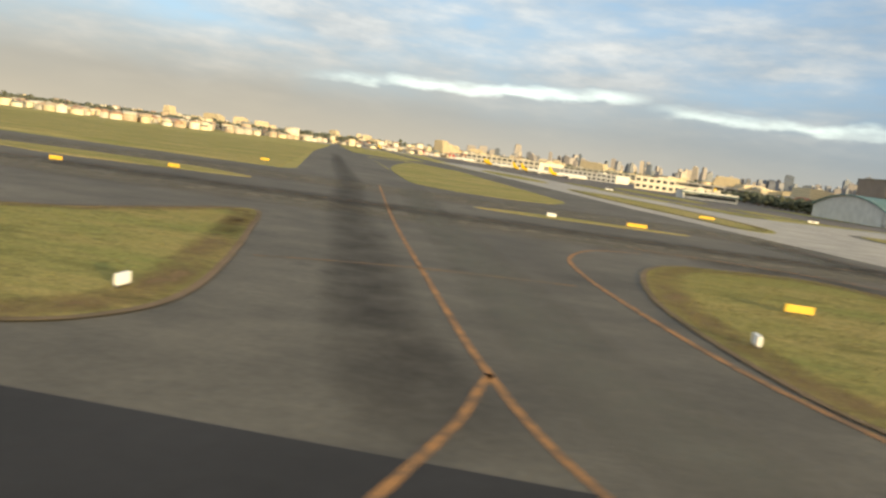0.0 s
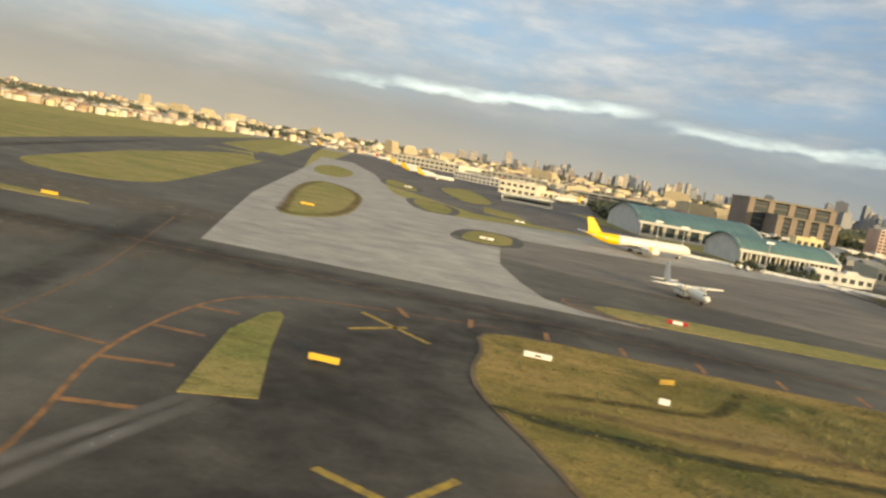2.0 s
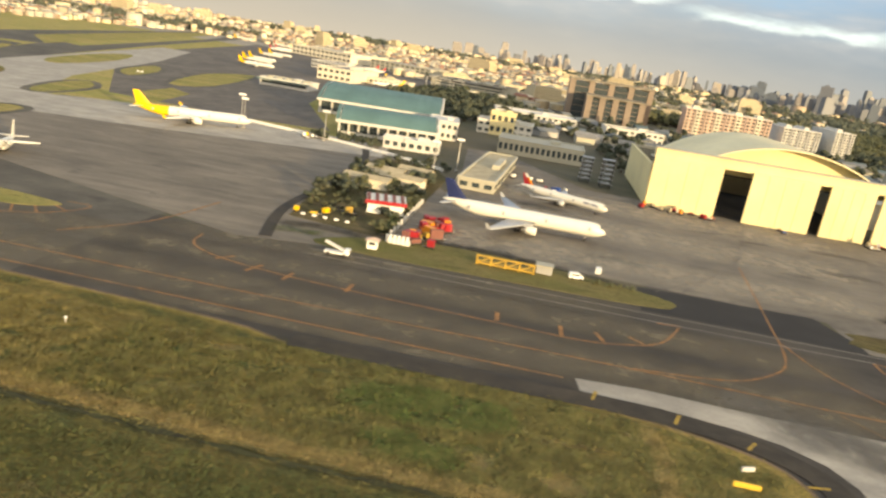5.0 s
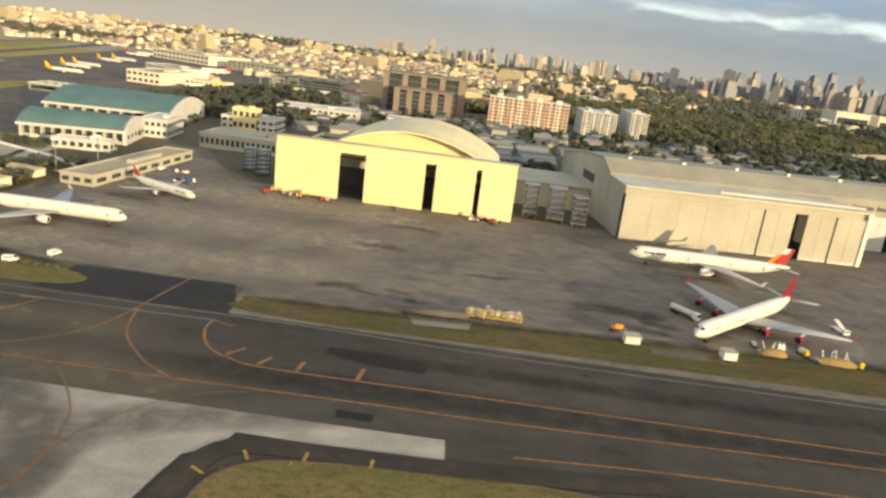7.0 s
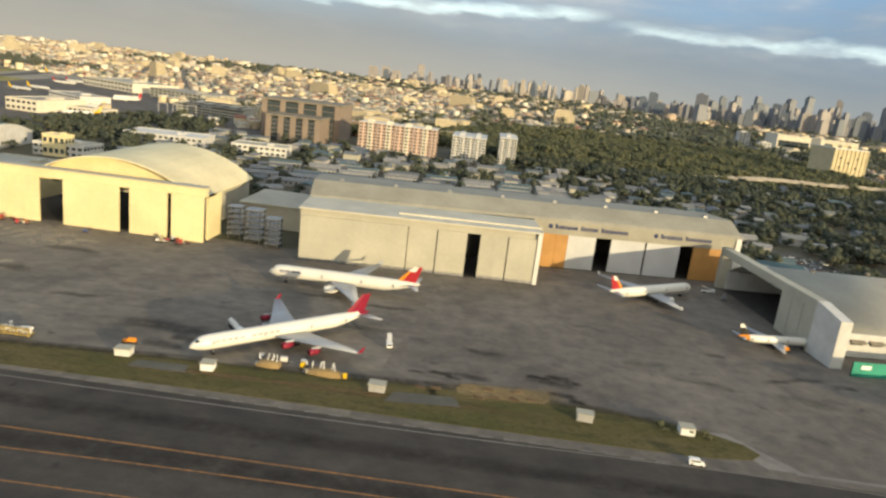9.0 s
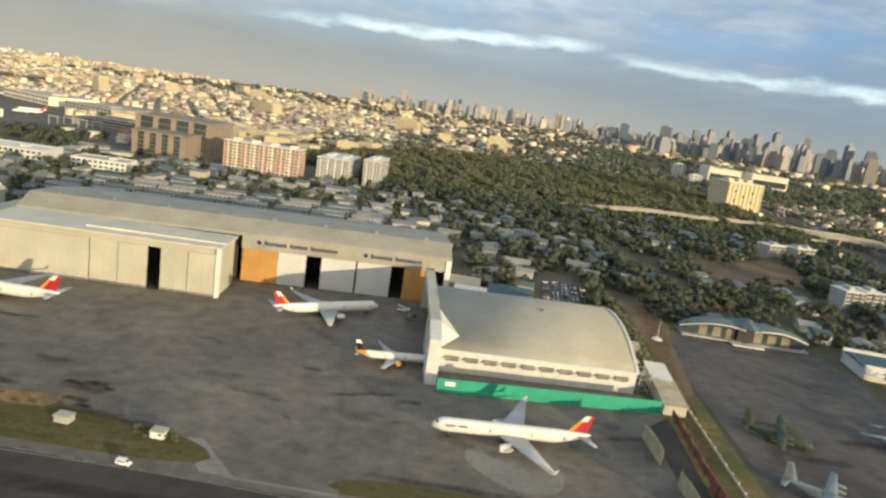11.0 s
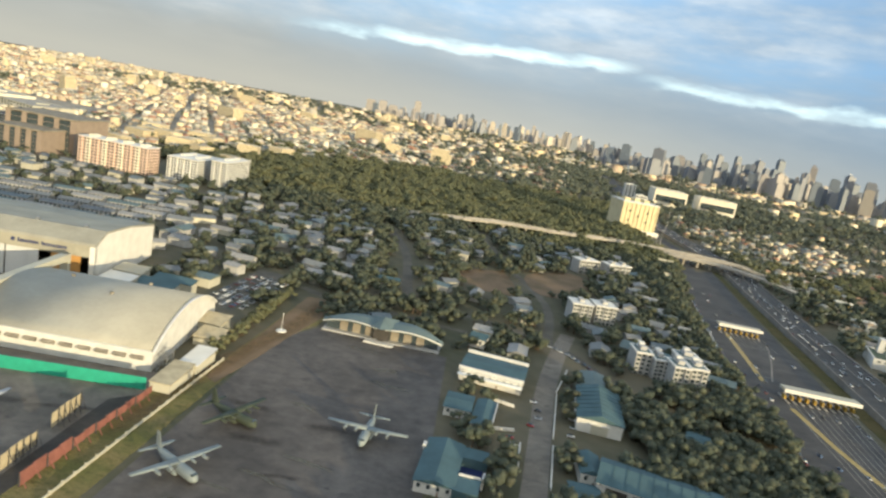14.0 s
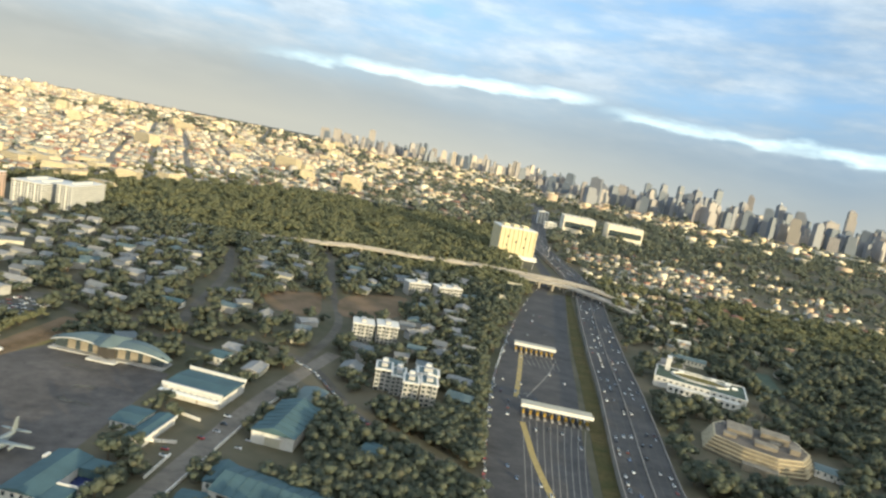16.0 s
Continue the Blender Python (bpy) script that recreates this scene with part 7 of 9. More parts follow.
# slim posts in the long grass, a pipe and a tanker by the verge
for x, y, hh in ((150, 52, .5), (185.2, 38.4, .6)):
    t = thing("marker_post", "slim pale marker post in the grass", "post", "marker posts", m=pose(x, y, 0.06))
    part("post", MB().tube((0, 0, 0), (0, 0, hh), .07, .05, 8), "pale_wall", t)
    part("cap", MB().tube((0, 0, hh), (0, 0, hh + .12), .13, .1, 8), "sign_white", t)
t = thing("pipe", "long grey steel pipe lying along the verge", "pipe")
part("barrel", MB().tube((252.6, 94.6, .62), (262.2, 95.2, .62), .5, n=16), "asphalt_pale", t, smooth=True)
for x in (254, 257.5, 261):
    part("cradle", MB().box(x - .2, x + .2, 94.3, 95.4, .05, .3), "dark_steel", t)
t = thing("tanker_truck", "long pale tanker truck beside the airliner", "truck", m=pose(297.3, 110.2, 0.02, 0, 0, -52))
part("tank", MB().tube((-2.6, 0, .95), (1.5, 0, .95), .48, n=14), "pale_wall", t)
part("cab", MB().box(1.7, 2.7, -.5, .5, .3, 1.35), "sign_white", t)
part("windscreen", MB().box(2.66, 2.74, -.42, .42, .85, 1.25), "glass", t)
part("chassis", MB().box(-2.6, 2.6, -.4, .4, .28, .45), "dark_steel", t)
for x in (-2, -1.2, 1.9):
    part("wheel", MB().tube((x, -.52, .24), (x, .52, .24), .24, n=10), "rubber", t)

# goods stacked on the verge docks and round the sand heap
goods = random.Random(8)
for k in range(8):
    hh = goods.uniform(.8, 1.3)
    t = thing("crate", "wrapped pale crate standing on the yellow dock", "crate", "crates on the docks", m=pose(262.7 + k * .98, 97.3, 0.42))
    part("box", MB().box(-.32, .32, -.32, .32, .08, hh), goods.choice(("tarp", "pale_wall", "cream_wall")), t)
    part("pallet", MB().box(-.36, .36, -.36, .36, 0, .08), "bark", t)
for x, y in ((339.6, 97.4), (342, 98.0), (345, 98.4), (347.6, 99), (341, 100.4), (345.4, 101), (333, 98.6), (330.6, 98.2)):
    t = thing("timber_stack", "low stack of weathered timber on the sand", "timber", "timber stacks", m=pose(x, y, 0.06, 0, 0, goods.uniform(-25, 25)))
    for j in range(3):
        part("plank", MB().box(-.8, .8, -.3 + .22 * j, -.12 + .22 * j, .03, .2 + .1 * (j % 2)), "bark", t)

# ---- where nothing grows or stands: paved areas, roads, footprints ----
GX0, GY0, GN, GM = -240, 60, 1500, 1300
taken = np.zeros((GN, GM), bool)
cell_x, cell_y = np.meshgrid(np.arange(GN) + GX0 + 0.5, np.arange(GM) + GY0 + 0.5, indexing="ij")


def claim(poly):
    """Marks an outline as taken."""
    xs, ys = [p[0] for p in poly], [p[1] for p in poly]
    i0, i1 = max(0, int(min(xs) - GX0)), min(GN, int(max(xs) - GX0) + 2)
    j0, j1 = max(0, int(min(ys) - GY0)), min(GM, int(max(ys) - GY0) + 2)
    if i0 >= i1 or j0 >= j1:
        return
    px, py = cell_x[i0:i1, j0:j1], cell_y[i0:i1, j0:j1]
    odd = np.zeros(px.shape, bool)
    for (x0, y0), (x1, y1) in zip(poly, poly[1:] + poly[:1]):
        if y0 == y1:
            continue
        odd ^= ((y0 > py) != (y1 > py)) & (px < (x1 - x0) * (py - y0) / (y1 - y0) + x0)
    taken[i0:i1, j0:j1] |= odd


def free(x, y):
    i, j = int(x - GX0), int(y - GY0)
    return not (0 <= i < GN and 0 <= j < GM and taken[i, j])


def box_poly(x0, x1, y0, y1, turn=0, grow=1.0):
    cx, cy, w, d = (x0 + x1) / 2, (y0 + y1) / 2, (x1 - x0) / 2 + grow, (y1 - y0) / 2 + grow
    c, s = math.cos(radians(turn)), math.sin(radians(turn))
    return [(cx + a * w * c - b * d * s, cy + a * w * s + b * d * c) for a, b in ((-1, -1), (1, -1), (1, 1), (-1, 1))]


def claim_line(pts, w):
    for a, b in zip(pts, pts[1:]):
        a, b = Vector(a[:2]), Vector(b[:2])
        d = (b - a).normalized()
        s = Vector((-d.y, d.x)) * w / 2
        claim([tuple(a - s - d), tuple(b - s + d), tuple(b + s + d), tuple(a + s - d)])


for p in (rect(-240, 205, 60, 130), rect(205, 470, 60, 206), rect(-240, 150, 60, 420), rect(150, 168, 60, 200), rect(466, 522, 80, 206), rect(455, 470, 80, 228), rect(60, 166, 440, 560), rect(-240, 60, 60, 780), rect(26, 100, 590, 650),
          rect(168, 206, 90, 200), rect(160, 206, 200, 270), rect(158, 244, 312, 344), rect(290, 412, 150, 240)):
    claim(p)

# ---- roads ----
def road(pts, w, label, mat_name="asphalt", z=0.06, name="road", clear=5.5):
    line = smooth_line(pts, 8)
    mb = MB()
    ribbon(mb, line, w, z)
    tagged(part(name, mb, mat_name), label, "road", kind="structure")
    claim_line([tuple(p) for p in line], w + clear)
    return line


road([(556, 246), (550, 215.7), (545.4, 184), (543.2, 154), (541.4, 130), (539, 104)], 5.6, "dusty grey concrete base road between low sheds", "apron", 0.022)
road([(458, 236), (474, 229), (487, 243), (506, 245.5), (526, 241.7), (538, 237.6), (554, 225.4), (571, 200), (585, 185.6), (597, 179), (611, 170)], 3.6, "narrow asphalt base road lined with parked cars", z=0.016, clear=7.5)
road([(497, 243), (492.8, 262), (479, 336), (455, 402)], 4.4, "straight asphalt base road between trees", z=0.014)
road([(548, 232), (549, 283), (534.4, 338), (510.5, 431), (500, 455)], 3.6, "narrow asphalt road between trees", z=0.013)
road([(442, 196), (443, 215), (444, 246)], 13, "asphalt car park beside the base road", z=0.011, clear=1.0)
road([(462, 232), (520, 224)], 3.0, "asphalt lane behind the museum", z=0.017)
EXP_L = road([(616, 60), (617.6, 120), (618.4, 170), (619, 207), (622, 260), (629, 322), (641, 408), (652, 463), (662, 540), (658, 640), (664, 740), (690, 1000), (771, 2277)], 8.6, "wide asphalt expressway carriageway", "road_grey", z=0.018, clear=6.5)
PLAZA = [(620, 120), (641, 120), (643.4, 176), (645.6, 213), (650, 260), (653, 303), (658, 360), (665, 425), (669, 470), (650, 450), (640, 388), (630, 310), (624, 250), (621, 200)]
sheet("toll_plaza", PLAZA, 0.026, "road_grey", "broad asphalt toll plaza with concrete lanes", "toll plaza")
claim(PLAZA)
EXP_R = smooth_line([(656, 60), (658, 120), (660.6, 182), (664.4, 226), (668.4, 270), (671.4, 315), (678.4, 400), (686, 485), (683, 560), (675, 650), (672, 745), (690, 1000), (700, 1150), (790, 2277)], 8)
claim_line([tuple(p) for p in EXP_R], 24)


def strip_along(name, line, lo, hi, z0, z1, mat_name, label, category):
    """A solid band beside a line, from lo to hi across it."""
    rings = []
    for i, p in enumerate(line):
        d = (line[min(i + 1, len(line) - 1)] - line[max(i - 1, 0)]).normalized()
        s = Vector((d.y, -d.x))
        a, b = p + s * lo, p + s * hi
        rings.append([(a.x, a.y, z0), (a.x, a.y, z1), (b.x, b.y, z1), (b.x, b.y, z0)])
    tagged(part(name, MB().loft(rings), mat_name), label, category, kind="structure")


strip_along("expressway", EXP_R, -8.6, 8.6, 0.0, 2.0, "road_grey", "raised asphalt expressway", "road")
strip_along("expressway_parapet", EXP_R, -9.0, -8.6, 0.0, 2.5, "rubbered", "concrete parapet of the expressway", "parapet")
strip_along("expressway_parapet", EXP_R, 8.6, 9.0, 0.0, 2.5, "rubbered", "concrete parapet of the expressway", "parapet")
strip_along("expressway_barrier", EXP_R, -0.2, 0.2, 2.0, 2.4, "rubbered", "concrete centre barrier of the expressway", "barrier")
marking("lane_line", [[tuple(p + Vector((o, 0))) for p in EXP_R] for o in (-5.6, -2.8, 2.8, 5.6)], 0.12, "asphalt_pale", "worn pale lane line", z=2.02)
marking("plaza_lane", [[(626.4 + 2.4 * k, 222), (625.6 + 2.05 * k, 196), (624 + 1.7 * k, 150)] for k in range(10)] + [[(629 + 2.3 * k, 300), (631 + 2.1 * k, 284)] for k in range(8)], 0.26, "rubbered", "pale concrete toll lane divider", z=0.034)
marking("plaza_lane", [[(644.8, 296), (641, 280), (636.8, 266), (632, 252), (629, 243)], [(625.4, 246), (630, 247)]], 0.5, "rubbered", "pale concrete kerb curving over the plaza", z=0.0345)
marking("plaza_kerb", [[(629.8, 300), (627.6, 270), (625, 241)], [(626.2, 218), (627.4, 202), (628.4, 190), (631.5, 170), (636, 146)]], 1.9, "dock_yellow", "dull yellow chevron island on the plaza", z=0.038)
chevrons = [[(628.7 - .075 * 6 * k, 297 - 6 * k), (630.3 - .075 * 6 * k, 294.6 - 6 * k)] for k in range(9)]
marking("plaza_chevron", chevrons, 0.5, "rubbered", "pale chevron stripe on the yellow island", z=0.041, curved=False)
mb = MB()
mb.prism([(645, 120), (651.2, 176), (658.6, 270), (661.4, 315), (668, 400), (673, 470), (669.4, 470), (662, 393), (656, 320), (652.4, 262), (647.6, 200), (644.4, 150), (641.6, 120)], 0.05, 0.14)
tagged(part("median", mb, "median_grass"), "olive grass median between the carriageways", "grass", kind="structure")


def toll_gate(x0, x1, y, z, lanes):
    t = thing("toll_gate", "long white toll canopy over yellow booths", "toll gate", "toll gates")
    part("canopy", MB().box(x0, x1, y - 2.4, y + 2.4, z - 0.5, z + 0.3), "grey_roof", t)
    part("canopy_edge", MB().box(x0 - .15, x1 + .15, y - 2.6, y - 2.4, z - 0.7, z + 0.5), "pale_wall", t)
    for i in range(lanes):
        x = x0 + (x1 - x0) * (i + .5) / lanes
        part("booth", MB().box(x - .35, x + .35, y - 1.1, y + 1.1, 0.1, 1.5), "yellow_line", t)
        part("column", MB().box(x - .14, x + .14, y - .3, y + .3, 1.5, z - .5), "steel", t)
        part("island", MB().box(x - .45, x + .45, y - 4.5, y + 4.5, 0.05, 0.2), "concrete", t)


toll_gate(626.4, 645.2, 305, 3.4, 8)
toll_gate(625.6, 650.2, 227, 3.6, 10)
for x, y, w in ((624.7, 396, 8), (631.5, 445, 11)):
    t = thing("sign_board", "large pale sign board over the road", "sign board")
    part("board", MB().box(x - w / 2, x + w / 2, y, y + .5, 2.2, 5.6), "grey_wall", t)
    for sx in (-.3, .3):
        part("post", MB().box(x + sx * w - .2, x + sx * w + .2, y + .1, y + .4, 0.05, 2.2), "steel", t)
        part("frame_bar", MB().box(x + sx * w - .12, x + sx * w + .12, y + .5, y + .7, 2.2, 5.6), "dark_steel", t)

# flyover crossing behind
FLY = smooth_line([(430, 440), (495, 452), (525, 461), (564, 468), (588, 479), (620, 487.6), (650, 488), (672, 487), (700, 476), (720, 462)], 5)
claim_line([tuple(p) for p in FLY], 8)


def flyover(line, height, label):
    """A bridge deck with two parapets on round piers."""
    t = thing("flyover", label, "flyover")
    deck, sides = [], ([], [])
    for i, p in enumerate(line):
        d = (line[min(i + 1, len(line) - 1)] - line[max(i - 1, 0)]).normalized()
        s = Vector((-d.y, d.x))
        z = height(p.x)
        cut = lambda w0, w1, z0, z1: [(*(p + s * w).to_2d(), z + h) for w, h in ((w0, z0), (w0, z1), (w1, z1), (w1, z0))]
        deck.append(cut(-4, 4, -0.9, 0))
        sides[0].append(cut(-4.1, -3.7, 0.004, 0.6))
        sides[1].append(cut(3.7, 4.1, 0.004, 0.6))
        if i % 2 == 0 and z > 2.5:
            part("pier", MB().tube((p.x, p.y, 0.02), (p.x, p.y, z - 0.9), 0.9, n=10), "concrete", t)
            part("pier_cap", MB().box(p.x - .9, p.x + .9, p.y - 3, p.y + 3, z - 1.5, z - 0.9), "concrete", t)
    part("deck", MB().loft(deck), "concrete", t)
    for side in sides:
        part("parapet", MB().loft(side), "concrete", t)


flyover(FLY, lambda x: min(6.2, 1.0 + 5.2 * max(0, (x - 430) / 90), 1.6 + (728 - x) * .12), "sunlit pale concrete flyover on round piers")
RAMP = smooth_line([(585, 489), (608, 492), (641, 478), (668.7, 473.7), (686.2, 458.1), (706, 440), (722, 424)], 6)
claim_line([tuple(p) for p in RAMP], 6)
flyover(RAMP, lambda x: min(5.4, 0.6 + (x - 585) * .3, 1.2 + (726 - x) * .12), "narrow concrete flyover ramp across the expressway")

# ---- landmark blocks ----
def apartment(x0, x1, y0, y1, hgt, wall, bays, floors, label, alt=None, turn=0, group="", caps=True):
    """A block of flats with bays, recessed windows and roof boxes."""
    cx, cy, w, d = (x0 + x1) / 2, (y0 + y1) / 2, x1 - x0, y1 - y0
    t = thing("apartment_block", label, "apartment block", group, m=pose(cx, cy, 0.02, 0, 0, turn))
    part("wall", MB().box(-w / 2, w / 2, -d / 2, d / 2, 0, hgt), wall, t)
    bw = w / bays
    fh = hgt / floors
    for b in range(0, bays, 2):
        part("bay", MB().box(-w / 2 + b * bw + .05, -w / 2 + (b + 1) * bw - .05, -d / 2 - .45, -d / 2, 0.4, hgt + (0.4 if caps else -.3)), (alt or wall) if (b // 2) % 2 else wall, t)
    win = mesh_of("window", MB().box(-bw * .3, bw * .3, -.05, .05, -fh * .26, fh * .26), ["glass"])
    for b in range(bays):
        for f in range(floors):
            part("window", win, None, t, m=pose(-w / 2 + bw * (b + .5), -d / 2 - (.5 if b % 2 == 0 else .04), fh * (f + .5)))
    n2 = max(2, round(d / bw))
    win2 = mesh_of("window", MB().box(-.05, .05, -d / n2 * .28, d / n2 * .28, -fh * .26, fh * .26), ["glass"])
    for s in (1,):
        for b in range(n2):
            for f in range(floors):
                part("window", win2, None, t, m=pose(s * (w / 2 + .03), -d / 2 + d * (b + .5) / n2, fh * (f + .5)))
    part("roof", MB().box(-w / 2 - .3, w / 2 + .3, -d / 2 - .6, d / 2 + .3, hgt, hgt + .35), "pale_wall", t)
    for k in range(max(1, bays // 4)):
        xk = -w / 2 + w * (k + .5) / max(1, bays // 4)
        part("roof_box", MB().box(xk - bw * .6, xk + bw * .6, -d * .25, d * .25, hgt + .35, hgt + 1.6), alt or wall, t)
    claim(box_poly(x0, x1, y0 - 5, y1, turn, 3))
    return t


apartment(261, 306, 395, 409, 16.4, "pink_wall", 17, 9, "pink and cream twelve-storey block of flats", "cream_wall")
apartment(315, 334.5, 402, 436, 14.0, "plaster_white", 9, 9, "white nine-storey block of flats")
apartment(342.5, 352.5, 404, 440, 16.0, "plaster_white", 5, 11, "narrow white block of flats")
apartment(557.2, 565.4, 267.4, 276, 7.4, "aged_white", 5, 5, "white five-storey officers' block among trees", turn=11, group="white blocks on the base")
apartment(566.6, 575.2, 270.6, 279.4, 7.6, "aged_white", 5, 5, "white five-storey officers' block beside its twin", turn=11, group="white blocks on the base")
for x0, y0, w, d, hh in ((574.8, 219.4, 5.4, 8, 7.2), (580.6, 217.2, 4.6, 9, 6.6), (585.2, 210.8, 5.0, 8, 7.6), (590.8, 212.6, 5.4, 8.4, 7.6), (588.6, 221, 7.4, 7, 8.0)):
    b = apartment(x0, x0 + w, y0, y0 + d, hh, "aged_white", 3, 5, "white five-storey block with stair bays and a roof hut", turn=6, group="white blocks on the base")
    part("tank_hut", MB().box(-.9, .9, d * .1, d * .1 + 1.8, hh + .35, hh + 2.2), "plaster_white", b)
    part("roof_slab", MB().box(-w * .42, w * .42, -d * .42, d * .42, hh + .35, hh + .42), "museum_roof", b)
apartment(566.8, 579.6, 371, 379, 7.2, "aged_white", 7, 4, "white five-storey block among trees", turn=28, group="white blocks on the base")
apartment(583, 597.6, 374.4, 382.6, 7.2, "aged_white", 8, 4, "white five-storey block among trees", turn=28, group="white blocks on the base")
t = thing("hotel", "tall sunlit cream hotel block with ribs and few windows", "hotel", m=pose(634.6, 612, 0.02, 0, 0, 14))
part("wall", MB().box(-16.6, 16.6, -14, 14, 0, 26), "hotel_wall", t)
part("roof", MB().box(-17, 17, -14.6, 14.4, 26, 26.8), "pale_wall", t)
for k in range(9):
    part("rib", MB().box(-16.4 + 4 * k, -15.4 + 4 * k, -14.7, -14, 0, 26.0), "hotel_wall", t)
    part("rib", MB().box(16.6, 17.2, -13.6 + 3.2 * k, -12.8 + 3.2 * k, 0, 26.0), "hotel_wall", t)
for x, z in ((-8.8, 19), (7.2, 19), (-8.8, 11), (7.2, 11), (-0.8, 15)):
    part("window", MB().box(x - .9, x + .9, -14.2, -13.98, z - 1, z + 1), "glass", t)
for k in range(3):
    part("roof_box", MB().box(-12 + 9 * k, -7 + 9 * k, -5, 5, 26.8, 29), "hotel_wall", t)
part("podium", MB().box(-19, 20, -17, 15, 0, 3.4), "pale_wall", t)
claim(rect(612, 656, 594, 632))
apartment(688, 703, 1010, 1024, 20.0, "plaster_white", 3, 6, "slim white block beyond the expressway")
apartment(694, 710, 947, 958, 11.0, "plaster_white", 3, 3, "small white block beyond the expressway")

# brown and glass office block
t = thing("office_block", "brown-framed office block with dark glass walls", "office block")
for x0, x1, y0, y1, z in ((197, 245, 414, 450, 21.5), (207, 239, 392, 414, 14.0)):
    part("glass_body", MB().box(x0 + .6, x1 - .6, y0 + .6, y1 - .6, 0.02, z - .6), "glass", t)
    n = 4
    for i in range(n + 1):
        xa = x0 + (x1 - x0 - 3.2) * i / n
        part("pier", MB().box(xa, xa + 3.2, y0, y1, 0.02, z), "brown_wall", t)
    part("roof", MB().box(x0 - .4, x1 + .4, y0 - .4, y1 + .4, z, z + 1.0), "stone_dark", t)
    for k in range(1, 6):
        part("floor_band", MB().box(x0 + .3, x1 - .3, y0 + .3, y1 - .3, z * k / 6, z * k / 6 + .25), "brown_wall", t)
claim(rect(192, 250, 386, 455))

# tall light masts beside the expressway
for x, y in ((661, 700), (672, 640), (716, 560), (726, 540), (712, 430), (735, 470), (690, 520), (750, 380), (700, 760), (652, 560), (640, 520), (760, 600)):
    t = thing("street_lamp", "tall slim steel light mast beside the expressway", "light mast", "expressway light masts", m=pose(x, y, 0.02))
    part("pole", MB().tube((0, 0, 0), (0, 0, 11.5), .22, .12, 8), "steel", t)
    part("lamp_ring", MB().tube((0, 0, 11.2), (0, 0, 11.5), .7, .6, 10), "pale_wall", t)
    part("base", MB().box(-.5, .5, -.5, .5, 0, .4), "kerb", t)

# malls and a stadium-like hall far off
for x0, x1, y0, y1, z in ((720, 764, 957, 1000, 24), (786, 836, 976, 1012, 23)):
    slab_building(x0, x1, y0, y1, z, "cream_wall", "pale_wall", "large pale sunlit shopping hall with plain walls", 0, 1)
    claim(rect(x0 - 4, x1 + 4, y0 - 4, y1 + 4))

t = thing("flagpole", "white flagpole on a round concrete plinth", "flagpole", m=pose(467.4, 187.6, .1))
part("plinth", MB().tube((0, 0, 0), (0, 0, .3), 1.5, 1.35, 20), "pale_wall", t)
part("pole", MB().tube((0, 0, .3), (0, 0, 5.6), .09, .05, 8), "sign_white", t)
part("finial", MB().tube((0, 0, 5.6), (0, 0, 5.75), .1, .04, 8), "steel", t)
t = thing("wall", "low white yard wall beside the base road", "wall")
for (xa, ya), (xb, yb) in (((553, 206), (548.6, 186)), ((548.6, 184), (546.4, 156)), ((546.2, 152), (544.8, 132)), ((537, 156), (530, 154)), ((538, 138), (538.4, 150)), ((530, 172), (537, 170))):
    n = max(2, round(math.hypot(xb - xa, yb - ya) / 4))
    for k in range(n):
        u0, u1 = k / n, (k + .95) / n
        part("segment", MB().beam((xa + (xb - xa) * u0, ya + (yb - ya) * u0, .4), (xa + (xb - xa) * u1, ya + (yb - ya) * u1, .4), .25, .8), "pale_wall", t)

# aerospace museum: a canopy with two curved wings
t = thing("museum", "grandstand hall with two curved wing-like teal roofs", "grandstand", m=pose(495.2, 200.2, 0.05, 0, 0, 0))
for s in (-1, 1):
    rows = []
    for i in range(9):
        u = i / 8
        x = s * (1.2 + u * 17.6)
        z = 4.5 - 2.3 * u * u + 0.9 * math.sin(u * 3.1)
        dep = 5.0 * (1 - 0.72 * u * u)
        rows.append([(x, -dep, z - .35), (x, -dep, z), (x, 0, z + .7), (x, dep, z), (x, dep, z - .35), (x, 0, z + .3)])
    part("wing_roof", MB().loft(rows), "museum_roof", t)
    part("roof_rim", MB().loft([[(x, y - .22, z - .1), (x, y + .02, z - .1), (x, y + .02, z + .16), (x, y - .22, z + .16)] for x, y, z in (r[1] for r in rows)]), "pale_wall", t)
    part("front_glass", MB().box(min(s * 1.2, s * 17.4), max(s * 1.2, s * 17.4), -1.6, -1.4, 0.45, 3.6), "glass", t)
    part("base_wall", MB().box(min(s * 1, s * 18.2), max(s * 1, s * 18.2), -3.6, 3, 0, .45), "aged_white", t)
    # dark infill colour stands for shade on the open front
    for k in range(3):
        part("infill", MB().box(s * (4 + 4 * k) - 1.2, s * (4 + 4 * k) + 1.2, -1.75, -1.6, .5, 3.4), "stone_dark", t)
mb = MB()
mb.add([(-3, -6, 5.0), (3, -6, 5.0), (4, 5, 5.2), (-4, 5, 5.2), (0, -1, 7.2), (0, -8, 5.4)], [(0, 1, 5), (0, 5, 4), (5, 1, 4), (1, 2, 4), (2, 3, 4), (3, 0, 4), (3, 2, 1, 0)])
part("centre_roof", mb, "museum_roof", t)
part("centre_hall", MB().box(-2.4, 2.4, -3.0, 4, 0, 5.0), "dark_inside", t)
part("stand", MB().box(-4.5, 4.5, -6.6, -4, 0, 0.4), "plaster_white", t)
claim(rect(474, 517, 192, 208))


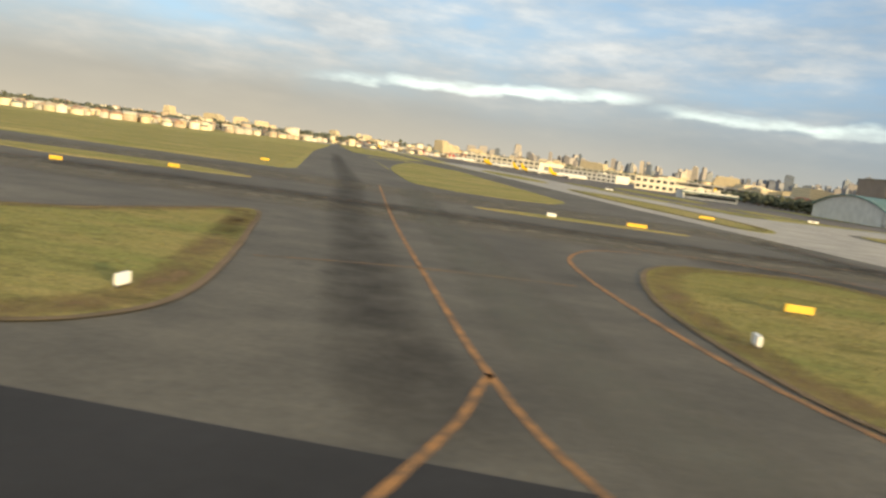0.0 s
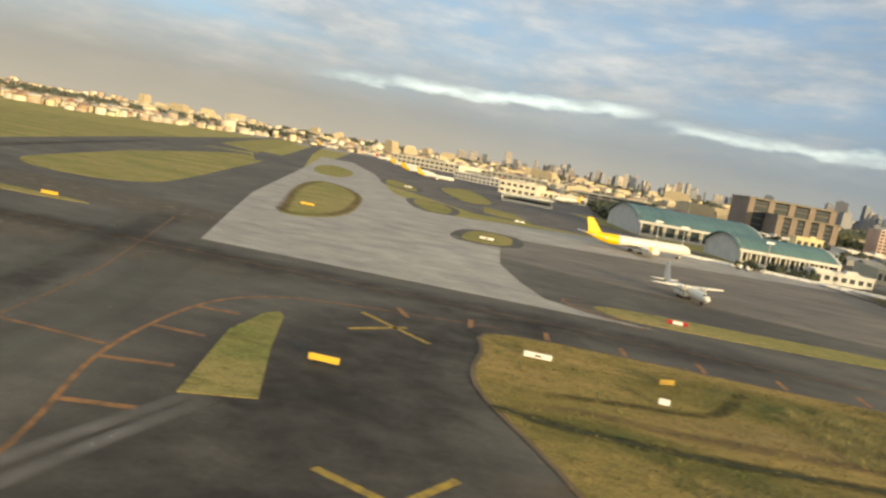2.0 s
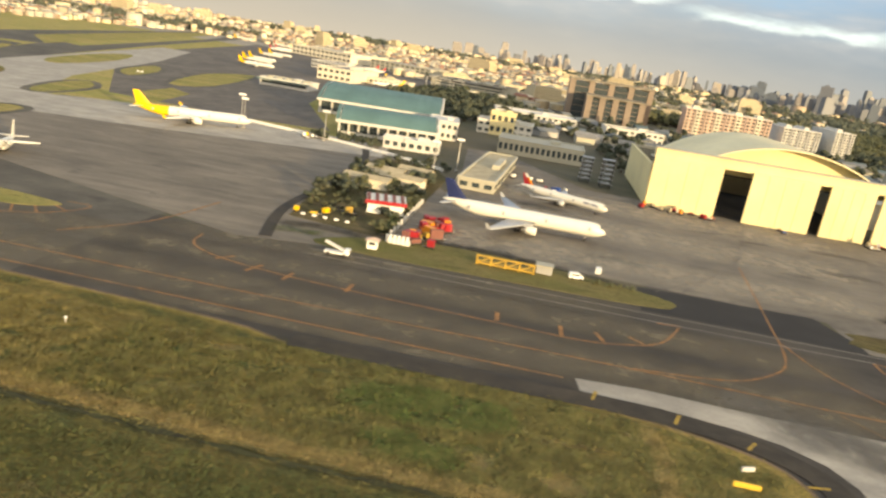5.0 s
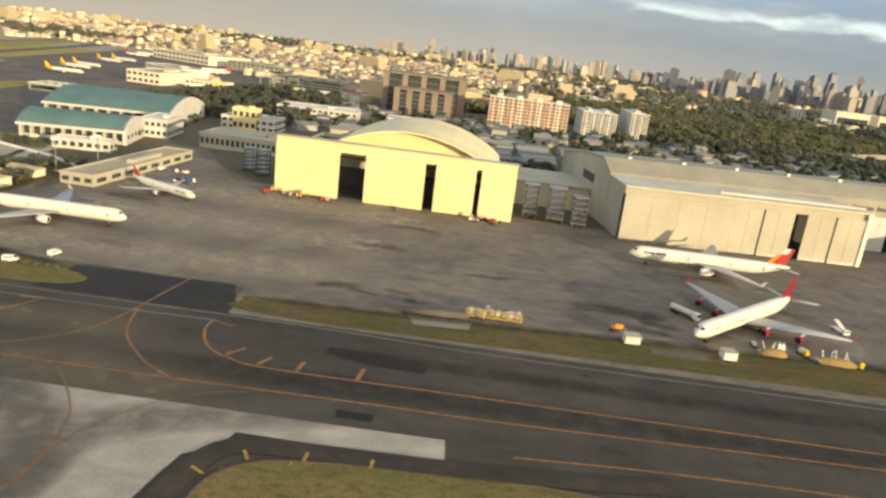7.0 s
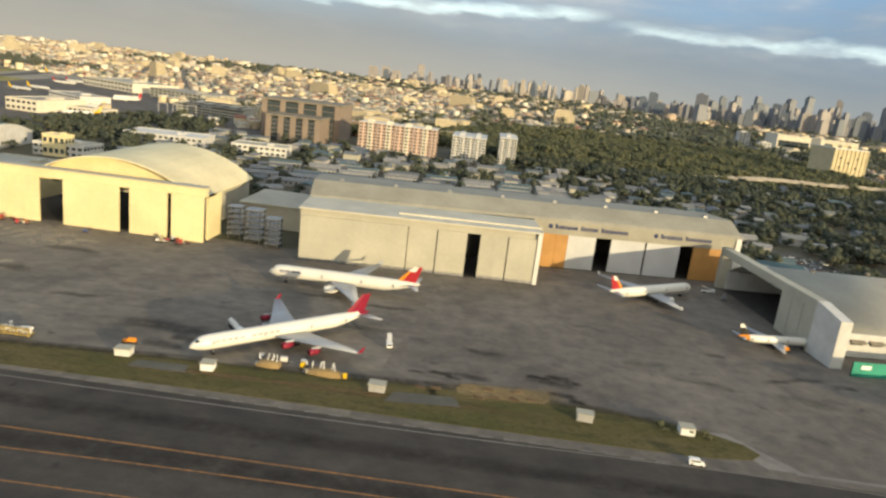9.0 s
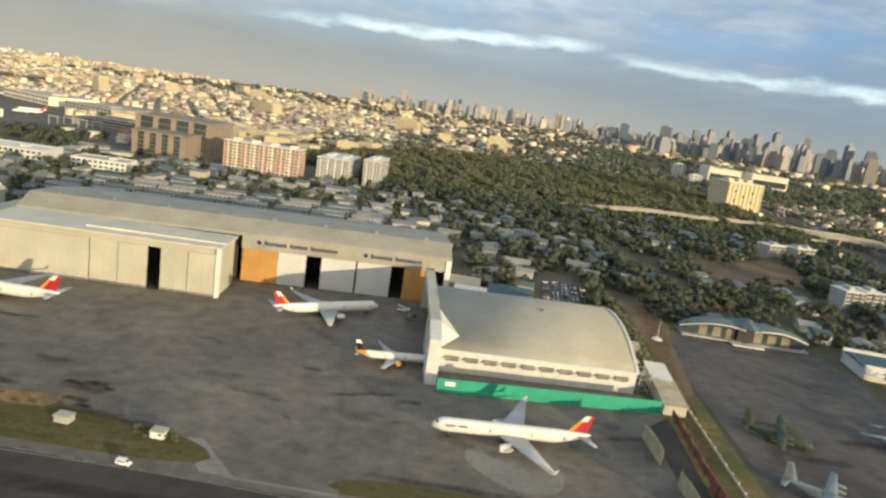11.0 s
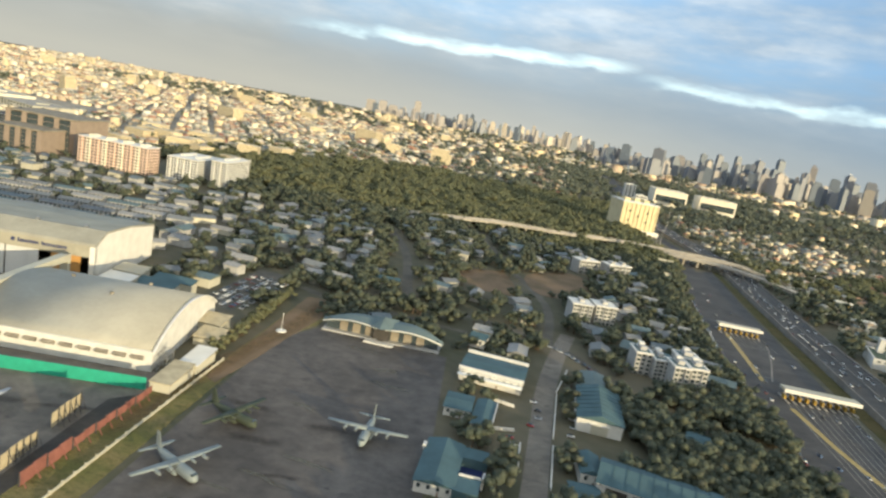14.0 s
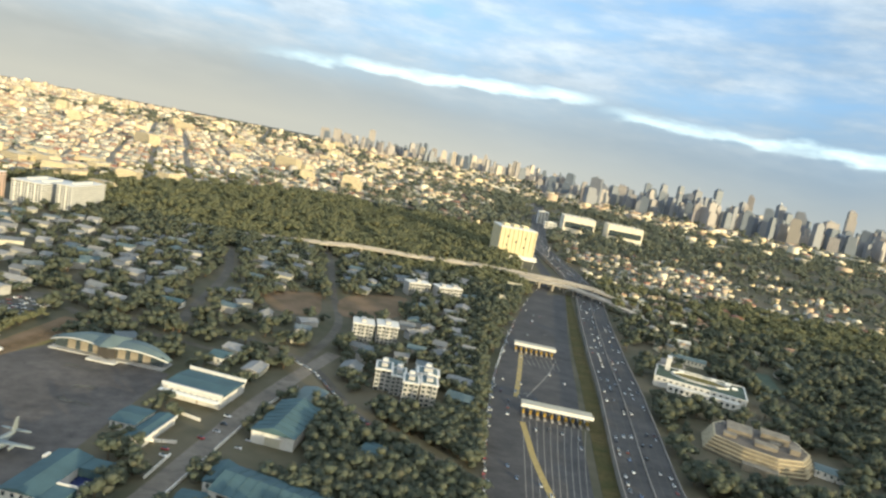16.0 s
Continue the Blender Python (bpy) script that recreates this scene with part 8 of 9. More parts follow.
def gable_house(name, label, x, y, w, d, hgt, rise, wall, roof, turn=0, group="", door=True, category="building", ridge="x"):
    """A house with a pitched roof, eaves, door and windows."""
    t = thing(name, label, category, group, m=pose(x, y, 0.02, 0, 0, turn))
    e = 0.35
    if ridge == "x":
        vs = [(-w / 2 - e, -d / 2 - e, hgt - .12), (w / 2 + e, -d / 2 - e, hgt - .12), (w / 2 + e, d / 2 + e, hgt - .12), (-w / 2 - e, d / 2 + e, hgt - .12), (-w / 2 - e, 0, hgt + rise), (w / 2 + e, 0, hgt + rise)]
        fs = [(0, 1, 5, 4), (2, 3, 4, 5), (3, 0, 4), (1, 2, 5), (3, 2, 1, 0)]
    else:
        vs = [(-w / 2 - e, -d / 2 - e, hgt - .12), (w / 2 + e, -d / 2 - e, hgt - .12), (w / 2 + e, d / 2 + e, hgt - .12), (-w / 2 - e, d / 2 + e, hgt - .12), (0, -d / 2 - e, hgt + rise), (0, d / 2 + e, hgt + rise)]
        fs = [(0, 1, 4), (1, 2, 5, 4), (2, 3, 5), (3, 0, 4, 5), (3, 2, 1, 0)]
    part("wall", MB().box(-w / 2, w / 2, -d / 2, d / 2, 0, hgt - .1), wall, t)
    part("roof", MB().add(vs, fs), roof, t)
    if door:
        part("door", MB().box(w * .1, w * .1 + .5, -d / 2 - .05, -d / 2, 0, min(.95, hgt * .6)), "brown_wall", t)
        n = max(2, int(w / 1.8))
        for i in range(n):
            xa = -w / 2 + w * (i + .5) / n
            part("window", MB().box(xa - .35, xa + .35, -d / 2 - .06, -d / 2, hgt * .45, hgt * .78), "glass", t)
    claim(box_poly(x - w / 2, x + w / 2, y - d / 2, y + d / 2, turn, 1.9))
    return t


# sheds and halls of the air base
t = gable_house("hall", "white hall with a dull teal roof between white parapets", 530.4, 187.5, 17.6, 15, 3.4, .5, "plaster_white", "blue_roof", -6)
for sy in (-1, 1):
    part("parapet", MB().box(-9.1, 9.1, sy * 7.4 - .35, sy * 7.4 + .35, 2.9, 4.2), "plaster_white", t)
part("canopy", MB().box(-9.0, 9.0, -9.6, -7.8, 2.2, 2.5), "sign_white", t)
claim(rect(519, 542, 176, 199))
gable_house("hall", "small hall with a teal metal roof", 522.8, 161.2, 6.4, 9.6, 2.4, .35, "plaster_white", "blue_roof", -2)
t = gable_house("hall", "narrow hall with a teal metal roof and a white verge", 529.2, 158.2, 4.6, 15, 2.2, .4, "plaster_white", "blue_roof", -4, ridge="y")
part("verge_board", MB().box(2.5, 2.75, -7.8, 7.8, 1.9, 2.5), "plaster_white", t)
t = gable_house("hall", "wide low hall with a teal roof round a small court", 521.8, 129.4, 7.6, 18, 2.5, .8, "plaster_white", "blue_roof", -2, ridge="y")
part("side_wing", MB().box(3.6, 9.4, 4.2, 9, 0, 2.3), "blue_roof", t)
part("side_wing", MB().box(3.6, 8.6, -9.2, -3.4, 0, 2.3), "blue_roof", t)
part("court_floor", MB().box(4.1, 9.2, -3.4, 4.2, 0.0, 0.25), "navy", t)
part("court_wall", MB().box(8.8, 9.3, -3.4, -.6, 0.25, 2.6), "plaster_white", t)
part("court_wall", MB().box(4.2, 8.6, -3.4, -3.0, 0.25, 2.7), "plaster_white", t)
part("gutter_box", MB().box(-4.6, -3.9, 4.4, 6.2, 2.0, 2.9), "plaster_white", t)
claim(rect(516, 533, 119, 140))
for yard in (rect(546, 570, 149, 165), rect(530, 546, 140, 182), rect(517, 524, 136, 152), rect(570, 600, 203, 212)):
    claim(yard)
t = gable_house("warehouse", "white-walled warehouse with a teal pitched roof", 558.8, 175.4, 11.4, 22, 3.7, 1.6, "plaster_white", "blue_roof", -4, ridge="y", door=False)
part("roller_door", MB().box(-2, 2.2, -11.1, -11.0, 0.02, 2.5), "grey_wall", t)
part("door_hood", MB().box(-2.6, 2.8, -11.5, -11.0, 2.5, 2.75), "plaster_white", t)
for k in range(1, 8):
    for sx in (-1, 1):
        part("roof_seam", MB().beam((sx * 6.0, -11.3 + 2.83 * k, 3.66), (0.05 * sx, -11.3 + 2.83 * k, 5.36), .12, .1), "blue_roof", t)
gable_house("shed", "long grey-blue shed behind the warehouse", 559.6, 196.4, 7.4, 11, 2.8, .8, "grey_wall", "museum_roof", -4, ridge="y", door=False)
t = gable_house("warehouse", "large low warehouse with a teal pitched roof and open bays", 567.4, 137.4, 25, 12, 3.4, 1.7, "plaster_white", "blue_roof", -12, door=False)
# bays are flat near-black panels; their inner shade is only colour
for k in range(4):
    part("open_bay", MB().box(-10.6 + 5.6 * k, -6.2 + 5.6 * k, -6.08, -6.0, 0.05, 2.7), "dark_inside", t)
for k in range(1, 9):
    for sy in (-1, 1):
        part("roof_seam", MB().beam((-12.6 + 2.8 * k, sy * 6.3, 3.35), (-12.6 + 2.8 * k, 0.05 * sy, 5.16), .12, .1), "blue_roof", t)
part("end_gable", MB().add([(12.6, -6.3, 3.0), (12.6, 6.3, 3.0), (12.6, 0, 5.5), (13.0, -6.3, 3.0), (13.0, 6.3, 3.0), (13.0, 0, 5.5)], [(2, 1, 0), (3, 4, 5), (0, 1, 4, 3), (1, 2, 5, 4), (2, 0, 3, 5)]), "plaster_white", t)
gable_house("hall", "narrow hall with a white gable", 553.2, 142.4, 4.6, 9, 2.8, 1.0, "plaster_white", "blue_roof", 2, ridge="y")
gable_house("shed", "low blue-roofed shed beside the warehouse", 551.4, 131.6, 6, 6, 2.0, .5, "grey_wall", "blue_roof", 2)
gable_house("shed", "pale blue shed with a ribbed roof beside the white block", 604.6, 222.6, 8.4, 7, 2.6, 1.0, "museum_roof", "museum_roof", -14)
gable_house("house", "blue-roofed house below the curved road", 584, 170, 6, 8, 2.4, 1.0, "grey_wall", "blue_roof", -20)
gable_house("house", "teal-roofed house among dense trees", 590, 236, 7, 10, 2.6, 1.0, "aged_white", "blue_roof", -20)
gable_house("house", "teal-roofed house among dense trees", 578, 242, 6, 10, 2.6, 1.0, "aged_white", "museum_roof", -20)
gable_house("house", "white house with a dark roof", 484, 263, 10, 6, 2.6, 1.0, "plaster_white", "blue_roof", 0)
gable_house("house", "white guard house with a dark roof", 524.5, 214, 5, 7, 3.0, 1.0, "plaster_white", "blue_roof", -10)
# school with a court, and an old stone complex beyond the expressway
t = thing("school", "low white school with a dark green flat roof and oval court", "school", m=pose(709, 298, 0.02, 0, 0, -17))
part("wall", MB().box(-19, 19, -11, 11, 0, 4.2), "plaster_white", t)
part("roof", MB().box(-18.6, 18.6, -10.6, 10.6, 4.2, 4.32), "green_roof", t)
rim = MB()
for a in ((-19.2, 19.2, -11.2, -10.6), (-19.2, 19.2, 10.6, 11.2), (-19.2, -18.6, -10.6, 10.6), (18.6, 19.2, -10.6, 10.6)):
    rim.box(*a, 4.2, 4.75)
part("parapet", rim, "plaster_white", t)
oval = [(12.5 * math.cos(a), 1.5 + 5.6 * math.sin(a)) for a in (2 * math.pi * i / 36 for i in range(37))]
part("court_ring", MB().loft([[(x * q, 1.5 + (y - 1.5) * q, z) for q, z in ((1, 4.3), (1, 5.0), (.94, 5.0), (.94, 4.3))] for x, y in oval], caps=False), "plaster_white", t)
part("court_floor", MB().prism([(x * .93, 1.5 + (y - 1.5) * .93) for x, y in oval[:-1]], 4.32, 4.36), "verge", t)
part("tower", MB().box(-15.4, -13.2, 4.0, 8.6, 4.3, 10.4), "plaster_white", t)
part("front_wing", MB().box(-13, 16, -14.6, -11.2, 0, 3.0), "plaster_white", t)
for k in range(12):
    part("window", MB().box(-12 + 2.3 * k, -10.8 + 2.3 * k, -14.68, -14.6, 1.0, 2.2), "glass", t)
for k in range(14):
    part("window", MB().box(-17.6 + 2.55 * k, -16.4 + 2.55 * k, -11.08, -11.0, 3.2, 3.9), "glass", t)
for x, y in ((12, 7.6), (14.6, 3.2), (-8, 8.8), (6, 9)):
    part("roof_unit", MB().box(x - 1.2, x + 1.2, y - .6, y + .6, 4.32, 5.1), "sign_white", t)
claim(box_poly(688, 729, 276, 309, -17, 5))
t = thing("old_complex", "old tan stone complex with banded stepped fronts", "complex", m=pose(709, 232, 0.02, 0, 0, -20))
foot = [(-17, -10), (-6, -14), (6, -14.6), (15, -9), (18, 1), (14, 12), (2, 14), (-14, 12), (-18, 4)]
for k in range(5):
    q = 1 - .035 * k
    part("storey", MB().prism([(x * q, y * q) for x, y in foot], 1.15 * k, 1.15 * k + .8), "stone_dark", t)
    part("storey_band", MB().prism([(x * q * 1.03, y * q * 1.03) for x, y in foot], 1.15 * k + .8, 1.15 * k + 1.15), "tarp", t)
part("roof", MB().prism([(x * .84, y * .84) for x, y in foot], 5.75, 5.85), "apron_dark", t)
for x0, x1, y0, y1, z in ((-11, -3, -2, 7, 1.4), (0, 9, 2, 8, 2.0), (-2, 5, -8, -4, 1.0), (9, 12, -5, 0, 1.6), (-12, -8, -7, -4, .9), (3, 6, -2, 0, .8)):
    part("roof_block", MB().box(x0, x1, y0, y1, 5.85, 5.85 + z), "stone_dark", t)
    part("roof_cap", MB().box(x0 - .2, x1 + .2, y0 - .2, y1 + .2, 5.85 + z, 6.05 + z), "stone_dark", t)
part("portico", MB().box(-5, 6, -18, -14.6, 0, 2.2), "stone_dark", t)
claim(box_poly(688, 730, 206, 250, -20, 4))
gable_house("shed", "shed with a pale blue roof beyond the expressway", 731.6, 226, 10, 7, 2.6, .5, "pale_wall", "museum_roof", -24)
t = thing("rotunda", "low rotunda with a pale disc roof", "hall", m=pose(704, 328, 0.02))
part("wall", MB().tube((0, 0, 0), (0, 0, 2.2), 6, 6, 24), "pale_wall", t)
part("disc_roof", MB().loft([ring_x(z, 0, 0, r, r, 28) for z, r in ((2.2, 7.6), (2.5, 7.8), (2.9, 5), (3.3, 1))]), "rubbered", t, m=Matrix(((0, 1, 0, 0), (0, 0, 1, 0), (1, 0, 0, 0), (0, 0, 0, 1))))
claim(rect(695, 713, 319, 337))
sheet("sports_court", [(746, 316), (757, 318), (764, 356), (752, 356)], 0.03, "green_roof", "dull green sports court between trees", "court")
claim(rect(744, 766, 314, 358))
gable_house("hall", "long hall with a pale roof beyond the expressway", 716, 344, 20, 7, 3.0, 1.0, "cream_wall", "museum_roof", -12)
gable_house("hall", "sunlit cream hall beyond the expressway", 710, 377, 15, 6, 4.2, .6, "cream_wall", "cream_wall", -6)
gable_house("hall", "sunlit cream hall beside its longer neighbour", 722, 373, 9, 7, 5.0, .6, "cream_wall", "cream_wall", -6)
gable_house("house", "bright yellow-roofed house among trees", 735, 425, 9, 8, 4, 1.0, "sign_yellow", "cream_wall", -14)
# dry field
sheet("field", smooth_outline([(508, 312), (520, 288), (537, 292), (533, 318), (527, 332)], 4), 0.05, "earth", "dry brown playing field between trees", "field")
claim([(508, 312), (520, 288), (537, 292), (533, 318), (527, 332)])

sheet("field", smooth_outline([(541, 336), (547.5, 300), (568, 314), (574, 340), (566, 362)], 4), 0.052, "earth", "dry brown field beside the white blocks", "field")
claim([(541, 336), (547.5, 300), (568, 314), (574, 340), (566, 362)])

# houses of the base, each on its own
rnd = random.Random(11)
rows = [(248 + 17 * i, 252 + 2.6 * i + 11.5 * j, 13.5, 6.4) for i in range(8) for j in range(5)]
for x, y, w, d in rows:
    if free(x, y):
        gable_house("house", "low white house with a grey roof", x + rnd.uniform(-1, 1), y + rnd.uniform(-1, 1), w, d, 2.4, .7, "aged_white", "base_roof", 10, "houses north of the hangars")
made = 0
for _ in range(2600):
    x, y = rnd.choice(((rnd.uniform(410, 606), rnd.uniform(206, 450)), (rnd.uniform(560, 606), rnd.uniform(225, 300)), (rnd.uniform(180, 430), rnd.uniform(232, 390))))
    w, d = rnd.uniform(5, 11), rnd.uniform(4.5, 7.5)
    if all(free(x + a * w * .6, y + b * d * .7) for a in (-1, 0, 1) for b in (-1, 0, 1)):
        flip = rnd.random() < .25
        gable_house("house", "low house with a metal roof among trees", x, y, w, d, rnd.uniform(2.0, 3.4), rnd.uniform(.6, 1.3), "aged_white" if rnd.random() < .6 else "grey_wall", "base_roof", rnd.choice((-4, 86, 10, -12, 35)), "houses among the trees", door=y < 200)
        made += 1
    if made > 245:
        break


# ---- trees ----
rng = np.random.default_rng(7)


PHI = (1 + 5 ** 0.5) / 2
ICO_V = np.array([v for a, b in itertools.product((-1, 1), (-PHI, PHI)) for v in ((a, b, 0), (0, a, b), (b, 0, a))])
ICO_V /= np.linalg.norm(ICO_V[0])
ICO_F = np.array([f for f in itertools.combinations(range(12), 3) if all(np.linalg.norm(ICO_V[i] - ICO_V[j]) < 1.06 for i, j in itertools.combinations(f, 2))])
ICO_F = np.array([f if np.dot(np.cross(ICO_V[f[1]] - ICO_V[f[0]], ICO_V[f[2]] - ICO_V[f[0]]), ICO_V[f[0]]) > 0 else f[::-1] for f in ICO_F])


def finer(v, f):
    """Each triangle into four, on the unit ball."""
    v, mids, out = list(v), {}, []

    def mid(i, j):
        k = (min(i, j), max(i, j))
        if k not in mids:
            m = v[i] + v[j]
            v.append(m / np.linalg.norm(m))
            mids[k] = len(v) - 1
        return mids[k]

    for a, b, c in f:
        ab, bc, ca = mid(a, b), mid(b, c), mid(c, a)
        out += [(a, ab, ca), (ab, b, bc), (ca, bc, c), (ab, bc, ca)]
    return np.array(v), np.array(out)


ICO2 = finer(ICO_V, ICO_F)


def shards(n, rx, rz, size, zc, lumps, gen, fine=False):
    """Leaf sprays on several uneven clumps, each clump with a dense ragged heart; returns triangles."""
    c = gen.normal(size=(lumps, 3)) * (rx * 0.46, rx * 0.46, rz * 0.36)
    k = gen.integers(0, lumps, n)
    u = gen.normal(size=(n, 3))
    u /= np.linalg.norm(u, axis=1)[:, None]
    u[:, 2] = np.where(u[:, 2] < -0.35, -u[:, 2], u[:, 2])
    p = c[k] + u * np.array((rx, rx, rz)) * 0.50 * gen.uniform(0.84, 1.1, n)[:, None]
    p[:, 2] += zc
    nrm = u + gen.normal(size=(n, 3)) * 0.22
    nrm /= np.linalg.norm(nrm, axis=1)[:, None]
    a = np.cross(nrm, gen.normal(size=(n, 3)))
    a /= np.linalg.norm(a, axis=1)[:, None] + 1e-9
    b = np.cross(nrm, a)
    s = size * gen.uniform(0.6, 1.3, n)[:, None]
    tri = np.stack([p - a * s - b * s * .8, p + a * s * 1.1 - b * s * .6, p - a * s * .1 + b * s * 1.2 + nrm * s * .2], 1)
    verts, faces = [tri.reshape(-1, 3)], [np.arange(n * 3).reshape(-1, 3)]
    hv, hf = ICO2 if fine else (ICO_V, ICO_F)
    for i in range(lumps):
        heart = c[i] + hv * np.array((rx, rx, rz)) * 0.44 * gen.uniform(.8, 1.1, (len(hv), 1))
        heart[:, 2] += zc
        verts.append(heart)
        faces.append(hf + n * 3 + i * len(hv))
    return np.concatenate(verts), np.concatenate(faces)


def trunk_tris(h, r):
    v = [(r * math.cos(a), r * math.sin(a), 0) for a in (0, 2.1, 4.2)] + [(r * .5 * math.cos(a), r * .5 * math.sin(a), h) for a in (0, 2.1, 4.2)]
    return np.array(v), np.array([(0, 1, 4), (0, 4, 3), (1, 2, 5), (1, 5, 4), (2, 0, 3), (2, 3, 5)])


def tree_thing(gen, hgt, rx):
    t = thing("tree", "broad leafy green tree with an uneven crown", "tree", "trees of the air base")
    mb = MB()
    mb.tube((0, 0, 0), (0.05, 0.03, hgt * .45), .22, .13, 7)
    for k in range(5):
        a = k * 1.26 + gen.uniform(0, .5)
        mb.tube((0.05, 0.03, hgt * (.28 + .04 * k)), (rx * .55 * math.cos(a), rx * .55 * math.sin(a), hgt * (.52 + .06 * k)), .09, .04, 5)
    part("trunk", mb, "bark", t)
    v, f = shards(1300, rx, hgt * .44, .14, hgt * .60, 14, gen, True)
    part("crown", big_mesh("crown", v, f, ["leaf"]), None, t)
    return t


protos = [tree_thing(rng, *s) for s in ((4.2, 2.6), (3.4, 2.2), (5.2, 2.9), (3.0, 2.4))]
near_spots, far_spots = [], []


def scatter(n, x0, x1, y0, y1, size, dens=None):
    xs, ys = rng.uniform(x0, x1, n), rng.uniform(y0, y1, n)
    for x, y in zip(xs, ys):
        if free(x, y) and (dens is None or rng.random() < dens(x, y)):
            far_spots.append((x, y, size * rng.uniform(.65, 1.35)))
            if x < GX0 + GN and y < GY0 + GM:
                i, j = int(x - GX0), int(y - GY0)
                taken[max(0, i - 1):i + 2, max(0, j - 1):j + 2] = True


groves = lambda x, y: 0.26 + 0.9 * max(0, noise.noise(Vector((x * .018, y * .018, 2.0))) + .25)
scatter(2600, 524, 611, 84, 236, 0.95, groves)
scatter(3400, 562, 613, 84, 208, 1.05)
scatter(900, 598, 613, 200, 330, 0.9)
scatter(2300, 524, 650, 236, 470, 1.1, groves)
scatter(2600, 412, 524, 206, 470, 1.05, groves)
scatter(2000, 168, 430, 205, 400, 0.95, groves)
scatter(1500, 330, 640, 392, 475, 1.15)
scatter(5200, 225, 640, 470, 800, 1.45, lambda x, y: 1.0 if y < 440 + 1.9 * max(0, x - 215) else 0.12)
town_edge = lambda x, y: x < 700 + 0.42 * (y - 300) and y > 325
scatter(7000, 676, 1150, 90, 560, 1.4, lambda x, y: .28 if town_edge(x, y) else .35 + groves(x, y))
for _ in range(420):
    x, y = rng.uniform(104, 168), rng.uniform(280, 450)
    if not (58 < x < 106 and 370 < y < 432) and x > 96 + 0.12 * (y - 280) and rng.random() < .75:
        far_spots.append((x, y, rng.uniform(.6, 1.3)))
for _ in range(70):
    x, y = rng.uniform(126, 146), rng.uniform(174, 183)
    if y < 175.5 + .42 * (x - 126) * .5:
        far_spots.append((x, y, rng.uniform(.3, .6)))
scatter(120, 140, 210, 120, 260, 0.6)
scatter(120, 158, 176, 98, 130, 0.6)
for _ in range(60):
    x, y = rng.uniform(150, 168), rng.uniform(104, 162)
    if not any(abs(x - sx) < 6 and abs(y - sy) < 2.6 for sx, sy in ((156, 128), (161, 133.5), (157, 139), (162, 145), (163.6, 111.4))):
        far_spots.append((x, y, rng.uniform(.35, .7)))
picked = sorted(far_spots, key=lambda s: s[1] + 0.35 * abs(s[0] - 560))[:296]
chosen = set(picked)
far_spots = [s for s in far_spots if s not in chosen]
for k, (x, y, s) in enumerate(picked):
    m = pose(x, y, 0.0, 0, 0, rng.uniform(0, 360)) @ Matrix.Scale(s, 4)
    if k < 4:
        protos[k].matrix_basis = m
    else:
        o = copy_thing(protos[k % 4], Matrix.Identity(4))
        o.matrix_basis = m
woods = lambda x, y: 0.26 + 0.9 * max(0, noise.noise(Vector((x * .004, y * .004, 5.0))) + .35)
far2 = []
for n, x0, x1, y0, y1, size in ((5200, 300, 1500, 760, 1700, 2.4), (3000, 1150, 2400, 100, 1700, 2.6), (2500, -700, 1800, 1700, 3400, 3.6), (900, -900, 300, 470, 1700, 1.6), (2600, -1000, -230, 640, 1000, 1.9), (3600, 684, 1050, 320, 960, 1.25)):
    xs, ys = rng.uniform(x0, x1, n), rng.uniform(y0, y1, n)
    far2 += [(x, y, size * rng.uniform(.6, 1.3)) for x, y in zip(xs, ys) if rng.random() < woods(x, y) * (.75 if town_edge(x, y) and y < 760 else 1) and free(x, y)]


def forest(name, spots, quads, size, label, lumps, leaf="leaf"):
    """Many trees in one mesh, from a few shapes turned and scaled."""
    spots = np.array(spots)
    kinds = rng.integers(0, 6, len(spots))
    vs, fs, ms, base = [], [], [], 0
    for k in range(6):
        sp = spots[kinds == k]
        v1, f1 = shards(quads, 2.5, 1.75, size, 2.5, lumps, rng)
        v2, f2 = trunk_tris(2.0, .2)
        v, f = np.concatenate([v1, v2]), np.concatenate([f1, f2 + len(v1)])
        mi = np.r_[np.zeros(len(f1)), np.ones(len(f2))]
        a = rng.uniform(0, 6.28, len(sp))
        c, s = np.cos(a) * sp[:, 2], np.sin(a) * sp[:, 2]
        out = np.stack([c[:, None] * v[:, 0] - s[:, None] * v[:, 1] + sp[:, :1], s[:, None] * v[:, 0] + c[:, None] * v[:, 1] + sp[:, 1:2], sp[:, 2:] * v[:, 2] * rng.uniform(.8, 1.2, len(sp))[:, None]], -1)
        vs.append(out.reshape(-1, 3))
        fs.append((f[None] + (np.arange(len(sp)) * len(v))[:, None, None] + base).reshape(-1, 3))
        ms.append(np.tile(mi, len(sp)))
        base += len(sp) * len(v)
    ob = new(name, big_mesh(name, np.concatenate(vs), np.concatenate(fs), [leaf, "bark"], np.concatenate(ms)))
    return tagged(ob, label, "trees", kind="stuff")


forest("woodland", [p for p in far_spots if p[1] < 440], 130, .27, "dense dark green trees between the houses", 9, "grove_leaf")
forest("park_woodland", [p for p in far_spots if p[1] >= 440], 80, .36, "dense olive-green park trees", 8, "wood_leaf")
forest("distant_woodland", far2, 24, .6, "distant grey-green woods", 4, "haze_leaf")

srng = random.Random(17)
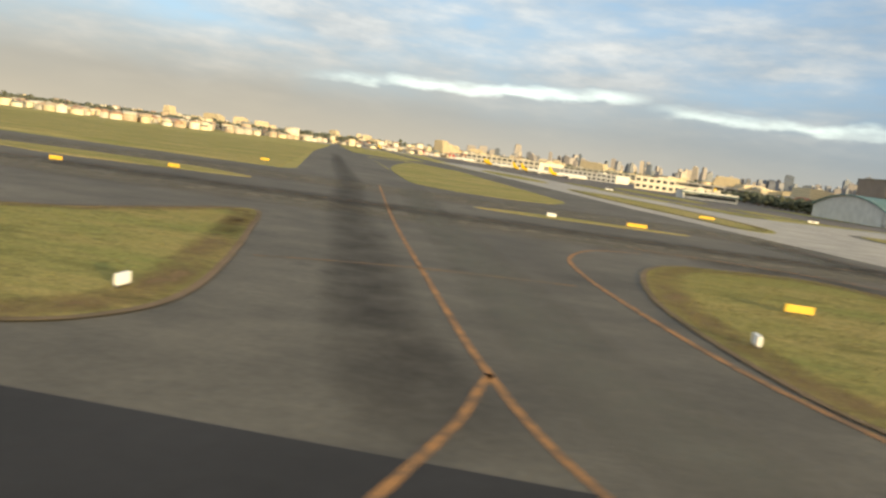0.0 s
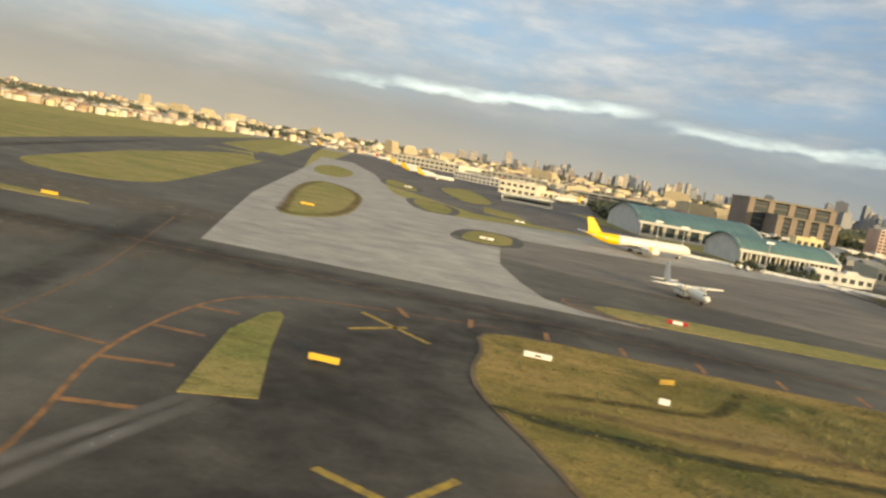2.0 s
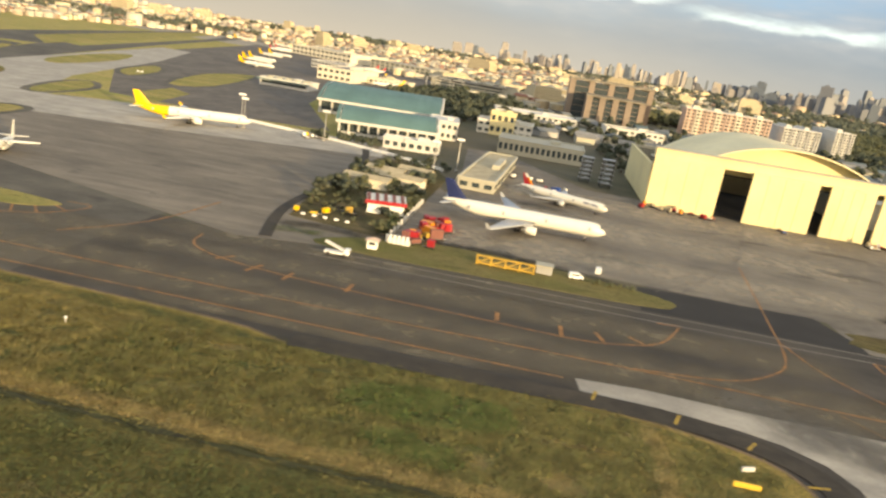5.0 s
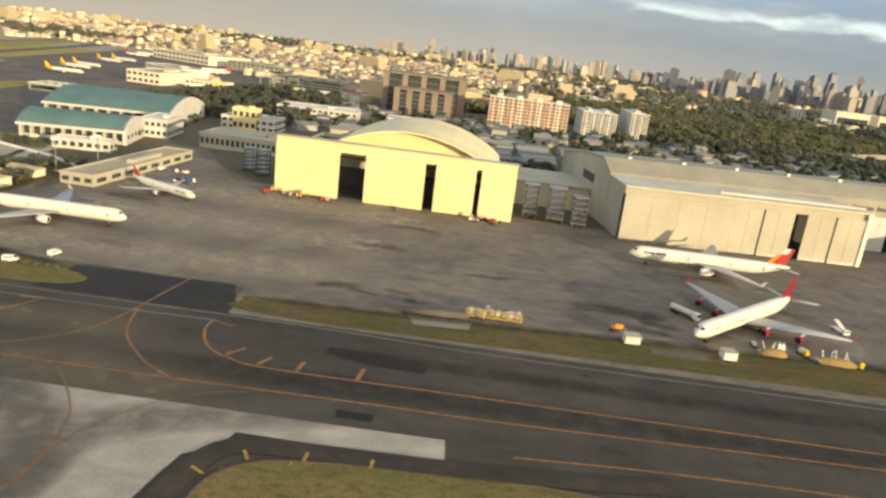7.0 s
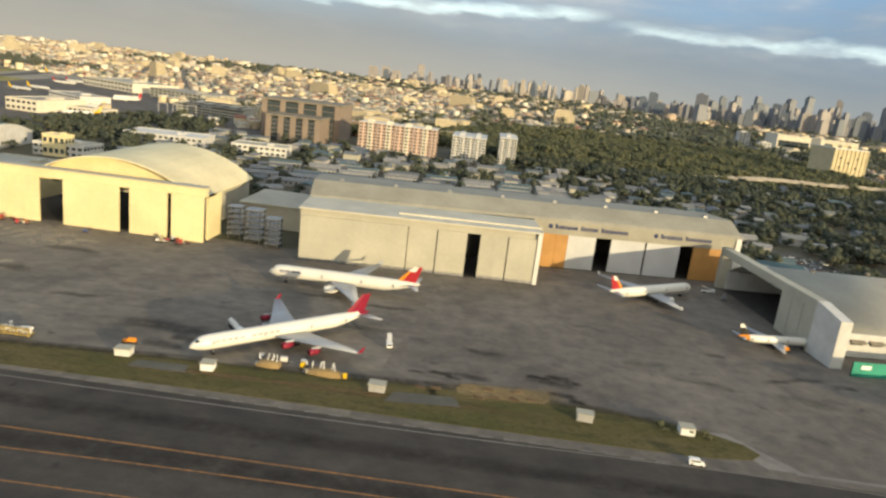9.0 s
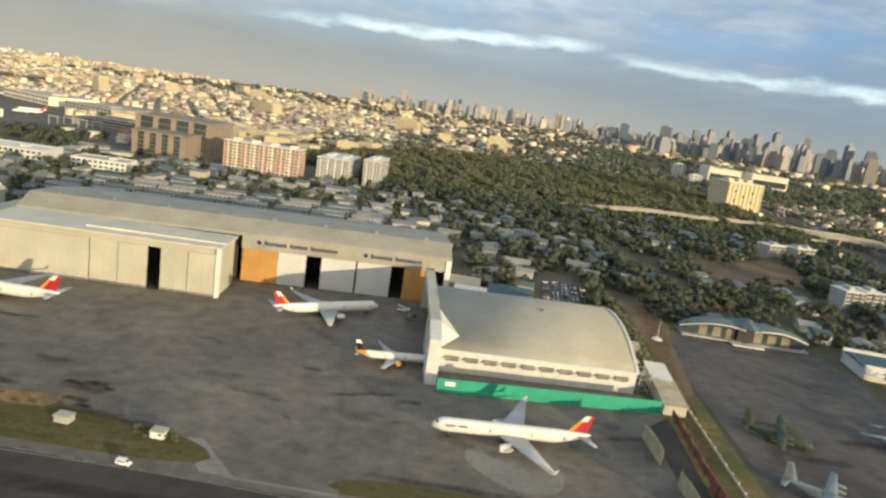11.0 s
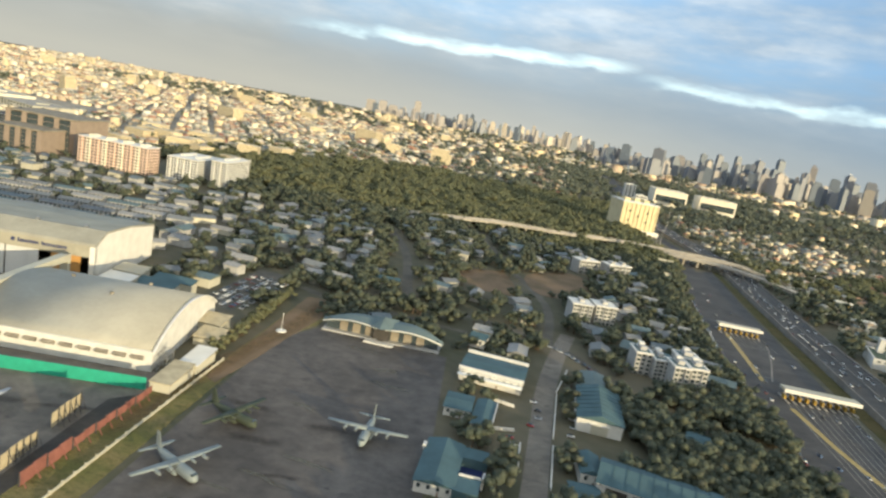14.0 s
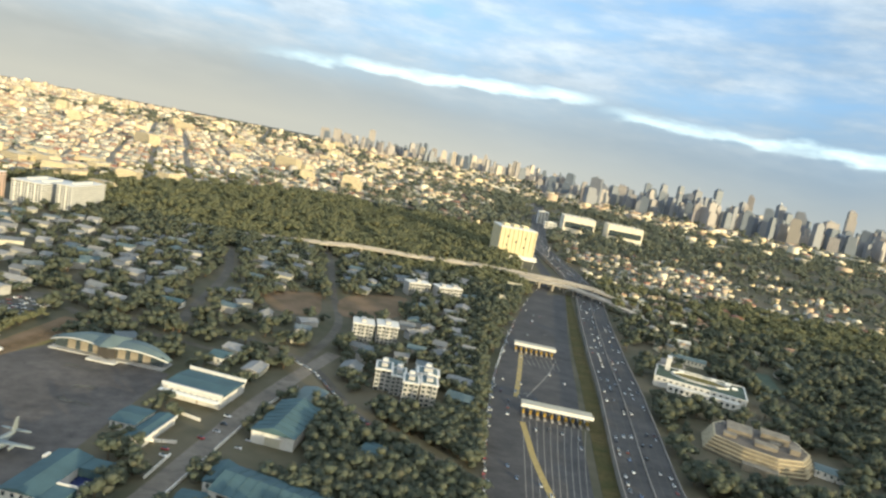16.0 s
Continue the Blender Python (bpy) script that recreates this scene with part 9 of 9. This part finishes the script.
shrub_spots = [(srng.uniform(165.0, 167.4), srng.uniform(96, 126), srng.uniform(.22, .40)) for k in range(46)] + [(srng.uniform(152, 165), srng.uniform(100, 124), srng.uniform(.13, .30)) for k in range(44)] \
    + [(srng.uniform(151.6, 164), srng.uniform(124, 150), srng.uniform(.3, .7)) for k in range(30)] + [(srng.uniform(366, 373), srng.uniform(94, 97.4), srng.uniform(.15, .3)) for k in range(12)] \
    + [(459 - .03 * q + srng.uniform(-1.3, 1.3), 160 + 1.5 * q, srng.uniform(.45, .85)) for q in range(42)] \
    + [(srng.uniform(196, 203), srng.uniform(92.6, 94.4), srng.uniform(.12, .22)) for k in range(10)]
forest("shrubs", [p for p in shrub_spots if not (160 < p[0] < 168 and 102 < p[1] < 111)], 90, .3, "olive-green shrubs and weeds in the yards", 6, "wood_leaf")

# ---- rough grass ----
def tufts(n, poly, x0, x1, y0, y1, name, label, fine=1.0, patchy=False, slim=1.0, blade="blade"):
    """Clumps of blades in one mesh."""
    pts = [(x, y) for x, y in zip(rng.uniform(x0, x1, n), rng.uniform(y0, y1, n)) if inside((x, y), poly) and (not patchy or noise.noise(Vector((x * .35, y * .55, 1.0))) + .7 * noise.noise(Vector((x * 1.1, y * 1.5, 4.0))) > -.12)]
    p = np.array(pts)
    k = len(p)
    b = 5
    ang = rng.uniform(0, 6.28, (k, b)) if slim == 1.0 else rng.normal(.5, .8, (k, b))
    lean = rng.uniform(.05, .2, (k, b))
    hh = rng.uniform(.06, .15, (k, 1)) * rng.uniform(.6, 1.2, (k, b))
    w = rng.uniform(.03, .07, (k, b)) * fine * slim
    hh, lean = hh * fine, lean * fine
    cx, cy = p[:, :1] + rng.normal(size=(k, b)) * .25, p[:, 1:] + rng.normal(size=(k, b)) * .25
    dx, dy = np.cos(ang), np.sin(ang)
    z = np.full((k, b), .06)
    v = np.stack([np.stack([cx - dy * w, cy + dx * w, z], -1), np.stack([cx + dy * w, cy - dx * w, z], -1), np.stack([cx + dx * lean, cy + dy * lean, z + hh], -1)], 2).reshape(-1, 3)
    f = np.arange(len(v)).reshape(-1, 3)
    return tagged(new(name, big_mesh(name, v, f, [blade])), label, "grass", kind="stuff")


tufts(14000, ISLANDS[3], 74, 213, 15, 60, "rough_grass", "tufts of rough olive and straw grass")
GRASS_BED = [(98, 44.5), (128, 43.2), (208, 42.2), (209.5, 52), (204, 55.2), (190, 56.4), (165, 56), (100, 55.4), (95, 52)]
tufts(36000, GRASS_BED, 94, 154, 42, 58, "long_grass", "tall tangled straw-coloured grass", 2.0, True, .42, "hay_blade")
tufts(34000, GRASS_BED, 154, 210, 42, 58, "long_grass", "tall tangled olive and straw grass", 2.0, True, .42)
tufts(16000, [(120, 43.6), (165, 42.9), (207, 42.2), (207, 40.9), (165, 41.6), (120, 42)], 118, 208, 40.5, 44, "bank_grass", "dry straw-coloured grass along the ditch", 1.6, False, .5, "straw_blade")
tufts(12000, [(84, 38), (128, 39.4), (140, 39.2), (140, 16), (110, 16), (92, 20)], 84, 141, 15, 40, "ditch_grass", "tall green and straw grass below the ditch", 1.8, True, .42)
tufts(24000, [(140, 39.4), (206, 38.6), (196, 22), (186, 16), (140, 16)], 139, 207, 15, 40, "ditch_grass", "tall grass below the ditch, its green darkened for shade", 1.8, False, .5, "shaded_blade")
tufts(2200, [(199.0, 55.6), (200.2, 55.6), (200.9, 51), (200.8, 46), (200, 42), (199, 42), (199.8, 46), (199.9, 51)], 198.8, 201, 42, 56, "path_grass", "dry straw line of a trodden path", 1.9, False, .55, "straw_blade")
tufts(9000, smooth_outline([(175, 49.6), (179, 48.4), (185, 48.8), (189, 50.6), (188, 53.4), (182, 54), (177, 52.8)], 3), 174, 190, 48, 54.5, "fresh_grass", "fresh green patch of tall grass", 2.1, True, .5, "green_blade")
tufts(2500, smooth_outline([(178, 44.4), (182, 43.6), (186, 43.8), (184, 46), (179, 46.6)], 3), 177, 187, 43, 47, "fresh_grass", "fresh green clump by the ditch", 2.1, True, .5, "green_blade")
tufts(9000, ISLANDS[1], 7, 33, 14, 54, "island_grass", "tufts of green and straw grass on the island", .45)
tufts(3000, ISLANDS[0], -50, -10, 14, 49, "corner_grass", "tufts of dry grass at the runway corner", .45)
tufts(3000, ISLANDS[4], 240, 283, 15, 57, "verge_grass", "tufts of rough grass beside the connector")


# ---- dense town ----
def town(name, spots, label):
    """Houses as boxes with flat or pitched roofs: x, y, width, depth, height, rise, turn."""
    s = np.array(spots)
    n = len(s)
    x, y, w, d, h, r, a = s.T
    c, sn = np.cos(a), np.sin(a)
    lx = np.stack([-w, w, w, -w, -w, w, w, -w, -w, w], 1) / 2
    ly = np.stack([-d, -d, d, d, -d, -d, d, d, 0 * d, 0 * d], 1) / 2
    z0 = np.zeros(n)
    lz = np.stack([z0, z0, z0, z0, h, h, h, h, h + r, h + r], 1)
    wall_v = np.stack([x[:, None] + c[:, None] * lx - sn[:, None] * ly, y[:, None] + sn[:, None] * lx + c[:, None] * ly, lz], -1)[:, :8].reshape(-1, 3)
    k = np.arange(n)[:, None, None]
    wall_f = (np.array([(0, 1, 5), (0, 5, 4), (1, 2, 6), (1, 6, 5), (2, 3, 7), (2, 7, 6), (3, 0, 4), (3, 4, 7)])[None] + k * 8).reshape(-1, 3)
    lx2, ly2 = lx * 1.06, ly * 1.06
    lz2 = np.stack([h - .1, h - .1, h - .1, h - .1, h + .25, h + .25, h + .25, h + .25, h + r + .3, h + r + .3], 1)
    roof_v = np.stack([x[:, None] + c[:, None] * lx2 - sn[:, None] * ly2, y[:, None] + sn[:, None] * lx2 + c[:, None] * ly2, lz2], -1).reshape(-1, 3)
    roof_f = (np.array([(0, 1, 5), (0, 5, 4), (1, 2, 6), (1, 6, 5), (2, 3, 7), (2, 7, 6), (3, 0, 4), (3, 4, 7), (4, 5, 9), (4, 9, 8), (6, 7, 8), (6, 8, 9), (7, 4, 8), (5, 6, 9)])[None] + k * 10).reshape(-1, 3)
    v = np.concatenate([wall_v, roof_v])
    f = np.concatenate([wall_f, roof_f + len(wall_v)])
    mi = np.r_[np.zeros(len(wall_f)), np.ones(len(roof_f))]
    ob = new(name, big_mesh(name, v, f, ["house_wall", "house_roof"], mi))
    return tagged(ob, label, "houses", kind="stuff")


spots = []


def blocks(x0, x1, y0, y1, pitch, w0, w1, h0, h1, turn, keep, test=None):
    c, s = math.cos(turn), math.sin(turn)
    cx, cy = (x0 + x1) / 2, (y0 + y1) / 2
    half = max(x1 - x0, y1 - y0) * 0.75
    n = int(2 * half / pitch)
    for i in range(n):
        for j in range(n):
            if i % 5 == 4 or j % 9 == 8:
                continue
            u, v = -half + pitch * i + rnd.uniform(-.2, .2) * pitch, -half + pitch * j + rnd.uniform(-.2, .2) * pitch
            x, y = cx + c * u - s * v, cy + s * u + c * v
            if x0 < x < x1 and y0 < y < y1 and rnd.random() < keep and free(x, y) and (test is None or test(x, y)):
                tall = rnd.random()
                h = rnd.uniform(h0, h1) * (2.0 if tall > .97 else 1)
                flat = rnd.random() < .5
                spots.append((x, y, rnd.uniform(w0, w1), rnd.uniform(w0, w1), h, 0.02 if flat else rnd.uniform(.6, 1.6), turn + rnd.choice((0, 1.5708)) + rnd.uniform(-.06, .06)))


town_side = lambda x, y: y > 428 + min(370, 1.9 * max(0, x - 215)) + 40 * noise.noise(Vector((x * .006, y * .006, 0)))
blocks(-420, 600, 425, 1050, 8.2, 5, 8.5, 2.4, 5.0, .45, .95, town_side)
blocks(-900, 620, 1050, 1750, 12.5, 7, 13, 3, 7, .45, .92)
blocks(-1900, 900, 1750, 3600, 26, 14, 26, 4, 11, .3, .85)
blocks(-1600, -240, 700, 1050, 16, 8, 16, 3, 6, .2, .3)
blocks(700, 900, 325, 760, 7.6, 3.0, 6.0, 1.8, 3.4, .2, .40, town_edge)
blocks(720, 960, 330, 640, 9, 4, 7, 2, 3.4, .2, .2)
blocks(690, 1000, 640, 960, 10, 3.5, 7, 2, 4.2, .2, .24)
blocks(900, 2600, 1200, 3000, 30, 12, 24, 4, 14, .2, .35)
town("town_houses", spots, "dense low houses with mixed pale walls and roofs")
spots = []
for _ in range(70):
    x, y = rnd.uniform(800, 1150), rnd.uniform(160, 620)
    spots.append((x, y, rnd.uniform(6, 11), rnd.uniform(5, 9), rnd.uniform(2.4, 4), 1.0, rnd.uniform(0, 3)))
town("garden_houses", spots, "scattered houses between trees beyond the expressway")


# ---- towers on the skyline ----
def tower(x, y, w, d, hgt, mat_name, crown, turn, label="distant high-rise tower on the hazy skyline"):
    """A far high-rise: a shaft in tiers, a crown and, for some, a podium."""
    t = thing("tower", label, "tower", "skyline towers", m=pose(x, y, 0, 0, 0, turn))
    step = rnd.uniform(.5, .85)
    mb = MB().box(-w / 2, w / 2, -d / 2, d / 2, -1, hgt * step)
    mb.box(-w * .48, w * rnd.uniform(.3, .48), -d * .47, d * .47, hgt * step, hgt * .95)
    part("shaft", mb, mat_name, t)
    if crown == 0:
        part("crown", MB().box(-w * .4, w * .22, -d * .36, d * .36, hgt * .95, hgt), mat_name, t)
    elif crown == 1:
        part("crown", MB().add([(-w * .45, -d * .4, hgt * .95), (w * .28, -d * .4, hgt * .95), (w * .28, d * .4, hgt * .95), (-w * .45, d * .4, hgt * .95), (-w * .35, 0, hgt * 1.02), (w * .05, 0, hgt * 1.02)],
                               [(0, 1, 5, 4), (1, 2, 5), (2, 3, 4, 5), (3, 0, 4), (3, 2, 1, 0)]), mat_name, t)
    else:
        part("crown", MB().box(-w * .3, w * .1, -d * .38, d * .38, hgt * .95, hgt * .99), mat_name, t)
        part("mast", MB().tube((-w * .1, 0, hgt * .99), (-w * .1, 0, hgt * 1.05), w * .025, n=6), "steel", t)
    if rnd.random() < .4:
        part("podium", MB().box(-w * .8, w * .8, -d * .8, d * .8, -1, hgt * .14), "tower_warm", t)


def by_angle(az, dist):
    return 560 + dist * math.sin(radians(az)), dist * math.cos(radians(az))


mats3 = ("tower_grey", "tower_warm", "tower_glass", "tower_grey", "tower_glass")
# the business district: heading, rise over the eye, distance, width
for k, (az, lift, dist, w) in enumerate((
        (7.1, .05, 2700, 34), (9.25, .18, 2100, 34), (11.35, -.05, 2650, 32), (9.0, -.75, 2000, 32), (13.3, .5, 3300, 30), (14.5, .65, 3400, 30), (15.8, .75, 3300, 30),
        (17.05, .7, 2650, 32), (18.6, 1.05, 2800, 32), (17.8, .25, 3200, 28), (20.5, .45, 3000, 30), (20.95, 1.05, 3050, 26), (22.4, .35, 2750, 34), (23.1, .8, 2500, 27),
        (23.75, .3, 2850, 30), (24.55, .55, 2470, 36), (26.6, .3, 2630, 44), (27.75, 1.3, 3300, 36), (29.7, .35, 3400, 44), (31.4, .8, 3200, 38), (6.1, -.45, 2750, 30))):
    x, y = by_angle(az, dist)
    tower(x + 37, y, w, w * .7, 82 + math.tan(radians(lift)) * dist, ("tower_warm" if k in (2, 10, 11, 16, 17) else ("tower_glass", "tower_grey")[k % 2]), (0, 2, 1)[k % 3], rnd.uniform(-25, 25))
# haze-toned and sun-toned tower colours are dealt out by heading
skyline = {}
for k in range(470):
    left = k >= 330
    az = 5.5 + 28.5 * (k + rnd.random()) / 330 if not left else -13 + 20 * (k - 330 + rnd.random()) / 140
    dist = rnd.uniform(3000, 4300) if left else rnd.uniform(2200, 3500)
    x, y = by_angle(az, dist)
    if left:
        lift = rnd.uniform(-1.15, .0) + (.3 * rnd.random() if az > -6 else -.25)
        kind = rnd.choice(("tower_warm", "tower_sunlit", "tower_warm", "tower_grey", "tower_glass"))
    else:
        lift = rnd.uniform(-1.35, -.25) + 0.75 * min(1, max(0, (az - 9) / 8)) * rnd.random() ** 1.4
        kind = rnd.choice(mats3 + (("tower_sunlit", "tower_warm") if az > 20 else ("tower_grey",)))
    hgt = max(14, 80 + math.tan(radians(lift)) * dist)
    w, d, turn = rnd.uniform(12, 34), rnd.uniform(10, 24), rnd.uniform(-30, 30)
    if k % 6 == 0:
        tower(x, y, w, d, hgt, kind, rnd.randrange(3), turn)
        continue
    c, sn, step = math.cos(radians(turn)), math.sin(radians(turn)), rnd.uniform(.5, .85)
    for f0, f1, z0, z1 in ((-.5, .5, -1, hgt * step), (-.48, rnd.uniform(.3, .48), hgt * step, hgt * .95), (-.3, rnd.uniform(0, .2), hgt * .95, hgt * rnd.uniform(.97, 1.02))):
        plan = [(x + px * w * c - py * d * sn, y + px * w * sn + py * d * c) for px, py in ((f0, -.47), (f1, -.47), (f1, .47), (f0, .47))]
        skyline.setdefault(kind, MB()).prism(plan, z0, z1)
for kind, mb in skyline.items():
    tagged(part("distant_towers", mb, kind), "crowd of distant high-rise towers on the hazy skyline", "towers", kind="stuff")
for x, y, w, hgt in ((-124, 4200, 40, 112), (-400, 4150, 60, 70), (-330, 4180, 60, 76), (-265, 4170, 60, 60)):
    tower(x, y, w, w * .7, hgt, "tower_warm", 0, 10, "pale sunlit high-rise tower far across the town")
for k in range(46):
    az, dist = rnd.uniform(-46, -6), rnd.uniform(900, 3000)
    x, y = by_angle(az, dist)
    if free(x, y):
        tower(x, y, rnd.uniform(14, 40), rnd.uniform(12, 24), rnd.uniform(9, 26) * (1 if dist < 1800 else 1.4), "block_cream", 0, rnd.uniform(-30, 30), "sunlit cream mid-rise block over the town roofs")

for k in range(30):
    x, y = rnd.uniform(70, 330), rnd.uniform(455, 640)
    if free(x, y) and y > 440 + .3 * max(0, x - 215):
        tower(x, y, rnd.uniform(12, 30), rnd.uniform(10, 20), rnd.uniform(7, 15), "block_cream", 0, rnd.choice((8, -20, 26)), "sunlit golden mid-rise block over the town roofs")

# ---- cars ----
def make_car():
    t = thing("car", "small car on the expressway", "car", "cars on the roads")
    mb = MB()
    mb.loft([[(x, -.36, z0), (x, .36, z0), (x, .36, z1), (x, -.36, z1)] for x, z0, z1 in ((-.92, .18, .36), (-.85, .12, .44), (.3, .12, .46), (.85, .12, .38), (.93, .18, .32))])
    part("body", mb, "car_paint", t)
    mb = MB()
    mb.loft([[(x, -.31 * q, .42), (x, .31 * q, .42), (x, .26 * q, z), (x, -.26 * q, z)] for x, q, z in ((-.74, 1, .46), (-.5, 1, .66), (.12, 1, .66), (.44, 1, .46))])
    part("cabin", mb, "glass", t)
    for x in (-.56, .56):
        for y in (-.34, .34):
            part("wheel", MB().tube((x, y - .05, .14), (x, y + .05, .14), .14, n=8), "rubber", t)
    return t


car = make_car()
first = True


far_cars = MB()


def park(x, y, z, head, big=1.0):
    global first
    if y > 205:
        tn = pose(x, y, z, 0, 0, head)
        far_cars.box(-.9, .9, -.36, .36, .12, .42, 0, tn)
        far_cars.box(-.6, .4, -.3, .3, .42, .66, 1, tn)
        return
    m = pose(x, y, z, 0, 0, head) @ Matrix.Scale(big, 4)
    if first:
        car.matrix_basis, first = m, False
    else:
        copy_thing(car, Matrix.Identity(4)).matrix_basis = m


def along(line, y):
    for a, b in zip(line, line[1:]):
        if a.y <= y <= b.y:
            return a.lerp(b, (y - a.y) / (b.y - a.y + 1e-9)), math.degrees(math.atan2(b.y - a.y, b.x - a.x))
    return line[-1], 90


for _ in range(330):
    y = 120 + 760 * rnd.random() ** 1.3
    p, a = along(EXP_R, y)
    lane = rnd.choice((-7, -4.2, -1.5, 1.5, 4.2, 7))
    park(p.x + lane, y, 2.0, a + (180 if lane < 0 else 0))
for _ in range(44):
    y = 120 + 420 * rnd.random()
    p, a = along(EXP_L, y)
    park(p.x + rnd.choice((-4, -1.4, 1.6, 4.0)), y, 0.018, a)
for _ in range(26):
    x, y = rnd.uniform(624, 648), rnd.choice((rnd.uniform(155, 218), rnd.uniform(240, 296), rnd.uniform(315, 400)))
    if inside((x, y), PLAZA):
        park(x, y, 0.026, 90)
for k in range(96):
    y = 140 + 2.35 * k + rnd.uniform(-.3, .3)
    p, a = along(EXP_L, y)
    park(p.x - 4.9 + rnd.uniform(-.25, .25), y, 0.02, a)
for i in range(5):
    for j in range(22):
        if rnd.random() < .82:
            park(437.4 + 3.2 * i + .12 * j, 199 + 1.75 * j, 0.011, 8, .85)
for k in range(26):
    a, b = ((538, 235), (554, 223)) if k < 8 else (((554, 223), (571, 198)) if k < 18 else ((571, 198), (586, 183)))
    u = (k % 8) / 8 if k < 8 else (k - 8) / 10 if k < 18 else (k - 18) / 8
    if rnd.random() < .8:
        park(a[0] + (b[0] - a[0]) * u + rnd.uniform(-.3, .3), a[1] + (b[1] - a[1]) * u, 0.03, math.degrees(math.atan2(b[1] - a[1], b[0] - a[0])))
for x, y in ((542, 176), (543, 171), (543, 166), (541, 161), (552, 170), (552, 165), (551, 160), (571, 160), (573, 163), (536, 152), (537, 149)):
    park(x, y, 0.03, rnd.uniform(-15, 15))
for x, y, z, head in ((368.9, 86.7, .03, -5), (195.0, 93.6, .08, 14), (198.4, 98.6, .03, 80)):
    t = thing("van", "small white van with dark windows on the apron's edge", "van", "white vans", m=pose(x, y, z, 0, 0, head))
    mb = MB()
    mb.loft([[(px, -.42, .14), (px, .42, .14), (px, .38, z1), (px, -.38, z1)] for px, z1 in ((-1.0, .82), (-.95, .9), (.35, .9), (.75, .55), (1.0, .46))])
    part("body", mb, "sign_white", t)
    part("side_window", MB().box(-.8, .4, -.425, .425, .56, .76), "glass", t)
    part("windscreen", MB().beam((.42, 0, .84), (.73, 0, .58), .66, .03), "glass", t)
    for px in (-.6, .62):
        part("wheel", MB().tube((px, -.43, .16), (px, .43, .16), .16, n=10), "rubber", t)
tagged(part("distant_traffic", far_cars, ["far_paint", "glass"]), "distant cars in dense traffic", "cars", kind="stuff")
